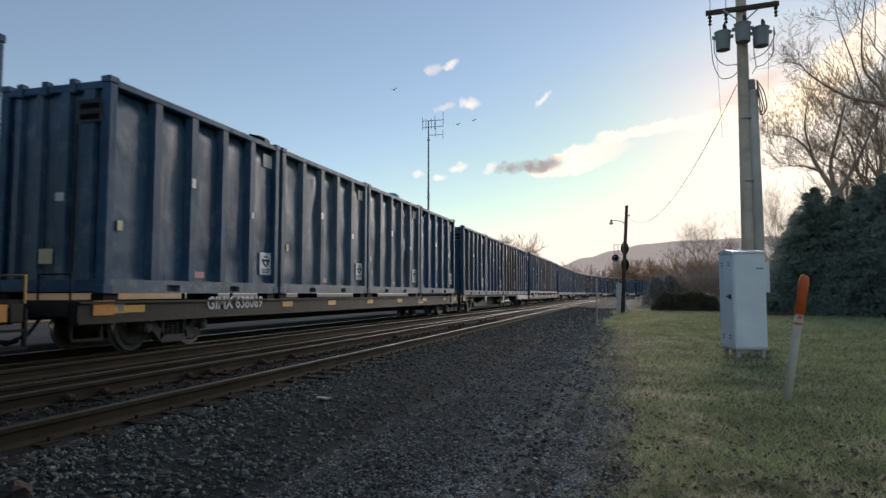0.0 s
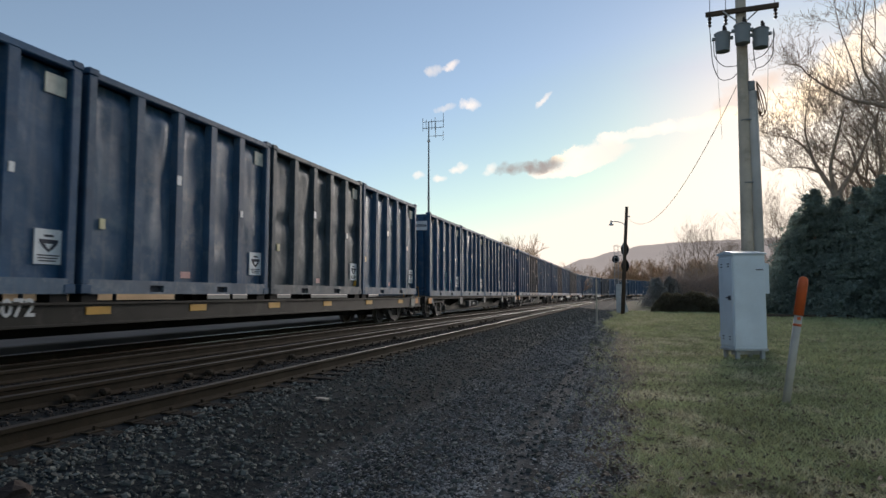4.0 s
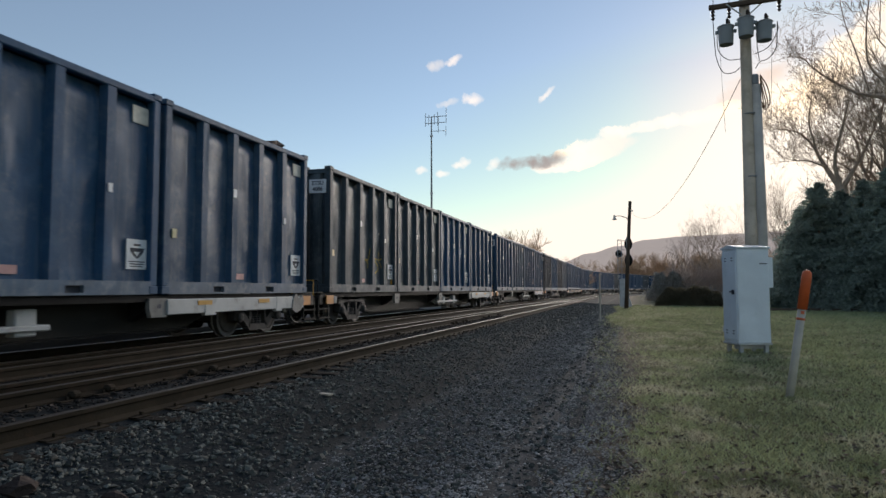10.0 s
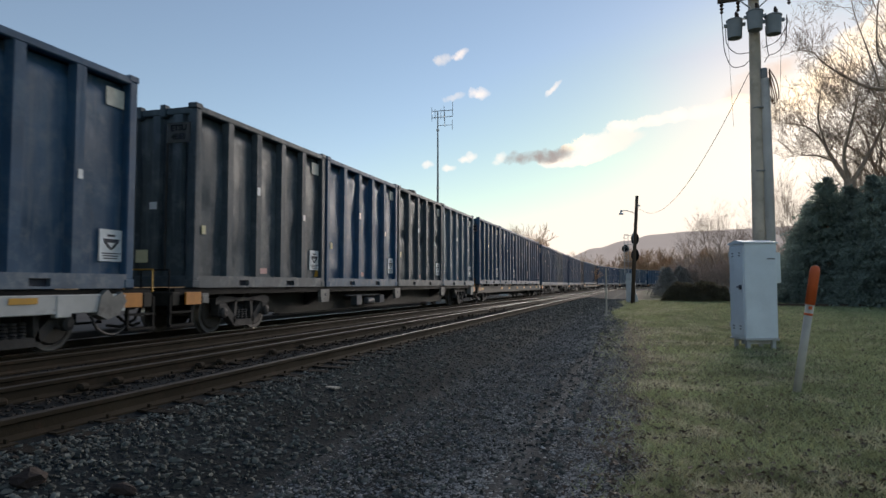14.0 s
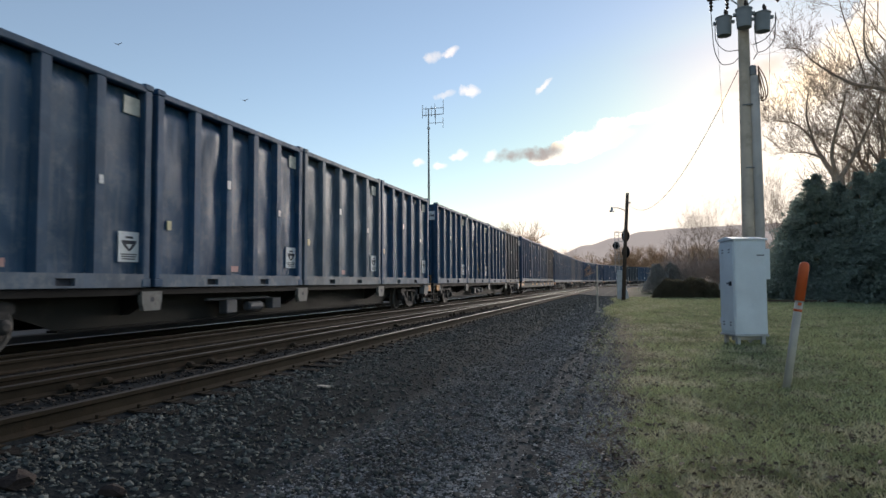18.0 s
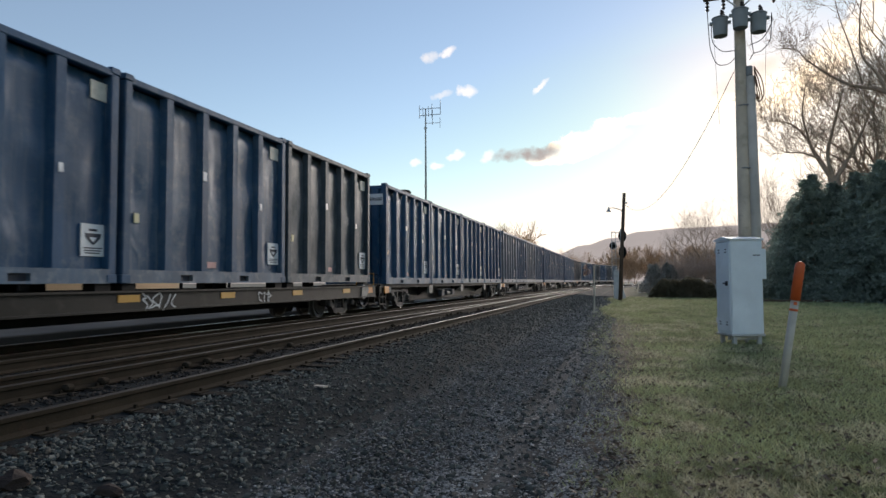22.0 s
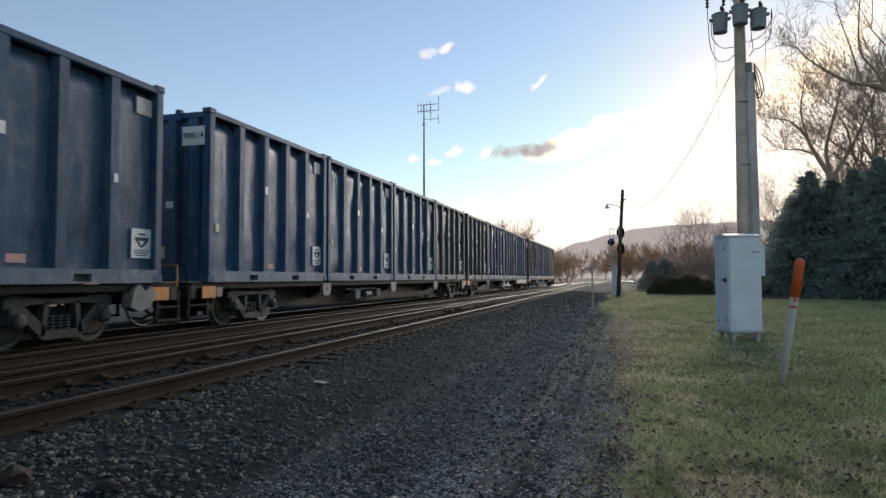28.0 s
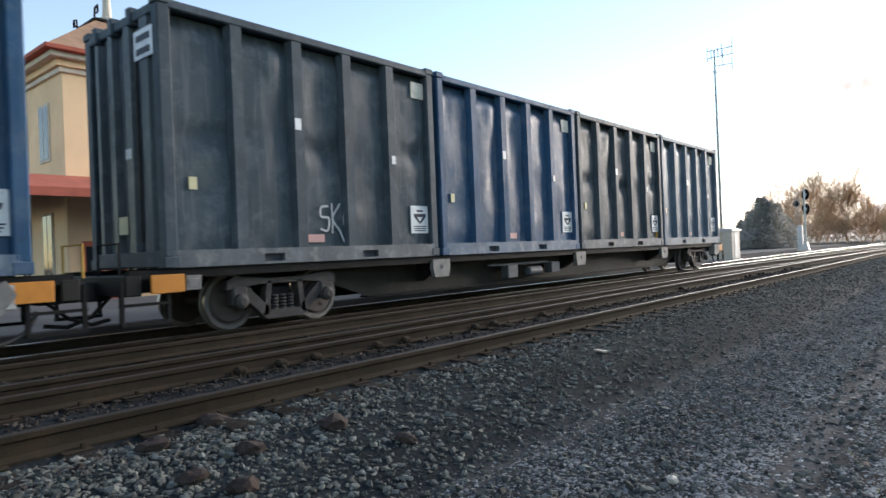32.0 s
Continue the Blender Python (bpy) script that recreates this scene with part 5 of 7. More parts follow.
def dented(wide, high, seed, depth, nx=50, nz=26, crease=None):
    """A sheet in the y-z plane: each bay between the ribs bulges on its own, with folds across it and a tuck under the top rail."""
    rng = random.Random(seed)
    bay = wide / 5
    spots, folds = [], []
    for i in range(5):
        c = (i + 0.5) * bay
        spots.append((c, high * rng.uniform(0.3, 0.6), bay * 0.42, high * 0.45, rng.uniform(-0.4, 0.5) * depth))
        for _ in range(3):
            spots.append((c + rng.uniform(-0.4, 0.4) * bay, rng.uniform(0.3, high - 0.3), rng.uniform(0.14, 0.34), rng.uniform(0.2, 0.8), rng.uniform(-0.7, 0.5) * depth))
        for _ in range(rng.choice((1, 2, 2, 3))):
            a = rng.choice((rng.uniform(-0.5, 0.5), rng.uniform(0.9, 1.3), rng.uniform(1.5, 2.1)))
            folds.append((c + rng.uniform(-0.3, 0.3) * bay, rng.uniform(0.5, high - 0.4), math.cos(a), math.sin(a), rng.uniform(0.2, 0.55), rng.uniform(-0.75, 0.6) * depth))
    flats = ((0.935 * wide, 0.85 * high), (0.06 * wide, 0.26 * high), (0.47 * wide, 0.04 * high), (0.925 * wide, 0.15 * high))
    vs, fs = [], []
    for i in range(nx + 1):
        for k in range(nz + 1):
            y, z = wide * i / nx, high * k / nz
            edge = min(1.0, min(i, nx - i) / 1.5, min(k, nz - k) / 1.5)
            d = sum(a * math.exp(-((y - py) / sy) ** 2 - ((z - pz) / sz) ** 2) for py, pz, sy, sz, a in spots)
            d += sum(a * math.exp(-(((y - py) * fz - (z - pz) * fy) / 0.10) ** 2 - (((y - py) * fy + (z - pz) * fz) / far) ** 2) for py, pz, fy, fz, far, a in folds)
            d += 0.35 * depth * noise.noise(Vector((y * 1.3 + seed, z * 1.1, seed * 3.1)))
            for fy, fz in flats:
                d *= 1 - 0.97 * math.exp(-((y - fy) / 0.4) ** 4 - ((z - fz) / 0.42) ** 4)
            if crease:
                d -= depth * 0.9 * math.exp(-((z - high * crease - 0.10 * math.sin(y * 1.7 + seed)) / 0.17) ** 2) * (0.6 + 0.5 * math.sin(y * 2.6))
            vs.append((d * edge - (0.10 if k >= nz - 1 else 0.0), y, z))
    for i in range(nx):
        for k in range(nz):
            a = i * (nz + 1) + k
            fs.append((a, a + nz + 1, a + nz + 2, a + 1))
    return vs, fs


def rib_mesh(mat, high, wide, deep):
    return bm_mesh("rib", prism(bmesh.new(), [(0, -wide / 2), (0, wide / 2), (deep, wide / 2 - 0.05), (deep, -wide / 2 + 0.05)], 0, high, "z"), mat)


def turned_rib(mat, high, wide, deep):
    return bm_mesh("rib", prism(bmesh.new(), [(-wide / 2, 0), (wide / 2, 0), (wide / 2 - 0.05, -deep), (-wide / 2 + 0.05, -deep)], 0, high, "z"), mat)


COLOUR_WORDS = {"blue": "dented dark blue", "navy": "dusty navy blue", "slate": "faded slate-grey", "charcoal": "grimy charcoal-grey"}


def build_container(tone, seed, depth, crease=None):
    paint, trim = PAINT[tone], FRAME_PAINT[tone]
    top = new("waste_container")
    tagged(top, COLOUR_WORDS[tone] + " ribbed steel waste container riding on a flat railcar", "container", "waste containers on the train")
    hw, L, H = BOX_W / 2, BOX_L, BOX_H
    lo, hi = 0.26, H - 0.16
    for side in (1, -1):
        vs, fs = dented(L - 0.3, hi - lo, seed + side, depth, crease=crease)
        vs = [(side * (hw - 0.14 + x), y + 0.15, z + lo) for x, y, z in vs]
        if side < 0:
            fs = [f[::-1] for f in fs]
        part("side_panel", mesh_of("side_panel", vs, fs, paint, smooth=True), None, top)
        # the inner skin gives the wall its thickness
        part("inner_panel", cached(("inner", tone), lambda: bm_mesh("inner_panel", boxes((-0.02, 0.02, 0.1, L - 0.1, lo, hi)), paint)), None, top).location = (side * (hw - 0.32), 0, 0)
        for i in range(1, 5):
            r = part("rib", cached(("rib", tone), lambda: rib_mesh(trim, hi - lo, 0.30, 0.15)), None, top)
            placed(r, side * (hw - 0.15), 0.12 + i * (L - 0.24) / 5 + 0.03 * math.sin(i * 5 + seed), lo, 0, 0, 0 if side > 0 else 180)
        part("top_rail", cached(("top", tone), lambda: bm_mesh("top_rail", boxes((-0.09, 0.09, 0.14, L - 0.14, hi, H - 0.02), bevel=0.02), trim)), None, top).location = (side * (hw - 0.09), 0, 0)
        rail = part("bottom_rail", cached(("bottom", tone), lambda: bottom_rail_mesh(L, lo, FOOT_PAINT[tone])), None, top)
        rail.location = (side * (hw - 0.10), 0, 0)
        for y in (0.31, 0.67) if side > 0 else ():
            # a dark block in the opening stands in for the shade inside
            part("fork_pocket", cached("pocket", lambda: bm_mesh("fork_pocket", boxes((-0.05, 0.05, -0.2, 0.2, 0.04, 0.17)), INK_AND_HOLLOW)), None, rail).location = (-side * 0.04, y * L, 0)
    for y, turn in ((0.0, 0), (L, 180)):
        end = new("end_wall", cached(("end", tone), lambda: bm_mesh("end_wall", boxes((-hw + 0.12, hw - 0.12, 0.10, 0.14, 0.2, hi)), paint)))
        end.parent = top
        placed(end, 0, y, 0, 0, 0, turn)
        for x, w in ((-0.85, 0.22), (-0.34, 0.26), (0.26, 0.30), (0.82, 0.34)) if turn == 0 else ((-0.5, 0.4), (0.5, 0.4)):
            r = part("end_rib", cached(("endrib", tone, w), lambda: turned_rib(paint, hi - 0.3, w, 0.1)), None, end)
            r.location = (x, 0.11, 0.25)
        part("header", cached(("head", tone), lambda: bm_mesh("header", boxes((-hw + 0.16, hw - 0.16, 0.0, 0.16, hi - 0.05, H - 0.06), bevel=0.015), trim)), None, end)
        part("end_rail", cached(("foot", tone), lambda: bm_mesh("end_rail", boxes((-hw + 0.16, hw - 0.16, 0.0, 0.16, 0.02, 0.26), bevel=0.015), trim)), None, end)
        for x in (-0.8, -0.2, 0.45) if turn == 0 else ():
            part("hinge", cached(("hinge", tone), lambda: bm_mesh("hinge", boxes((-0.07, 0.07, -0.05, 0.12, H - 0.26, H + 0.02), bevel=0.02), trim)), None, end).location = (x, 0, 0)
        if turn == 0:
            part("latch_rod", cached("rod", lambda: bm_mesh("latch_rod", tube(bmesh.new(), [(0.55, 0.02, 0.4), (0.55, 0.02, H - 0.5)], 0.025, 6), IRON)), None, end)
        if turn == 0:
            part("warning_sticker", cached("warn", lambda: bm_mesh("sticker", boxes((-0.16, 0.16, -0.004, 0.0, 0, 0.28)), YELLOW)), None, end, "yellow and white sticker").location = (-0.05, 0.006, 0.55)
            part("small_sticker", cached("tag", lambda: bm_mesh("sticker", boxes((-0.1, 0.1, -0.004, 0.0, 0, 0.16)), STICKER)), None, end).location = (0.22, 0.006, 1.72)
    for sx in (1, -1):
        for y in (0.0, L):
            f = 1 if y == 0 else -1
            post = part("corner_post", cached(("post", tone), lambda: bm_mesh("corner_post", boxes((-0.1, 0.1, -0.1, 0.1, 0.16, H - 0.1), bevel=0.02), trim)), None, top)
            post.location = (sx * (hw - 0.1), y + f * 0.1, 0)
            for z in (0.0, H - 0.1):
                c = part("corner_casting", cached(("casting", tone), lambda: bm_mesh("corner_casting", boxes((-0.11, 0.11, -0.12, 0.12, 0, 0.125), bevel=0.015), trim)) if z else
                         cached(("casting_low", tone), lambda: bm_mesh("corner_casting", boxes((-0.11, 0.11, -0.12, 0.12, 0, 0.17), bevel=0.015), trim)), None, post)
                c.location = (0, 0, z)
    part("roof", cached(("roof", tone, seed), lambda: roof_mesh(seed, hw, L, H, trim)), None, top)
    part("floor", cached("floor", lambda: bm_mesh("floor", boxes((-hw + 0.2, hw - 0.2, 0.2, L - 0.2, 0.1, 0.2)), BLACK)), None, top)
    # stickers on the long side that faces the yard
    for side in (1,):
        x = side * (hw - 0.005)
        for nm, mat, y, z, w, h, lift in (("pale_sticker", FADED, 0.935, 0.86, 0.42, 0.34, 0.0), ("id_sticker", STICKER, 0.30, 0.58, 0.13, 0.2, 0.012),
                                          ("id_sticker", STICKER, 0.80, 0.47, 0.1, 0.16, 0.012), ("yellow_sticker", YELLOW, 0.085, 0.30, 0.13, 0.19, 0.0), ("red_sticker", PINK, 0.475, 0.083, 0.36, 0.14, 0.0)):
            yy = y * L + 0.05 * math.sin(seed * 7 + y * 30)
            if nm == "id_sticker":
                yy = 0.12 + round(y * 5) * (L - 0.24) / 5
            s = part(nm, cached((nm, w), lambda: bm_mesh(nm, boxes((-0.012, 0.012, -w / 2, w / 2, -h / 2, h / 2)), mat)), None, top, mat.name.replace("_", " "))
            s.location = (x + side * (lift - 0.008 if nm == "id_sticker" else -0.113), yy, 0.08 + z * H)
        plate = part("placard", cached("placard", lambda: bm_mesh("placard", boxes((-0.012, 0.012, -0.27, 0.27, -0.29, 0.29)), STICKER)), None, top, "white placard with a dark shield")
        plate.location = (x - side * 0.112, 0.925 * L, 0.17 * H + 0.1)
        part("shield", cached(("shield", side), lambda: shield_mesh(side)), None, plate)
    return top


def bottom_rail_mesh(L, lo, mat):
    """One channel along the foot of the wall, pierced where the fork pockets go through."""
    a, b = 0.31 * L, 0.67 * L
    ys, zs = (0.12, a - 0.2, a + 0.2, b - 0.2, b + 0.2, L - 0.12), (0.0, 0.04, 0.17, lo)
    solid = {(i, k) for i in range(5) for k in range(3)} - {(1, 1), (3, 1)}
    vs, fs = [(x, y, z) for x in (-0.1, 0.1) for y in ys for z in zs], []

    def at(x, i, k):
        return x * 24 + i * 4 + k
    for i, k in solid:
        fs += [(at(1, i, k), at(1, i + 1, k), at(1, i + 1, k + 1), at(1, i, k + 1)), (at(0, i, k), at(0, i, k + 1), at(0, i + 1, k + 1), at(0, i + 1, k))]
        for (di, dk), (p, q) in {(-1, 0): ((i, k), (i, k + 1)), (1, 0): ((i + 1, k + 1), (i + 1, k)), (0, -1): ((i + 1, k), (i, k)), (0, 1): ((i, k + 1), (i + 1, k + 1))}.items():
            if (i + di, k + dk) not in solid:
                fs.append((at(0, *p), at(1, *p), at(1, *q), at(0, *q)))
    return mesh_of("bottom_rail", vs, fs, mat)


def shield_mesh(side):
    """A dark shield outline with a bar across it, over three lines of illegible small print."""
    x0, x1 = sorted((0.012 * side, 0.018 * side))
    bm = bmesh.new()
    for out in ([(-0.19, 0.12), (0.19, 0.12), (0.17, 0.05), (-0.17, 0.05)], [(-0.17, 0.05), (-0.09, 0.05), (0.0, -0.05), (0.0, -0.09), (-0.09, -0.03)], [(0.17, 0.05), (0.09, -0.03), (0.0, -0.09), (0.0, -0.05), (0.09, 0.05)]):
        prism(bm, out, x0, x1)
    box(bm, x0, x1, -0.09, 0.09, 0.16, 0.20)
    for k in range(3):
        box(bm, x0, x1, -0.21 + 0.02 * k, 0.21 - 0.03 * k, -0.155 - 0.045 * k, -0.135 - 0.045 * k)
    return bm_mesh("shield", bm, INK_AND_HOLLOW)


def roof_mesh(seed, hw, L, H, mat):
    rng = random.Random(seed + 50)
    vs, fs, nx, ny = [], [], 6, 14
    for i in range(nx + 1):
        for k in range(ny + 1):
            vs.append((-hw + 0.15 + (2 * hw - 0.3) * i / nx, 0.15 + (L - 0.3) * k / ny, H - 0.10 + rng.uniform(-0.03, 0.05) + (0.07 if rng.random() > 0.9 else 0)))
    for i in range(nx):
        for k in range(ny):
            a = i * (ny + 1) + k
            fs.append((a, a + ny + 1, a + ny + 2, a + 1))
    return mesh_of("roof", vs, fs, mat)


TEMPLATES = {}
for tone in ("blue", "navy", "slate", "charcoal"):
    TEMPLATES[tone] = [build_container(tone, hash_seed, dep, cr) for hash_seed, dep, cr in ((3, 0.042, None), (11, 0.058, None), (23, 0.08, 0.5 if tone == "charcoal" else None))]

# the four containers of each car, front to back
LOADS = {
    -1: "navy blue navy navy", 0: "navy slate slate blue", 1: "navy blue charcoal blue", 2: "blue navy charcoal navy", 3: "blue blue blue blue", 4: "blue charcoal blue blue", 5: "blue charcoal blue navy",
    6: "charcoal charcoal blue navy", 7: "navy slate navy navy", 8: "charcoal blue charcoal slate", 9: "navy blue navy blue", 10: "navy blue slate blue", 11: "blue blue blue charcoal",
    12: "blue blue navy charcoal", 13: "blue blue blue blue", 14: "slate navy slate navy", 15: "blue navy navy navy", 16: "blue blue navy charcoal", 17: "charcoal blue navy blue", 18: "charcoal blue charcoal slate"}
FLAT, PALE_END = (0, 2, 9, 12), (1, 5, 6, 7, 17)
NUMBERS = {3: "900006", 4: "900058", 6: "ETSU\n4086", 7: "900768", 8: "ETSU\n4313", 10: "901191", 11: "901184", 12: "901487", 13: "900600", 16: "900114", 5: "901832"}


def lay_containers():
    used = set()
    for k, words in LOADS.items():
        for i, tone in enumerate(words.split()):
            pick = (k * 3 + i * 2 + (1 if tone == "charcoal" else 0)) % 3
            if (k, i) in ((16, 3), (18, 0)):
                pick = 2
            base = TEMPLATES[tone][pick]
            if base not in used:
                used.add(base)
                ob = base
            else:
                ob = copy_thing(base, Matrix())
            ROLLING.append((ob, k, i * BOX_STEP, (FLAT_DECK if k in FLAT else DECK) + RAIL_Z))
            if i == 0:
                plate = part("number_plate", cached("numplate", lambda: bm_mesh("number_plate", boxes((-0.3, 0.3, -0.006, 0.0, -0.22, 0.22)), STICKER)), None, ob, "white number plate")
                plate.location = (0.86, -0.005, BOX_H - 0.62)
                if k in NUMBERS:
                    t = part("number_text", lettering(NUMBERS[k], 0.19, INK_AND_HOLLOW, 0.95), None, plate)
                    placed(t, 0, -0.009, 0, 90, 0, 0)
                else:
                    for z in (0.04, -0.16):
                        part("text_bar", cached("bar", lambda: bm_mesh("text_bar", boxes((-0.22, 0.22, -0.010, -0.006, 0, 0.1)), INK_AND_HOLLOW)), None, plate).location = (0, 0, z)
    for group in TEMPLATES.values():
        for ob in group:
            if ob not in used:
                for o in (*ob.children_recursive, ob):
                    bpy.data.objects.remove(o)


lay_containers()


def spray(name, strokes, mat, parent, x, y, z, size):
    """A sprayed tag: bent strokes as thin raised lines."""
    bm = bmesh.new()
    for s in strokes:
        tube(bm, eased([(0, a * size, b * size) for a, b in s]), 0.022 * size + 0.01, 5)
    ob = part(name, bm, mat, parent, mat.name.replace("_", " ") + " tag")
    ob.location = (x, y, z)
    ob.scale = (0.12, 1, 1)


def scrawl(seed, count=5):
    rng = random.Random(seed)
    out = []
    for i in range(count):
        x, s = i * 0.5, []
        for k in range(5):
            s.append((x + rng.uniform(-0.3, 0.4), 0.95 - k * 0.22 + rng.uniform(-0.25, 0.25)))
        out.append(s)
    return out


INITIALS = [[(0.35, 0.9), (0.05, 0.85), (0.05, 0.55), (0.35, 0.5), (0.3, 0.1), (0.0, 0.15)], [(0.5, 0.0), (0.52, 0.5), (0.5, 1.0)], [(0.85, 1.0), (0.52, 0.5), (0.8, 0.1), (1.0, -0.3)],
            [(1.4, 0.85), (1.1, 0.85), (1.0, 0.4), (1.15, 0.1), (1.4, 0.15), (1.4, 0.5), (1.2, 0.5)]]


def tag_up():
    lookup = {(k, off): ob for ob, k, off, _ in ROLLING}
    for k, i, y, z, size, mat, seed, n in ((1, 1, 0.9, 0.35, 0.6, CHALK, 4, 4), (1, 1, 4.9, 0.3, 0.45, CHALK, 5, 3), (6, 0, 4.1, 0.7, 0.8, GOLD_SPRAY, 6, 4), (11, 1, 3.6, 0.55, 0.75, GOLD_SPRAY, 7, 4),
                                           (17, 1, 3.0, 0.7, 0.55, CHALK, 8, 5), (18, 0, 3.35, 0.5, 0.55, CHALK, 9, 3), (3, 0, 3.6, 0.35, 0.85, TEAL_SPRAY, 10, 5)):
        ob = lookup[(k, i * BOX_STEP)]
        spray("graffiti", INITIALS if k == 18 else scrawl(seed, n), mat, ob, BOX_W / 2 - 0.10, y - 0.25 * n * size, z, size)


tag_up()


# ---- railcars ----
RIM = material("worn_wheel_rim_steel", (0.115, 0.105, 0.095), 0.55, 0.0, 0.2, 5.0, 60, 0.1)
WHEEL = material("brown_wheel_steel", (0.072, 0.060, 0.052), 0.65, 0.2, 0.3, 5.0, 60, 0.15, (0.05, 0.043, 0.038), 0.55, 0.5)


def wheel_mesh():
    bm = lathe(bmesh.new(), [(-0.07, 0.10), (-0.07, 0.30), (-0.03, 0.33), (-0.05, 0.36), (-0.05, 0.42), (0.07, 0.415), (0.09, 0.445), (0.10, 0.445), (0.10, 0.36), (0.06, 0.32), (0.06, 0.12)], 28)
    for v in bm.verts:
        v.co.y, v.co.z = v.co.y * 1.09, v.co.z * 1.09
    return bm


def wheelset_mesh():
    bm = bmesh.new()
    for s in (1, -1):
        b2 = wheel_mesh()
        for v in b2.verts:
            v.co.x = -s * v.co.x + s * 0.75
        me = bpy.data.meshes.new("tmp")
        b2.to_mesh(me)
        b2.free()
        bm.from_mesh(me)
        bpy.data.meshes.remove(me)
        # bolt heads on the hub turn with the wheel
        for k in range(3):
            a = k * math.tau / 3
            box(bm, s * 0.80 - 0.02, s * 0.80 + 0.02, math.cos(a) * 0.2 - 0.035, math.cos(a) * 0.2 + 0.035, math.sin(a) * 0.2 - 0.035, math.sin(a) * 0.2 + 0.035)
    lathe(bm, [(-1.05, 0.075), (1.05, 0.075)], 12)
    bmesh.ops.recalc_face_normals(bm, faces=bm.faces)
    me = bpy.data.meshes.new("wheelset")
    bm.to_mesh(me)
    bm.free()
    me.materials.append(WHEEL)
    me.materials.append(TREAD)
    me.materials.append(RIM)
    me.polygons.foreach_set("material_index", [2 if (0.42 < math.hypot(p.center.y, p.center.z) < 0.50 and abs(p.normal.x) > 0.5) else 1 if (0.44 < math.hypot(p.center.y, p.center.z) < 0.47 and abs(p.normal.x) < 0.5) else 0 for p in me.polygons])
    return me


def sideframe_mesh():
    bm = bmesh.new()
    # cast frame: top bar, two slanted legs and a spring seat round an open window
    for out in ([(-1.12, 0.60), (-1.10, 0.74), (-0.95, 0.80), (-0.30, 0.74), (0.30, 0.74), (0.95, 0.80), (1.10, 0.74), (1.12, 0.60), (0.95, 0.62), (0.5, 0.66), (-0.5, 0.66), (-0.95, 0.62)],
                [(-0.98, 0.62), (-0.72, 0.62), (-0.34, 0.30), (-0.34, 0.18), (-0.44, 0.16)], [(0.72, 0.62), (0.98, 0.62), (0.44, 0.16), (0.34, 0.18), (0.34, 0.30)],
                [(-0.46, 0.16), (-0.36, 0.10), (0.36, 0.10), (0.46, 0.16), (0.40, 0.24), (-0.40, 0.24)], [(-0.42, 0.22), (-0.32, 0.22), (-0.26, 0.70), (-0.36, 0.70)], [(0.32, 0.22), (0.42, 0.22), (0.36, 0.70), (0.26, 0.70)]):
        prism(bm, out, -0.09, 0.09)
    for y in (-0.89, 0.89):
        box(bm, -0.12, 0.12, y - 0.14, y + 0.14, 0.34, 0.64, bevel=0.03)
    for v in bm.verts:
        v.co.z = v.co.z * 1.07 + 0.02
    return bm_mesh("sideframe", bm, IRON)


def spring_mesh():
    coils = [(0.25, 0.05)]
    for k in range(5):
        z = 0.26 + k * 0.055
        coils += [(z, 0.058), (z + 0.012, 0.07), (z + 0.026, 0.07), (z + 0.038, 0.058), (z + 0.046, 0.05)]
    return bm_mesh("spring", lathe(bmesh.new(), coils, 10, "z"), IRON)


def add_truck(car, y):
    tr = part("truck", cached("bolster", lambda: bm_mesh("truck", boxes((-0.95, 0.95, -0.2, 0.2, 0.40, 0.66), (-0.3, 0.3, -0.3, 0.3, 0.66, 0.80), bevel=0.02), BLACK)), None, car)
    tr.location = (0, y, 0)
    for s in (1, -1):
        part("sideframe", cached("sideframe", sideframe_mesh), None, tr).location = (s * 1.0, 0, 0)
        for a in (-0.16, 0.0, 0.16) if s > 0 else ():
            part("spring", cached("springs", spring_mesh), None, tr).location = (s * 1.0, a, 0)
        for a in (-0.89, 0.89):
            part("bearing_cap", cached("cap", lambda: bm_mesh("bearing_cap", lathe(bmesh.new(), [(-0.05, 0.13), (0.05, 0.12), (0.08, 0.06)], 14), IRON)), None, tr).location = (s * 1.13, a, 0.47)
        part("brake_beam", cached("beam", lambda: bm_mesh("brake_beam", boxes((-0.7, 0.7, -0.03, 0.03, 0.3, 0.36)), BLACK)), None, tr).location = (0, s * 0.36, 0)
    for a in (-0.89, 0.89):
        w = part("wheelset", cached("wheelset", wheelset_mesh), None, tr)
        w.location = (0, a, 0.458)
    return tr


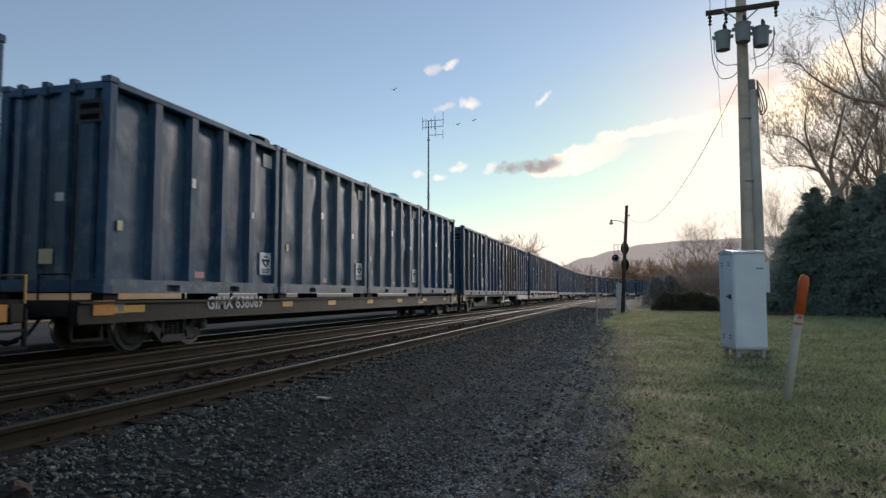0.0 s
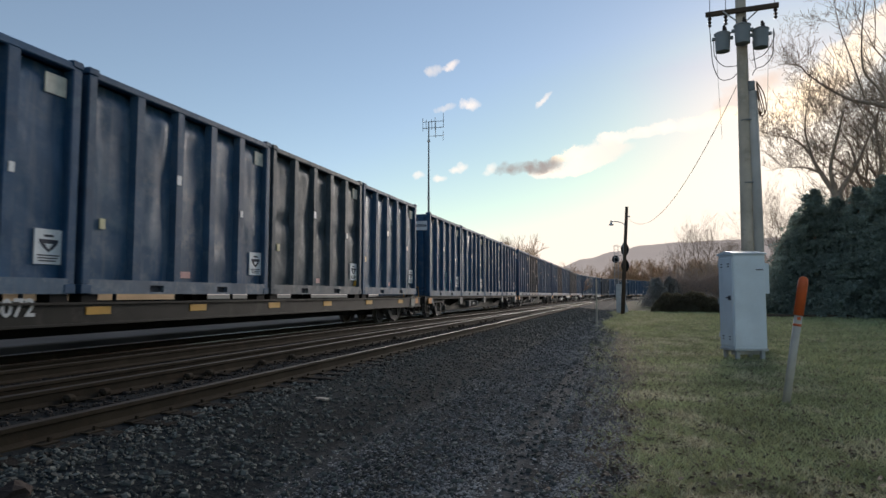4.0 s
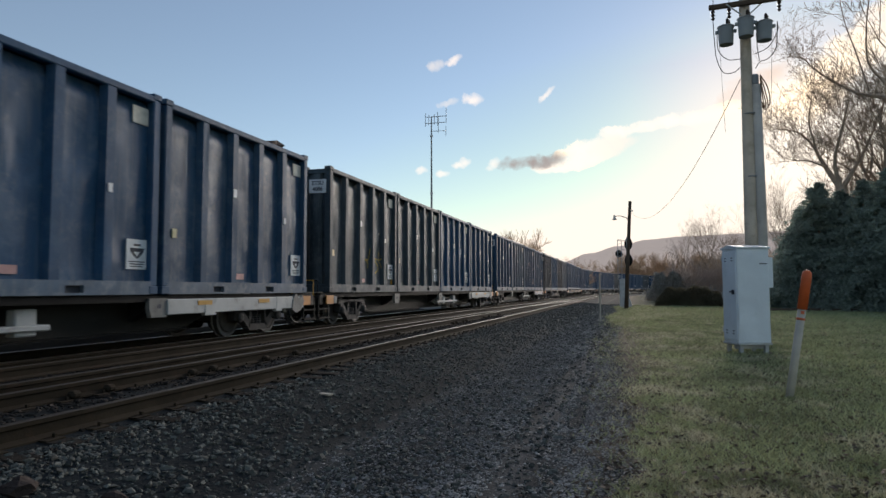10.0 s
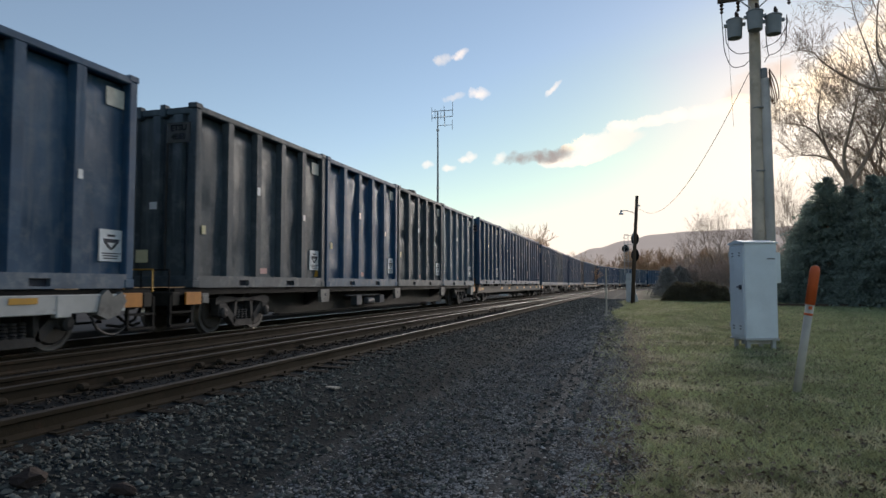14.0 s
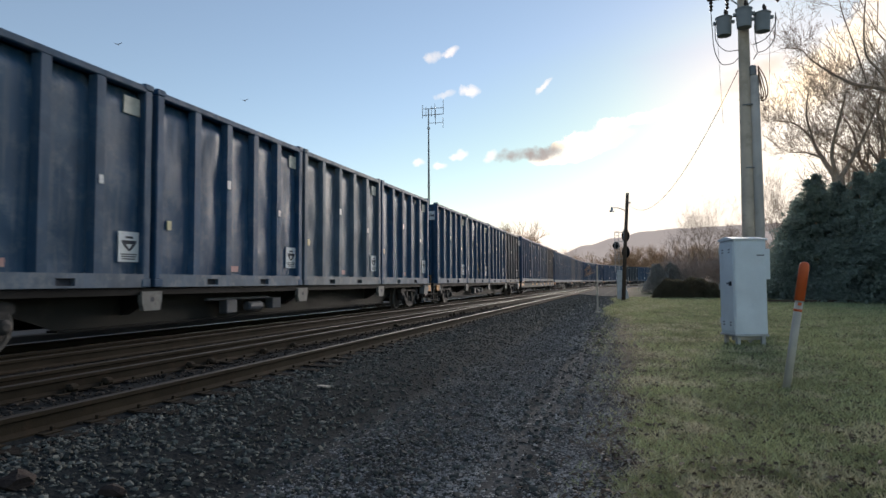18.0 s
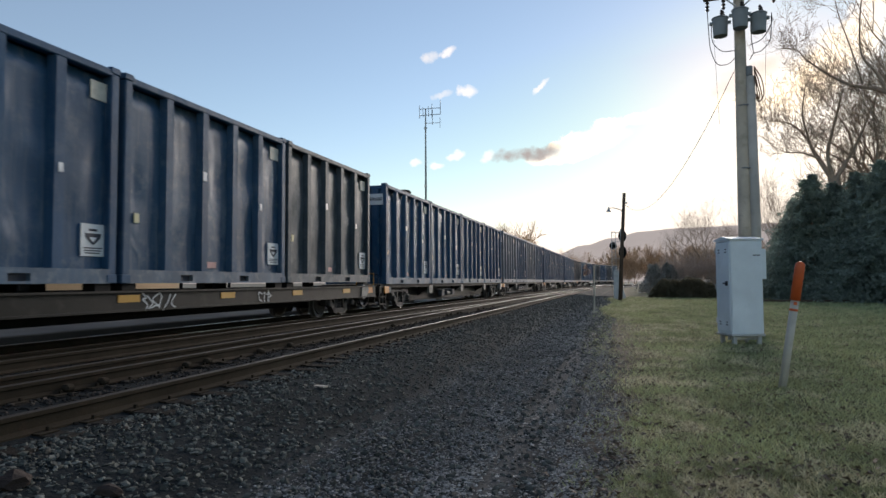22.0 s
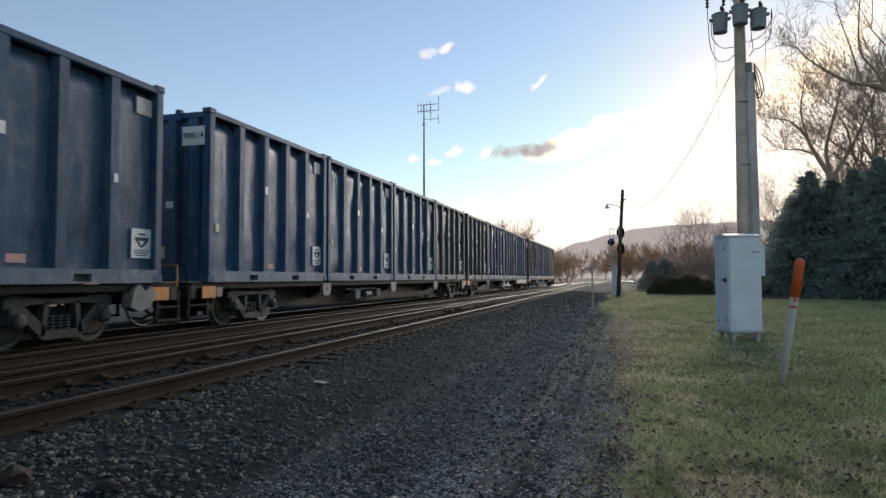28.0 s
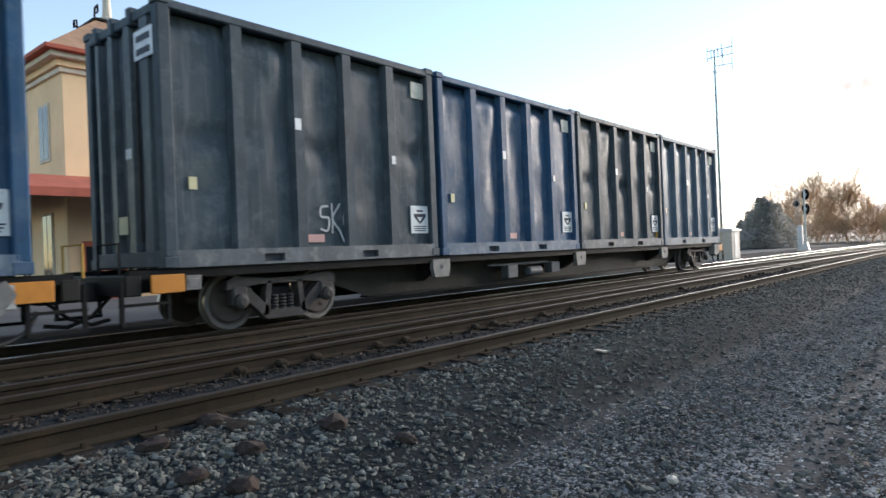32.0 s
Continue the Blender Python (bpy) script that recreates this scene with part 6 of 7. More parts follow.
def add_ends(car, y, f, pale):
    """Coupler, step, grab rail and orange plate at one end; f: +1 at the front, -1 at the back."""
    part("end_sill", cached("endsill", lambda: bm_mesh("end_sill", boxes((-1.25, 1.25, -0.12, 0.12, 0.70, 1.0), bevel=0.02), SILL)), None, car).location = (0, y - f * 0.45, 0)
    hook = part("coupler", cached("coupler", lambda: bm_mesh("coupler", boxes((-0.11, 0.11, -0.75, 0.2, 0.66, 0.86), (-0.2, 0.2, -1.02, -0.7, 0.62, 0.92), bevel=0.03), IRON)), None, car)
    placed(hook, 0, y - f * 0.3, 0, 0, 0, 0 if f > 0 else 180)
    for s in (1, -1):
        st = part("step", cached("step", lambda: bm_mesh("step", boxes((-0.03, 0.03, -0.36, -0.31, 0.18, 0.8), (-0.03, 0.03, 0.31, 0.36, 0.18, 0.8), (-0.06, 0.06, -0.36, 0.36, 0.16, 0.21), (-0.05, 0.05, -0.36, 0.36, 0.44, 0.48)), BLACK)), None, car)
        st.location = (s * 1.22, y - f * 0.28, 0.12)
        pl = part("reflector_plate", cached(("oplate", s), lambda: bm_mesh("reflector_plate", boxes((-0.02, 0.02, -0.25, 0.25, 0, 0.27), bevel=0.008), ORANGE)), None, car, "orange reflector plate")
        pl.location = (s * 1.30, y + f * 0.02, 0.72)
        if f < 0:
            continue
        wp = part("data_plate", cached("dplate", lambda: bm_mesh("data_plate", boxes((-0.015, 0.015, -0.12, 0.12, 0.02, 0.24), (-0.022, 0.022, -0.08, 0.08, 0.06, 0.19), bevel=0.006), BRACKET)), None, car, "pale riveted data plate")
        wp.location = (s * 1.29, y + f * 0.42, 0.72)
    if f < 0:
        lump = part("brake_rigging", cached("rigging", lambda: bm_mesh("brake_rigging", prism(bmesh.new(), [(-0.34, 0.62), (-0.10, 0.52), (0.16, 0.60), (0.34, 0.84), (0.22, 1.02), (0.04, 0.92), (-0.12, 1.06), (-0.26, 0.96)], 1.10, 1.34), BRACKET)), None, car, "grimy grey hand brake gear")
        lump.location = (0, y + 0.02 - 0.55, 0)
        part("brake_chain", cached("brakechain", lambda: bm_mesh("brake_chain", tube(bmesh.new(), eased([(1.25, -0.4, 0.6), (1.24, -0.2, 0.34), (1.22, 0.15, 0.24), (1.2, 0.45, 0.36), (1.15, 0.6, 0.6)]), 0.028, 6), IRON)), None, lump)
    rail = bmesh.new()
    tube(rail, [(1.2, 0, 1.0), (1.2, 0, 1.45), (0.5, 0, 1.45), (0.5, 0, 1.0)], 0.018, 6)
    part("grab_rail", rail, AMBER if f < 0 else BLACK, car).location = (0, y - f * 0.62, 0)
    hose = bmesh.new()
    tube(hose, [(0.35, 0, 0.7), (0.42, -f * 0.3, 0.42), (0.38, -f * 0.62, 0.30), (0.3, -f * 0.9, 0.34)], 0.03, 6)
    part("air_hose", hose, BLACK, car).location = (0, y - f * 0.4, 0)


CAR_L = 3 * BOX_STEP + BOX_L


def build_well_car(pale):
    car = new("container_railcar")
    tagged(car, "black deep-girder railcar carrying four waste containers" + (" with a pale end sill" if pale else ""), "railcar", "railcars of the train")
    for s in (1, -1):
        out = [(2.9, 1.0), (CAR_L - 2.9, 1.0), (CAR_L - 3.5, 0.66), (CAR_L - 4.5, 0.32), (4.5, 0.32), (3.5, 0.66)]
        g = part("girder", cached(("girder", s), lambda: bm_mesh("girder", prism(bmesh.new(), out, s * 0.62 - 0.02, s * 0.62 + 0.02), SILL)), None, car, "grimy fish-bellied girder")
        part("flange", cached("flange", lambda: bm_mesh("flange", boxes((-0.12, 0.12, 4.45, CAR_L - 4.45, 0.29, 0.33)), BLACK)), None, g).location = (s * 0.62, 0, 0)
        part("side_walkway", cached("sidewalk", lambda: bm_mesh("side_walkway", boxes((-0.06, 0.06, -0.5, CAR_L + 0.5, 0.93, 1.065)), BLACK)), None, car).location = (s * 1.18, 0, 0)
        for i in (1, 2, 3):
            b = part("bracket", cached("bracket", lambda: bm_mesh("bracket", prism(bmesh.new(), [(-0.22, 0.62), (0.22, 0.62), (0.28, 0.80), (0.28, 1.0), (-0.28, 1.0), (-0.28, 0.80)], -0.05, 0.05), BRACKET)), None, car, "pale container bracket")
            b.location = (s * 1.24, i * BOX_STEP - 0.06, 0)
            # a dark disc stands in for the shade in the hole
            part("hole", cached("hole", lambda: bm_mesh("hole", lathe(bmesh.new(), [(-0.056, 0.05), (0.056, 0.05)], 10), INK_AND_HOLLOW)), None, b).location = (0, 0, 0.84)
            arm = part("cross_bearer", cached("bearer", lambda: bm_mesh("cross_bearer", prism(bmesh.new(), [(0.6, 1.0), (1.2, 1.0), (1.2, 0.86), (0.6, 0.5)], -0.12, 0.12, "y"), BLACK)), None, car)
            placed(arm, 0, i * BOX_STEP - 0.06, 0, 0, 0, 0 if s > 0 else 180)
        if pale:
            part("pale_sill", cached("palesill", lambda: bm_mesh("pale_sill", boxes((-0.05, 0.05, 0, 5.7, 0.66, 0.98), (-0.06, 0.06, 1.2, 1.6, 0.60, 0.98), (-0.06, 0.06, 4.2, 4.5, 0.60, 0.98), bevel=0.015), WHITE_SILL)), None, car, "dusty white end sill").location = (s * 1.27, CAR_L - 5.9, 0)
            for y in (0.8, 3.2):
                part("amber_patch", cached("patch", lambda: bm_mesh("amber_patch", boxes((-0.005, 0.005, -0.25, 0.25, 0, 0.1)), AMBER)), None, car).location = (s * 1.326, CAR_L - 5.5 + y, 0.84)
    part("centre_sill", cached("csill", lambda: bm_mesh("centre_sill", boxes((-0.35, 0.35, -0.4, CAR_L + 0.4, 0.70, 1.0), bevel=0.02), BLACK)), None, car)
    part("deck", cached("deck", lambda: bm_mesh("deck", boxes((-1.1, 1.1, 0.2, CAR_L - 0.2, 0.97, 1.01)), BLACK)), None, car)
    tank = bmesh.new()
    lathe(tank, [(-0.62, 0.08), (-0.58, 0.12), (0.0, 0.12), (0.04, 0.08)], 14, "y")
    part("brake_reservoir", tank, SCUFF, car, "grey brake reservoir").location = (0.95, 15.2 if pale else 10.6, 0.56)
    if pale:
        part("brake_beam", boxes((0.86, 1.12, 12.4, 16.2, 0.50, 0.60), bevel=0.02), WHITE_SILL, car, "dusty white beam hung below the girder")
        for y in (12.7, 13.6, 15.6):
            part("hanger", boxes((0.85, 1.05, y, y + 0.4, 0.42, 0.86), bevel=0.02), WHITE_SILL, car)
    else:
        part("brake_shelf", boxes((0.9, 1.02, 8.3, 11.0, 0.74, 0.80), bevel=0.02), SCUFF, car)
        for y, z in ((9.0, 0.42), (11.1, 0.46)):
            part("brake_gear", boxes((0.82, 1.05, y, y + 0.45, z, 0.76), bevel=0.02), SCUFF, car)
    finish_car(car, pale)
    return car


def build_flat_car():
    car = new("flat_railcar")
    tagged(car, "brown-black straight-sided flat railcar carrying four waste containers", "railcar", "railcars of the train")
    for s in (1, -1):
        sill = part("side_sill", cached("flatsill", lambda: bm_mesh("side_sill", prism(bmesh.new(), [(-0.08, 0.58), (0.08, 0.58), (0.08, 0.62), (0.04, 0.62), (0.04, 0.94), (0.09, 0.94), (0.09, 0.98), (-0.09, 0.98), (-0.09, 0.94), (-0.04, 0.94), (-0.04, 0.62), (-0.08, 0.62)], -0.55, CAR_L + 0.55, "y"), SILL)), None, car, "grimy steel side sill")
        sill.location = (s * 1.26, 0, 0)
        for y in (0.55, 6.6, 9.4, 12.6, 15.8, 19.2, 22.6):
            w = 0.5 if y == 0.55 else 0.28
            part("reflector", cached(("flatref", w), lambda: bm_mesh("reflector", boxes((-0.006, 0.006, -w, w, 0, 0.14)), AMBER)), None, sill, "amber reflector").location = (s * 0.046, y, 0.76)
        for i in range(4):
            for y in (0.25, BOX_L - 0.25):
                part("pedestal", cached("pedestal", lambda: bm_mesh("pedestal", boxes((-0.14, 0.14, -0.18, 0.18, 0.90, FLAT_DECK - 0.02)), BLACK)), None, car).location = (s * 1.1, i * BOX_STEP + y, 0)
    part("centre_sill", boxes((-0.4, 0.4, 3.0, CAR_L - 3.0, 0.36, 0.9), (-0.35, 0.35, -0.4, CAR_L + 0.4, 0.66, 0.94), bevel=0.02), BLACK, car)
    part("deck", boxes((-1.2, 1.2, -0.4, CAR_L + 0.4, 0.90, 0.96)), BLACK, car)
    finish_car(car, False, 0.02)
    return car


def finish_car(car, pale, lift=-0.02):
    add_ends(car, 0.0, 1, pale)
    add_ends(car, CAR_L, -1, pale)
    for o in car.children:
        o.location.z += lift
    add_truck(car, 2.2)
    add_truck(car, CAR_L - 2.2)


CARS = {}


def lay_cars():
    first = {}
    for k in LOADS:
        kind = "flat" if k in FLAT else ("pale" if k in PALE_END else "dark")
        if kind not in first:
            first[kind] = build_flat_car() if kind == "flat" else build_well_car(kind == "pale")
            CARS[k] = first[kind]
        else:
            CARS[k] = copy_thing(first[kind], Matrix())
        ROLLING.append((CARS[k], k, 0.0, RAIL_Z))
    for k, text, y, z, size, mat in ((0, "GIMX 638069", 4.15, 0.91, 0.40, WHITE_INK), (2, "GIMX 638072", 4.15, 0.91, 0.40, WHITE_INK)):
        t = part("lettering", lettering(text, size, mat), None, CARS[k], "white stencilled lettering")
        placed(t, 1.312, y, z, 90, 0, 90)
    spray("graffiti", scrawl(21, 6), CHALK, CARS[12], 1.32, 13.0, 0.62, 0.32)
    spray("graffiti", scrawl(22, 4), CHALK, CARS[12], 1.32, 17.2, 0.62, 0.28)
    spray("graffiti", scrawl(23, 6), FADED, CARS[0], 1.32, 18.2, 0.62, 0.26)


lay_cars()


# ---- stones, grass, litter ----
STONE = material("grey_ballast_stone", (0.096, 0.099, 0.086), 0.9, 0.0, 0.35, 3.0, 40, 0.3, (0.168, 0.172, 0.152), 0.56, 0.5, spec=0.25)
GRIT = material("dark_grit", (0.21, 0.20, 0.188), 0.95, 0.0, 0.45, 0.9, 40, 0.3, (0.215, 0.20, 0.187), 0.55, 0.5, spec=0.2)
BED = material("rust_stained_ballast", (0.044, 0.038, 0.033), 0.95, 0.0, 0.35, 3.0, 40, 0.3, (0.046, 0.037, 0.031), 0.55, 0.5, spec=0.08)
BLADE = material("grass_blades", (0.39, 0.41, 0.215), 0.8, 0.0, 0.5, 0.9, 15, 0.0, (0.66, 0.58, 0.40), 0.49, 0.8, spec=0.2, thin=0.35)
LEAF = material("dead_brown_leaf", (0.085, 0.055, 0.034), 0.8, 0.0, 0.3, 3.0, 20, 0.0)


def island_tint(mat, low, high):
    """Varies a joined mesh's colour from piece to piece."""
    nt = mat.node_tree
    b = nt.nodes["Principled BSDF"]
    geo = nt.nodes.new("ShaderNodeNewGeometry")
    src = b.inputs["Base Color"].links[0].from_socket
    k = math_node(nt, "MULTIPLY_ADD", geo.outputs["Random Per Island"], high - low, low)
    sc = nt.nodes.new("ShaderNodeVectorMath")
    sc.operation = "SCALE"
    nt.links.new(src, sc.inputs[0])
    nt.links.new(k, sc.inputs["Scale"])
    nt.links.new(sc.outputs[0], b.inputs["Base Color"])



def greener_lawn():
    """The blades turn from straw to green away from the strip."""
    nt = BLADE.node_tree
    b = nt.nodes["Principled BSDF"]
    src = b.inputs["Base Color"].links[0].from_socket
    co, sep, cloud = nt.nodes.new("ShaderNodeTexCoord"), nt.nodes.new("ShaderNodeSeparateXYZ"), nt.nodes.new("ShaderNodeTexNoise")
    cloud.inputs["Scale"].default_value = 0.45
    nt.links.new(co.outputs["Object"], sep.inputs[0])
    nt.links.new(co.outputs["Object"], cloud.inputs["Vector"])
    f = math_node(nt, "MULTIPLY_ADD", math_node(nt, "ADD", sep.outputs["X"], math_node(nt, "MULTIPLY", cloud.outputs["Fac"], 3.0)), 0.4, -1.0, clamp=True)
    col = mix_node(nt, math_node(nt, "MULTIPLY", f, 0.75), src, (0.235, 0.30, 0.145))
    nt.links.new(col, b.inputs["Base Color"])


def dusty_strip():
    """Wheel tracks and trodden soil pale the fine gravel towards the turf."""
    nt = GRIT.node_tree
    b = nt.nodes["Principled BSDF"]
    col = b.inputs["Base Color"].links[0].from_socket
    co, sep, cloud = nt.nodes.new("ShaderNodeTexCoord"), nt.nodes.new("ShaderNodeSeparateXYZ"), nt.nodes.new("ShaderNodeTexNoise")
    cloud.inputs["Scale"].default_value, cloud.inputs["Detail"].default_value = 0.8, 6.0
    nt.links.new(co.outputs["Object"], sep.inputs[0])
    nt.links.new(co.outputs["Object"], cloud.inputs["Vector"])
    x = math_node(nt, "ADD", sep.outputs["X"], math_node(nt, "MULTIPLY_ADD", cloud.outputs["Fac"], 0.8, -0.4))
    soil = math_node(nt, "MULTIPLY", math_node(nt, "MULTIPLY_ADD", x, 0.9, 1.45, clamp=True), cloud.outputs["Fac"])
    col = mix_node(nt, math_node(nt, "MULTIPLY", soil, 0.9), col, (0.40, 0.355, 0.305))
    for at in (-0.93, -2.5):
        off = math_node(nt, "ABSOLUTE", math_node(nt, "SUBTRACT", x, at))
        worn = math_node(nt, "MULTIPLY", math_node(nt, "MULTIPLY_ADD", off, -4.0, 1.0, clamp=True), 0.8 if at > -1 else 0.12)
        col = mix_node(nt, worn, col, (0.37, 0.34, 0.30))
    nt.links.new(col, b.inputs["Base Color"])


greener_lawn()
dusty_strip()
island_tint(STONE, 0.45, 1.6)
island_tint(GRIT, 0.5, 1.7)
island_tint(BED, 0.5, 1.5)
island_tint(BLADE, 0.45, 1.75)
island_tint(LEAF, 0.5, 1.7)

PHI = (1 + 5 ** 0.5) / 2
OCT_V = np.array([(1, 0, 0), (0, 1, 0), (-1, 0, 0), (0, -1, 0), (0.1, 0.1, 1), (0, 0, -1)])
OCT_F = np.array([(0, 1, 4), (1, 2, 4), (2, 3, 4), (3, 0, 4), (1, 0, 5), (2, 1, 5), (3, 2, 5), (0, 3, 5)])
ICO_V = np.array([(-1, PHI, 0), (1, PHI, 0), (-1, -PHI, 0), (1, -PHI, 0), (0, -1, PHI), (0, 1, PHI), (0, -1, -PHI), (0, 1, -PHI), (PHI, 0, -1), (PHI, 0, 1), (-PHI, 0, -1), (-PHI, 0, 1)]) / 1.9
ICO_F = np.array([(0, 11, 5), (0, 5, 1), (0, 1, 7), (0, 7, 10), (0, 10, 11), (1, 5, 9), (5, 11, 4), (11, 10, 2), (10, 7, 6), (7, 1, 8), (3, 9, 4), (3, 4, 2), (3, 2, 6), (3, 6, 8), (3, 8, 9), (4, 9, 5), (2, 4, 11), (6, 2, 10), (8, 6, 7), (9, 8, 1)])


def raw_mesh(name, v, f, mat):
    """A mesh from arrays of corners and of faces with one number of sides."""
    me = bpy.data.meshes.new(name)
    me.vertices.add(len(v))
    me.vertices.foreach_set("co", v.astype(np.float32).ravel())
    n = f.shape[1]
    me.loops.add(f.size)
    me.loops.foreach_set("vertex_index", f.astype(np.int32).ravel())
    me.polygons.add(len(f))
    me.polygons.foreach_set("loop_start", np.arange(0, f.size, n, dtype=np.int32))
    me.materials.append(mat)
    me.update(calc_edges=True)
    me.shade_flat()
    return me


def scatter_stones(name, n, spot, size, label, seed, mat=None, flat=0.7, shape=(ICO_V, ICO_F)):
    g = np.random.default_rng(seed)
    pts = np.array([spot(g) for _ in range(n)])
    s = (size[0] + (size[1] - size[0]) * g.random(n) ** 2.2) * (1 + np.maximum(pts[:, 1] - 12, 0) / 30)
    corners, sides = shape
    v = corners[None] * (1 + g.uniform(-0.5, 0.4, (n, len(corners), 1)))
    v = v * (s[:, None, None] * g.uniform(0.5, 1.35, (n, 1, 3)))
    a = g.uniform(0, math.tau, n)
    c, d = np.cos(a)[:, None], np.sin(a)[:, None]
    x, y = v[:, :, 0] * c - v[:, :, 1] * d, v[:, :, 0] * d + v[:, :, 1] * c
    v = np.stack([x, y, v[:, :, 2] * flat], -1) + pts[:, None, :]
    f = sides[None] + (np.arange(n) * len(corners))[:, None, None]
    ob = part(name, raw_mesh(name, v.reshape(-1, 3), f.reshape(-1, 3), mat or STONE), None)
    tagged(ob, label, "gravel", kind="stuff")


def shoulder_spot(g):
    """Thick on the ballast shoulder, thinning over the strip; closer ones denser."""
    y = 1.0 + 62 * g.random() ** 2.3 if g.random() > 0.09 else g.uniform(-7, 1.2)
    x = -4.72 + 4.2 * g.random() ** 1.6
    return (x, y, ground_height(x, y) + 0.004)


def strip_spot(g):
    y = 2.0 + 60 * g.random() ** 2.2 if g.random() > 0.09 else g.uniform(-7, 2.2)
    x = -2.5 + (turf_edge(y) + 2.6) * g.random() ** 0.8 + g.normal(0, 0.1)
    if abs(x + 0.93 - 0.08 * math.sin(y * 0.5)) < 0.16 and g.random() < 0.8:
        x += 0.4 * g.choice((-1, 1))
    return (x, y, ground_height(x, y))


def bed_spot(g):
    y = -1.0 + 32 * g.random() ** 1.3
    x = -8.6 + 4.3 * g.random()
    return (x, y, ground_height(x, y) + 0.004)


scatter_stones("ballast_stones", 46000, shoulder_spot, (0.010, 0.036), "loose dark grey crushed ballast beside the track", 1)
scatter_stones("gravel", 125000, strip_spot, (0.009, 0.021), "fine dark gravel trodden into the strip", 2, GRIT, 0.5, (OCT_V, OCT_F))
scatter_stones("track_ballast", 15000, bed_spot, (0.014, 0.04), "rust-stained ballast between the rails", 3, BED)


def grass_blades(n, seed):
    g = np.random.default_rng(seed)
    y = np.where(g.random(n) > 0.07, 3.5 + 52 * g.random(n) ** 2.1, g.uniform(-7, 3.8, n))
    x = np.empty(n)
    edge = np.array([turf_edge(v) for v in y])
    x = edge - 0.16 + (2.3 + 0.62 * np.abs(y)) * g.random(n) ** 1.2 + g.normal(0, 0.17, n)
    # a worn bare patch where the turf meets the strip
    bare = (x - edge < 1.5 * np.exp(-((y - 18) / 8) ** 2) * g.uniform(0.4, 1.2, n)) & (g.random(n) < 0.88)
    x, y = x[~bare], y[~bare]
    n = len(x)
    z = np.array([ground_height(a, b) for a, b in zip(x, y)])
    far = np.maximum(y, 0.0)
    h = g.uniform(0.02, 0.055, n) * (1 + far / 25)
    w = g.uniform(0.0018, 0.0036, n) * (1 + far / 6)
    a, t = g.uniform(0, math.tau, n), g.uniform(-1.7, 1.7, (2, n))
    dx, dy = np.cos(a) * w, np.sin(a) * w
    v = np.stack([np.stack([x - dx, y - dy, z - 0.01], -1), np.stack([x + dx, y + dy, z - 0.01], -1), np.stack([x + t[0] * h, y + t[1] * h, z + h], -1)], 1)
    f = np.arange(3 * n).reshape(-1, 3)
    tagged(part("grass", raw_mesh("grass", v.reshape(-1, 3), f, BLADE), None), "short patchy green and straw-coloured winter grass", "grass", kind="stuff")


grass_blades(310000, 4)


def leaf_litter(n, seed):
    g = np.random.default_rng(seed)
    y = 4 + 26 * g.random(n) ** 1.7
    x = np.array([turf_edge(v) for v in y]) - 0.25 + (2.5 + 0.6 * y) * g.random(n) ** 1.25
    heap = g.integers(0, n // 12, n)
    k = g.random(n) < 0.55
    x, y = np.where(k, x[heap] + g.normal(0, 0.16, n), x), np.where(k, y[heap] + g.normal(0, 0.2, n), y)
    z = np.array([ground_height(a, b) for a, b in zip(x, y)]) + 0.034
    s = g.uniform(0.012, 0.035, n)
    a = g.uniform(0, math.tau, n)
    c, d = np.cos(a) * s, np.sin(a) * s
    t = g.uniform(-0.6, 0.6, (4, n)) * s
    v = np.stack([np.stack([x - c, y - d, z + t[0]], -1), np.stack([x + d * 0.7, y - c * 0.7, z + t[1]], -1), np.stack([x + c, y + d, z + t[2]], -1), np.stack([x - d * 0.7, y + c * 0.7, z + t[3]], -1)], 1)
    tagged(part("leaf_litter", raw_mesh("leaf_litter", v.reshape(-1, 3), np.arange(4 * n).reshape(-1, 4), LEAF), None), "scattered dead brown leaves on the grass", "leaves", kind="stuff")


leaf_litter(6500, 6)


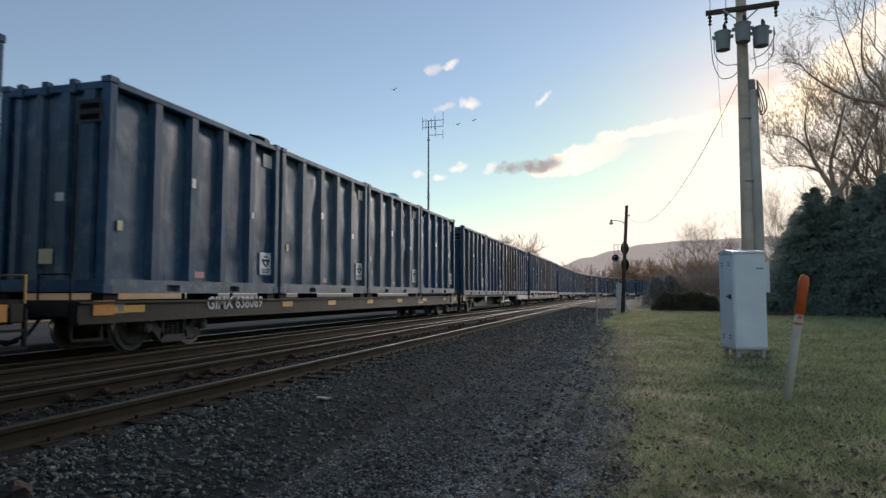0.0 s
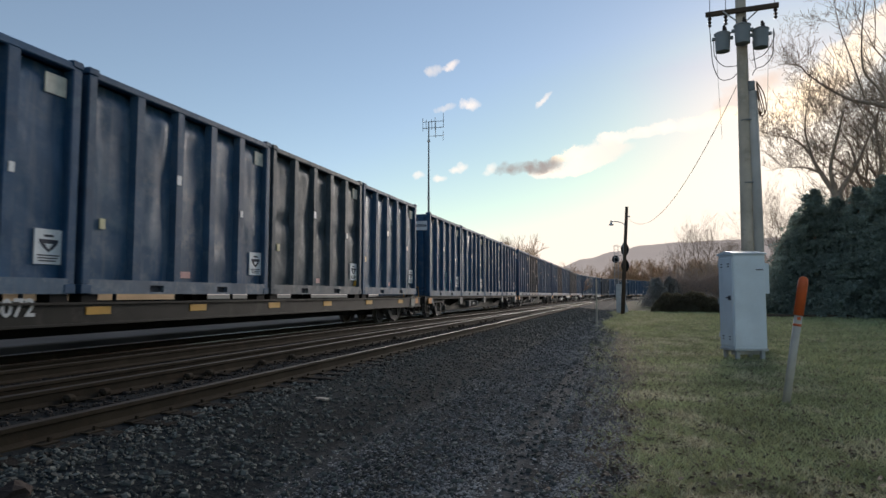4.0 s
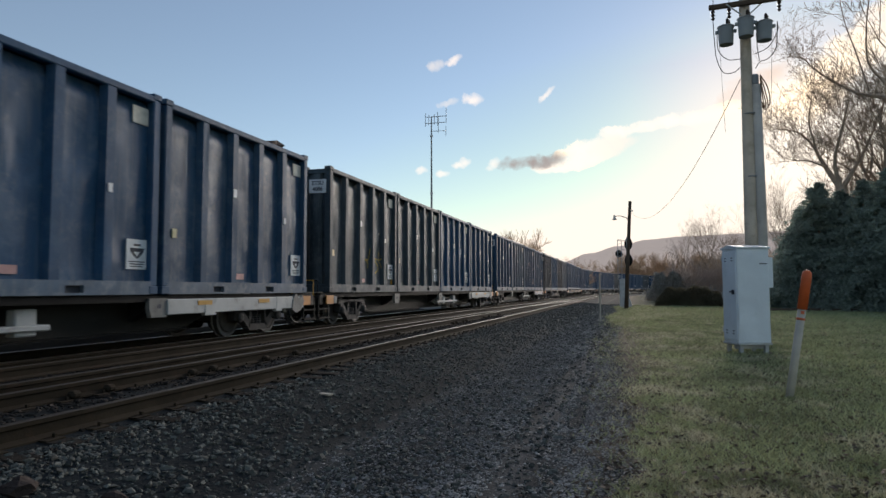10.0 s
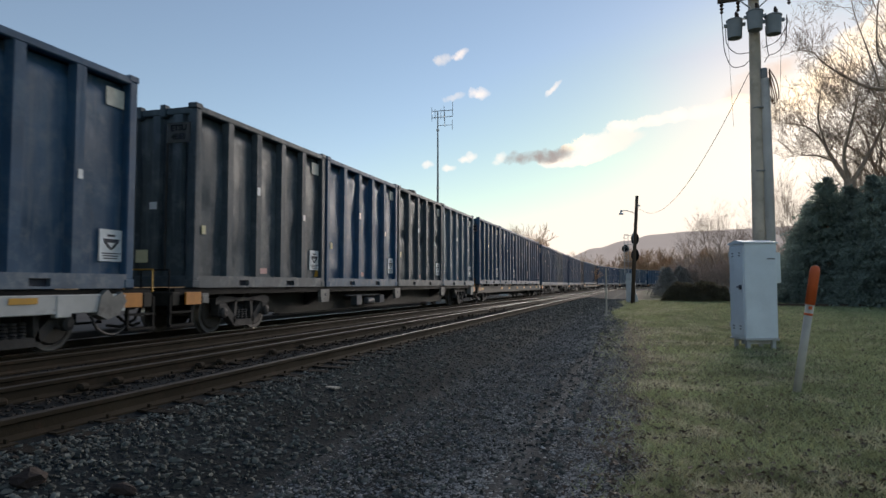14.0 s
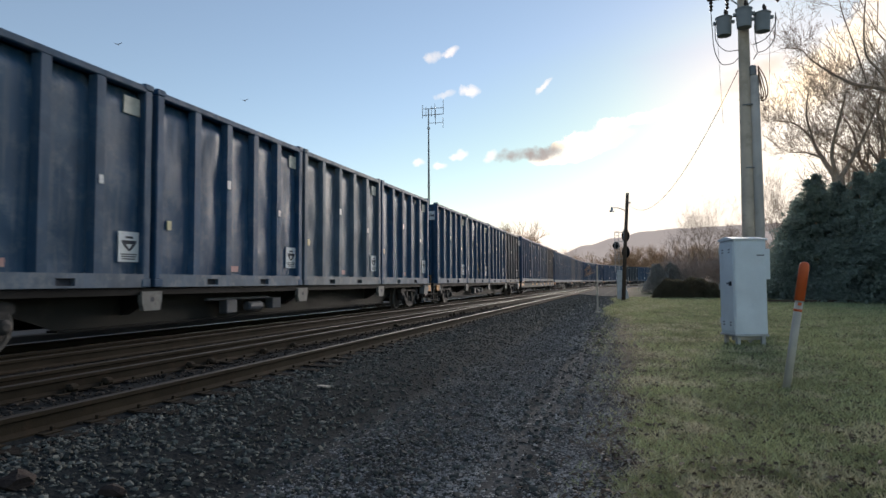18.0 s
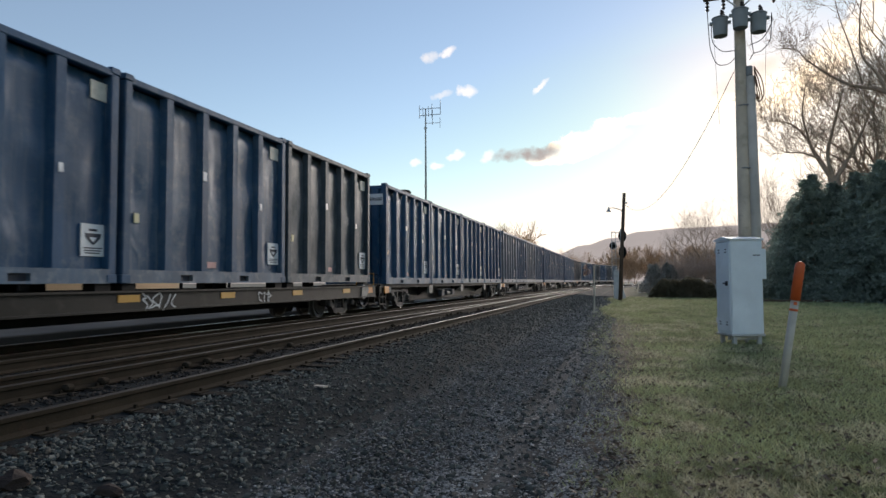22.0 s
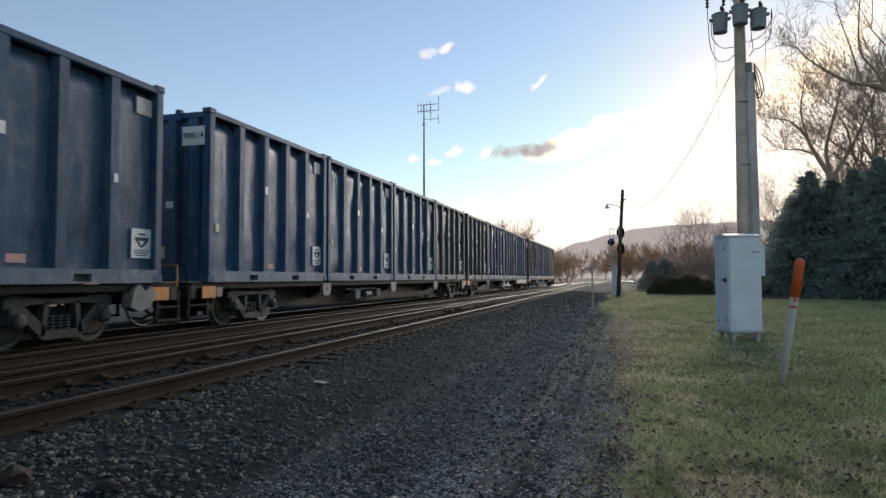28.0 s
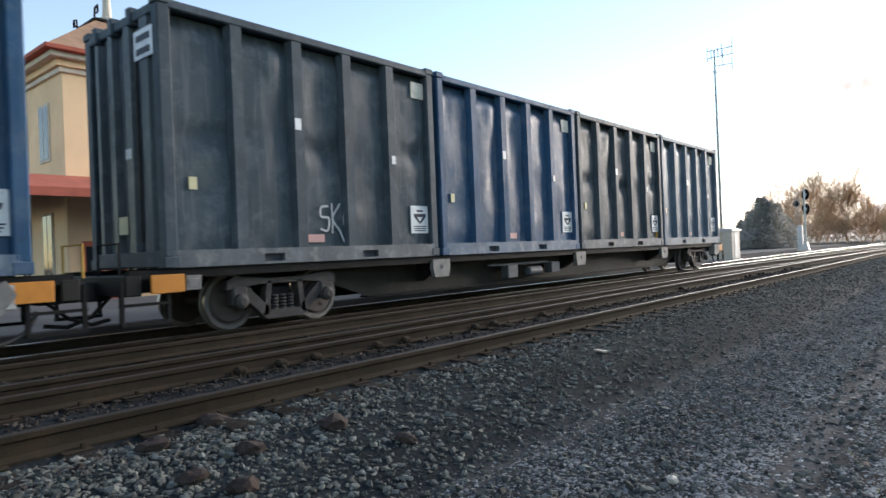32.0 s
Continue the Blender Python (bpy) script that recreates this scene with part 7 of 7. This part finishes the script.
def build_debris():
    bm = boxes((-0.16, 0.16, -0.035, 0.035, 0, 0.025), bevel=0.006)
    tagged(placed(part("board_scrap", bm, POLE_WOOD), -3.77, 7.63, -0.14, 4, -5, -38), "short grey scrap of board on the ballast", "board")
    rng = random.Random(12)
    dark_rock = material("dark_rust_stained_rock", (0.042, 0.032, 0.028), 0.9, 0.0, 0.4, 8.0, 60, 0.4, (0.075, 0.045, 0.035), 0.54, 0.6, spec=0.15)
    for x, y, s in ((-3.92, 3.44, 0.13), (-4.5, 2.29, 0.13), (-3.89, 2.68, 0.12), (-3.72, 2.15, 0.11), (-3.39, 2.29, 0.12), (-4.75, 2.9, 0.14), (-3.3, 3.6, 0.09)):
        b = bmesh.new()
        bmesh.ops.create_icosphere(b, subdivisions=2, radius=s * 0.85)
        for v in b.verts:
            v.co *= 1 + 0.55 * noise.noise(v.co * 11 + Vector((x, y, 0)))
            v.co.z *= 0.55
        tagged(placed(part("rock", b, dark_rock), x, y, ground_height(x, y) + 0.03, 0, 0, rng.uniform(0, 360)), "large dark rust-stained rock among the ballast", "rock", "rocks on the ballast")
    for x, y in ((-2.55, 36.5), (-2.2, 38.0), (-2.0, 36.2), (-2.7, 33.0), (-1.45, 3.98), (-2.3, 40)):
        b = bmesh.new()
        bmesh.ops.create_icosphere(b, subdivisions=1, radius=0.05 if y > 10 else 0.04)
        for v in b.verts:
            v.co *= 1 + 0.3 * noise.noise(v.co * 14 + Vector((x, y, 0)))
            v.co.z *= 0.7
        tagged(placed(part("white_stone", b, MARK_WHITE), x, y, ground_height(x, y) + 0.03), "small bright white stone on the gravel", "stone", "white stones")
    tagged(placed(part("landscape_timber", boxes((-3.2, 3.2, -0.12, 0.12, 0, 0.22), bevel=0.03), DARK_POLE), 9.9, 44.0, -0.22, 0, 0, -6), "dark landscape timber at the lawn's edge", "timber")
    b = bmesh.new()
    bmesh.ops.create_icosphere(b, subdivisions=2, radius=0.045)
    tagged(placed(part("white_ball", b, MARK_WHITE), 4.9, 13.6, -0.17), "small white ball lying in the grass", "ball")


build_debris()


def fix_scraps():
    """Torn sheeting that sticks out over two containers, and a yellow corner mark on some."""
    lookup = {(k, round(off / BOX_STEP)): ob for ob, k, off, h in ROLLING if h > 0.5}
    blue = material("torn_blue_tarpaulin", (0.08, 0.42, 0.72), 0.5, 0.0, 0.3, 6.0, 30, 0.2)
    for (k, i), y, mat, long, seed in (((0, 2), 3.4, blue, 0.75, 3), ((5, 3), 4.6, RUSTY, 0.45, 5), ((0, 0), 5.5, BLACK, 0.7, 8), ((8, 2), 2.2, BLACK, 0.4, 9), ((13, 0), 3.0, BLACK, 0.4, 10)):
        b = bmesh.new()
        bmesh.ops.create_icosphere(b, subdivisions=2, radius=0.3)
        for v in b.verts:
            v.co.y *= long / 0.4
            v.co *= 1 + 0.5 * noise.noise(v.co * 5 + Vector((seed, 0, 0)))
            v.co.z *= 0.45
        s = part("tarpaulin_scrap", b, mat, lookup[(k, i)], "torn sheeting over the rim")
        s.location = (BOX_W / 2 - 0.35, y, BOX_H + 0.05)
    for k, i in ((0, 2), (1, 0), (2, 2), (4, 1), (6, 0), (8, 0), (17, 0), (18, 2)):
        s = part("yellow_mark", cached("ymark", lambda: bm_mesh("yellow_mark", prism(bmesh.new(), [(0, 0), (0.22, 0), (0.22, 0.4)], 0, 0.008), AMBER)), None, lookup[(k, i)], "yellow triangular mark")
        s.location = (BOX_W / 2 - 0.128, BOX_L - 0.42, 0.3)


fix_scraps()


# ---- what moves ----
FLOCK = []
BIRDS = [
    ((0, -24.8, 67.0, 23.9), (1, -22.1, 65.7, 29.9), (2, -18.8, 61.2, 40.4), (32, -6.8, 36.2, 70.4)),
    ((0, -18.3, 70.2, 20.3), (1, -14.6, 69.0, 26.8), (2, -7.3, 68.5, 30.8), (3, 0.1, 64.8, 38.9), (32, 12.1, 39.8, 68.9)),
    ((0, -16.5, 70.5, 20.7), (1, -11.6, 69.9, 25.7), (2, -6.3, 65.0, 38.1), (32, 5.7, 40.0, 68.1)),
    ((0, -28.0, 38.9, 63.3), (16, -28.0, 58.9, 38.3), (17, -34.8, 61.1, 27.3), (18, -39.5, 60.6, 20.8), (19, -36.3, 60.6, 26.3), (20, -38.5, 60.2, 24.0), (21, -31.5, 56.9, 38.5), (32, -19.5, 31.9, 68.5)),
    ((0, -34.6, 36.0, 62.2), (16, -34.6, 56.0, 37.2), (17, -42.3, 57.5, 24.1), (18, -48.4, 52.1, 24.9), (19, -46.8, 53.0, 26.1), (20, -45.6, 54.7, 24.8), (21, -44.9, 49.1, 35.8), (32, -32.9, 24.1, 65.8)),
]


def build_birds():
    body = bm_mesh("body", lathe(bmesh.new(), [(-0.2, 0.01), (-0.1, 0.05), (0.05, 0.06), (0.14, 0.045), (0.2, 0.01)], 8, "y"), CABLE)
    wing = bm_mesh("wing", prism(bmesh.new(), [(0.0, -0.07), (0.28, -0.05), (0.46, -0.12), (0.30, 0.05), (0.0, 0.08)], -0.006, 0.006, "z"), CABLE)
    for _ in BIRDS:
        top = tagged(new("bird"), "small dark bird flying far overhead", "bird", "flock of birds")
        part("body", body, None, top)
        placed(part("wing", wing, None, top), 0.03, 0, 0.02, 0, -18, 0)
        placed(part("wing", wing, None, top), -0.03, 0, 0.02, 0, 18, 0).scale = (-1, 1, 1)
        FLOCK.append(top)


build_birds()

def train_pose(s, height, length):
    """The pose of a thing whose ends lie on the line, s and s + length metres along it."""
    x0, y0, _ = on_line(s)
    x1, y1, _ = on_line(s + length)
    return pose(x0, y0, height, 0, 0, math.degrees(math.atan2(x0 - x1, y1 - y0)))


def motions():
    for ob, track in zip(FLOCK, BIRDS):
        rows = []
        for i, (t, x, y, h) in enumerate(track):
            a, b = track[max(i - 1, 0)], track[min(i + 1, len(track) - 1)]
            rows.append((t, pose(x, y, h, 0, 0, 40 * math.atan2(a[1] - b[1], 8.0))))
        walk(ob, rows)
    for ob, k, back, height in ROLLING:
        start = START[k]
        rows = []
        for i in range(33):
            s = start - travelled(i)
            base = train_pose(s, 0.0, CAR_L)
            rows.append((float(i), base @ Matrix.Translation((0, back, height))))
        walk(ob, rows)
    for k, car in CARS.items():
        start = START[k]
        for tr in [o for o in car.children if o.name.startswith("truck")]:
            for w in [o for o in tr.children if o.name.startswith("wheelset")]:
                at = tr.location.y + w.location.y
                # wheels turn, frame by frame, while they roll past near by
                a = max(0.0, (start + at - 34.0) / SPEED)
                b = min(32.0, (start + at - 0.5) / SPEED)
                n0, n1 = math.ceil(a * FPS), math.floor(b * FPS)
                place = Matrix.Translation(w.location)
                rows, turn = [], 0.0
                if n0 > 0:
                    rows.append((0.0, place))
                for n in range(n0, n1 + 1):
                    rows.append((n / FPS, place @ Matrix.Rotation(turn, 4, "X")))
                    turn += SPEED / FPS / 0.458
                if not rows:
                    rows = [(0.0, place)]
                if rows[-1][0] < 31.99:
                    rows.append((32.0, rows[-1][1]))
                walk(w, rows)


motions()
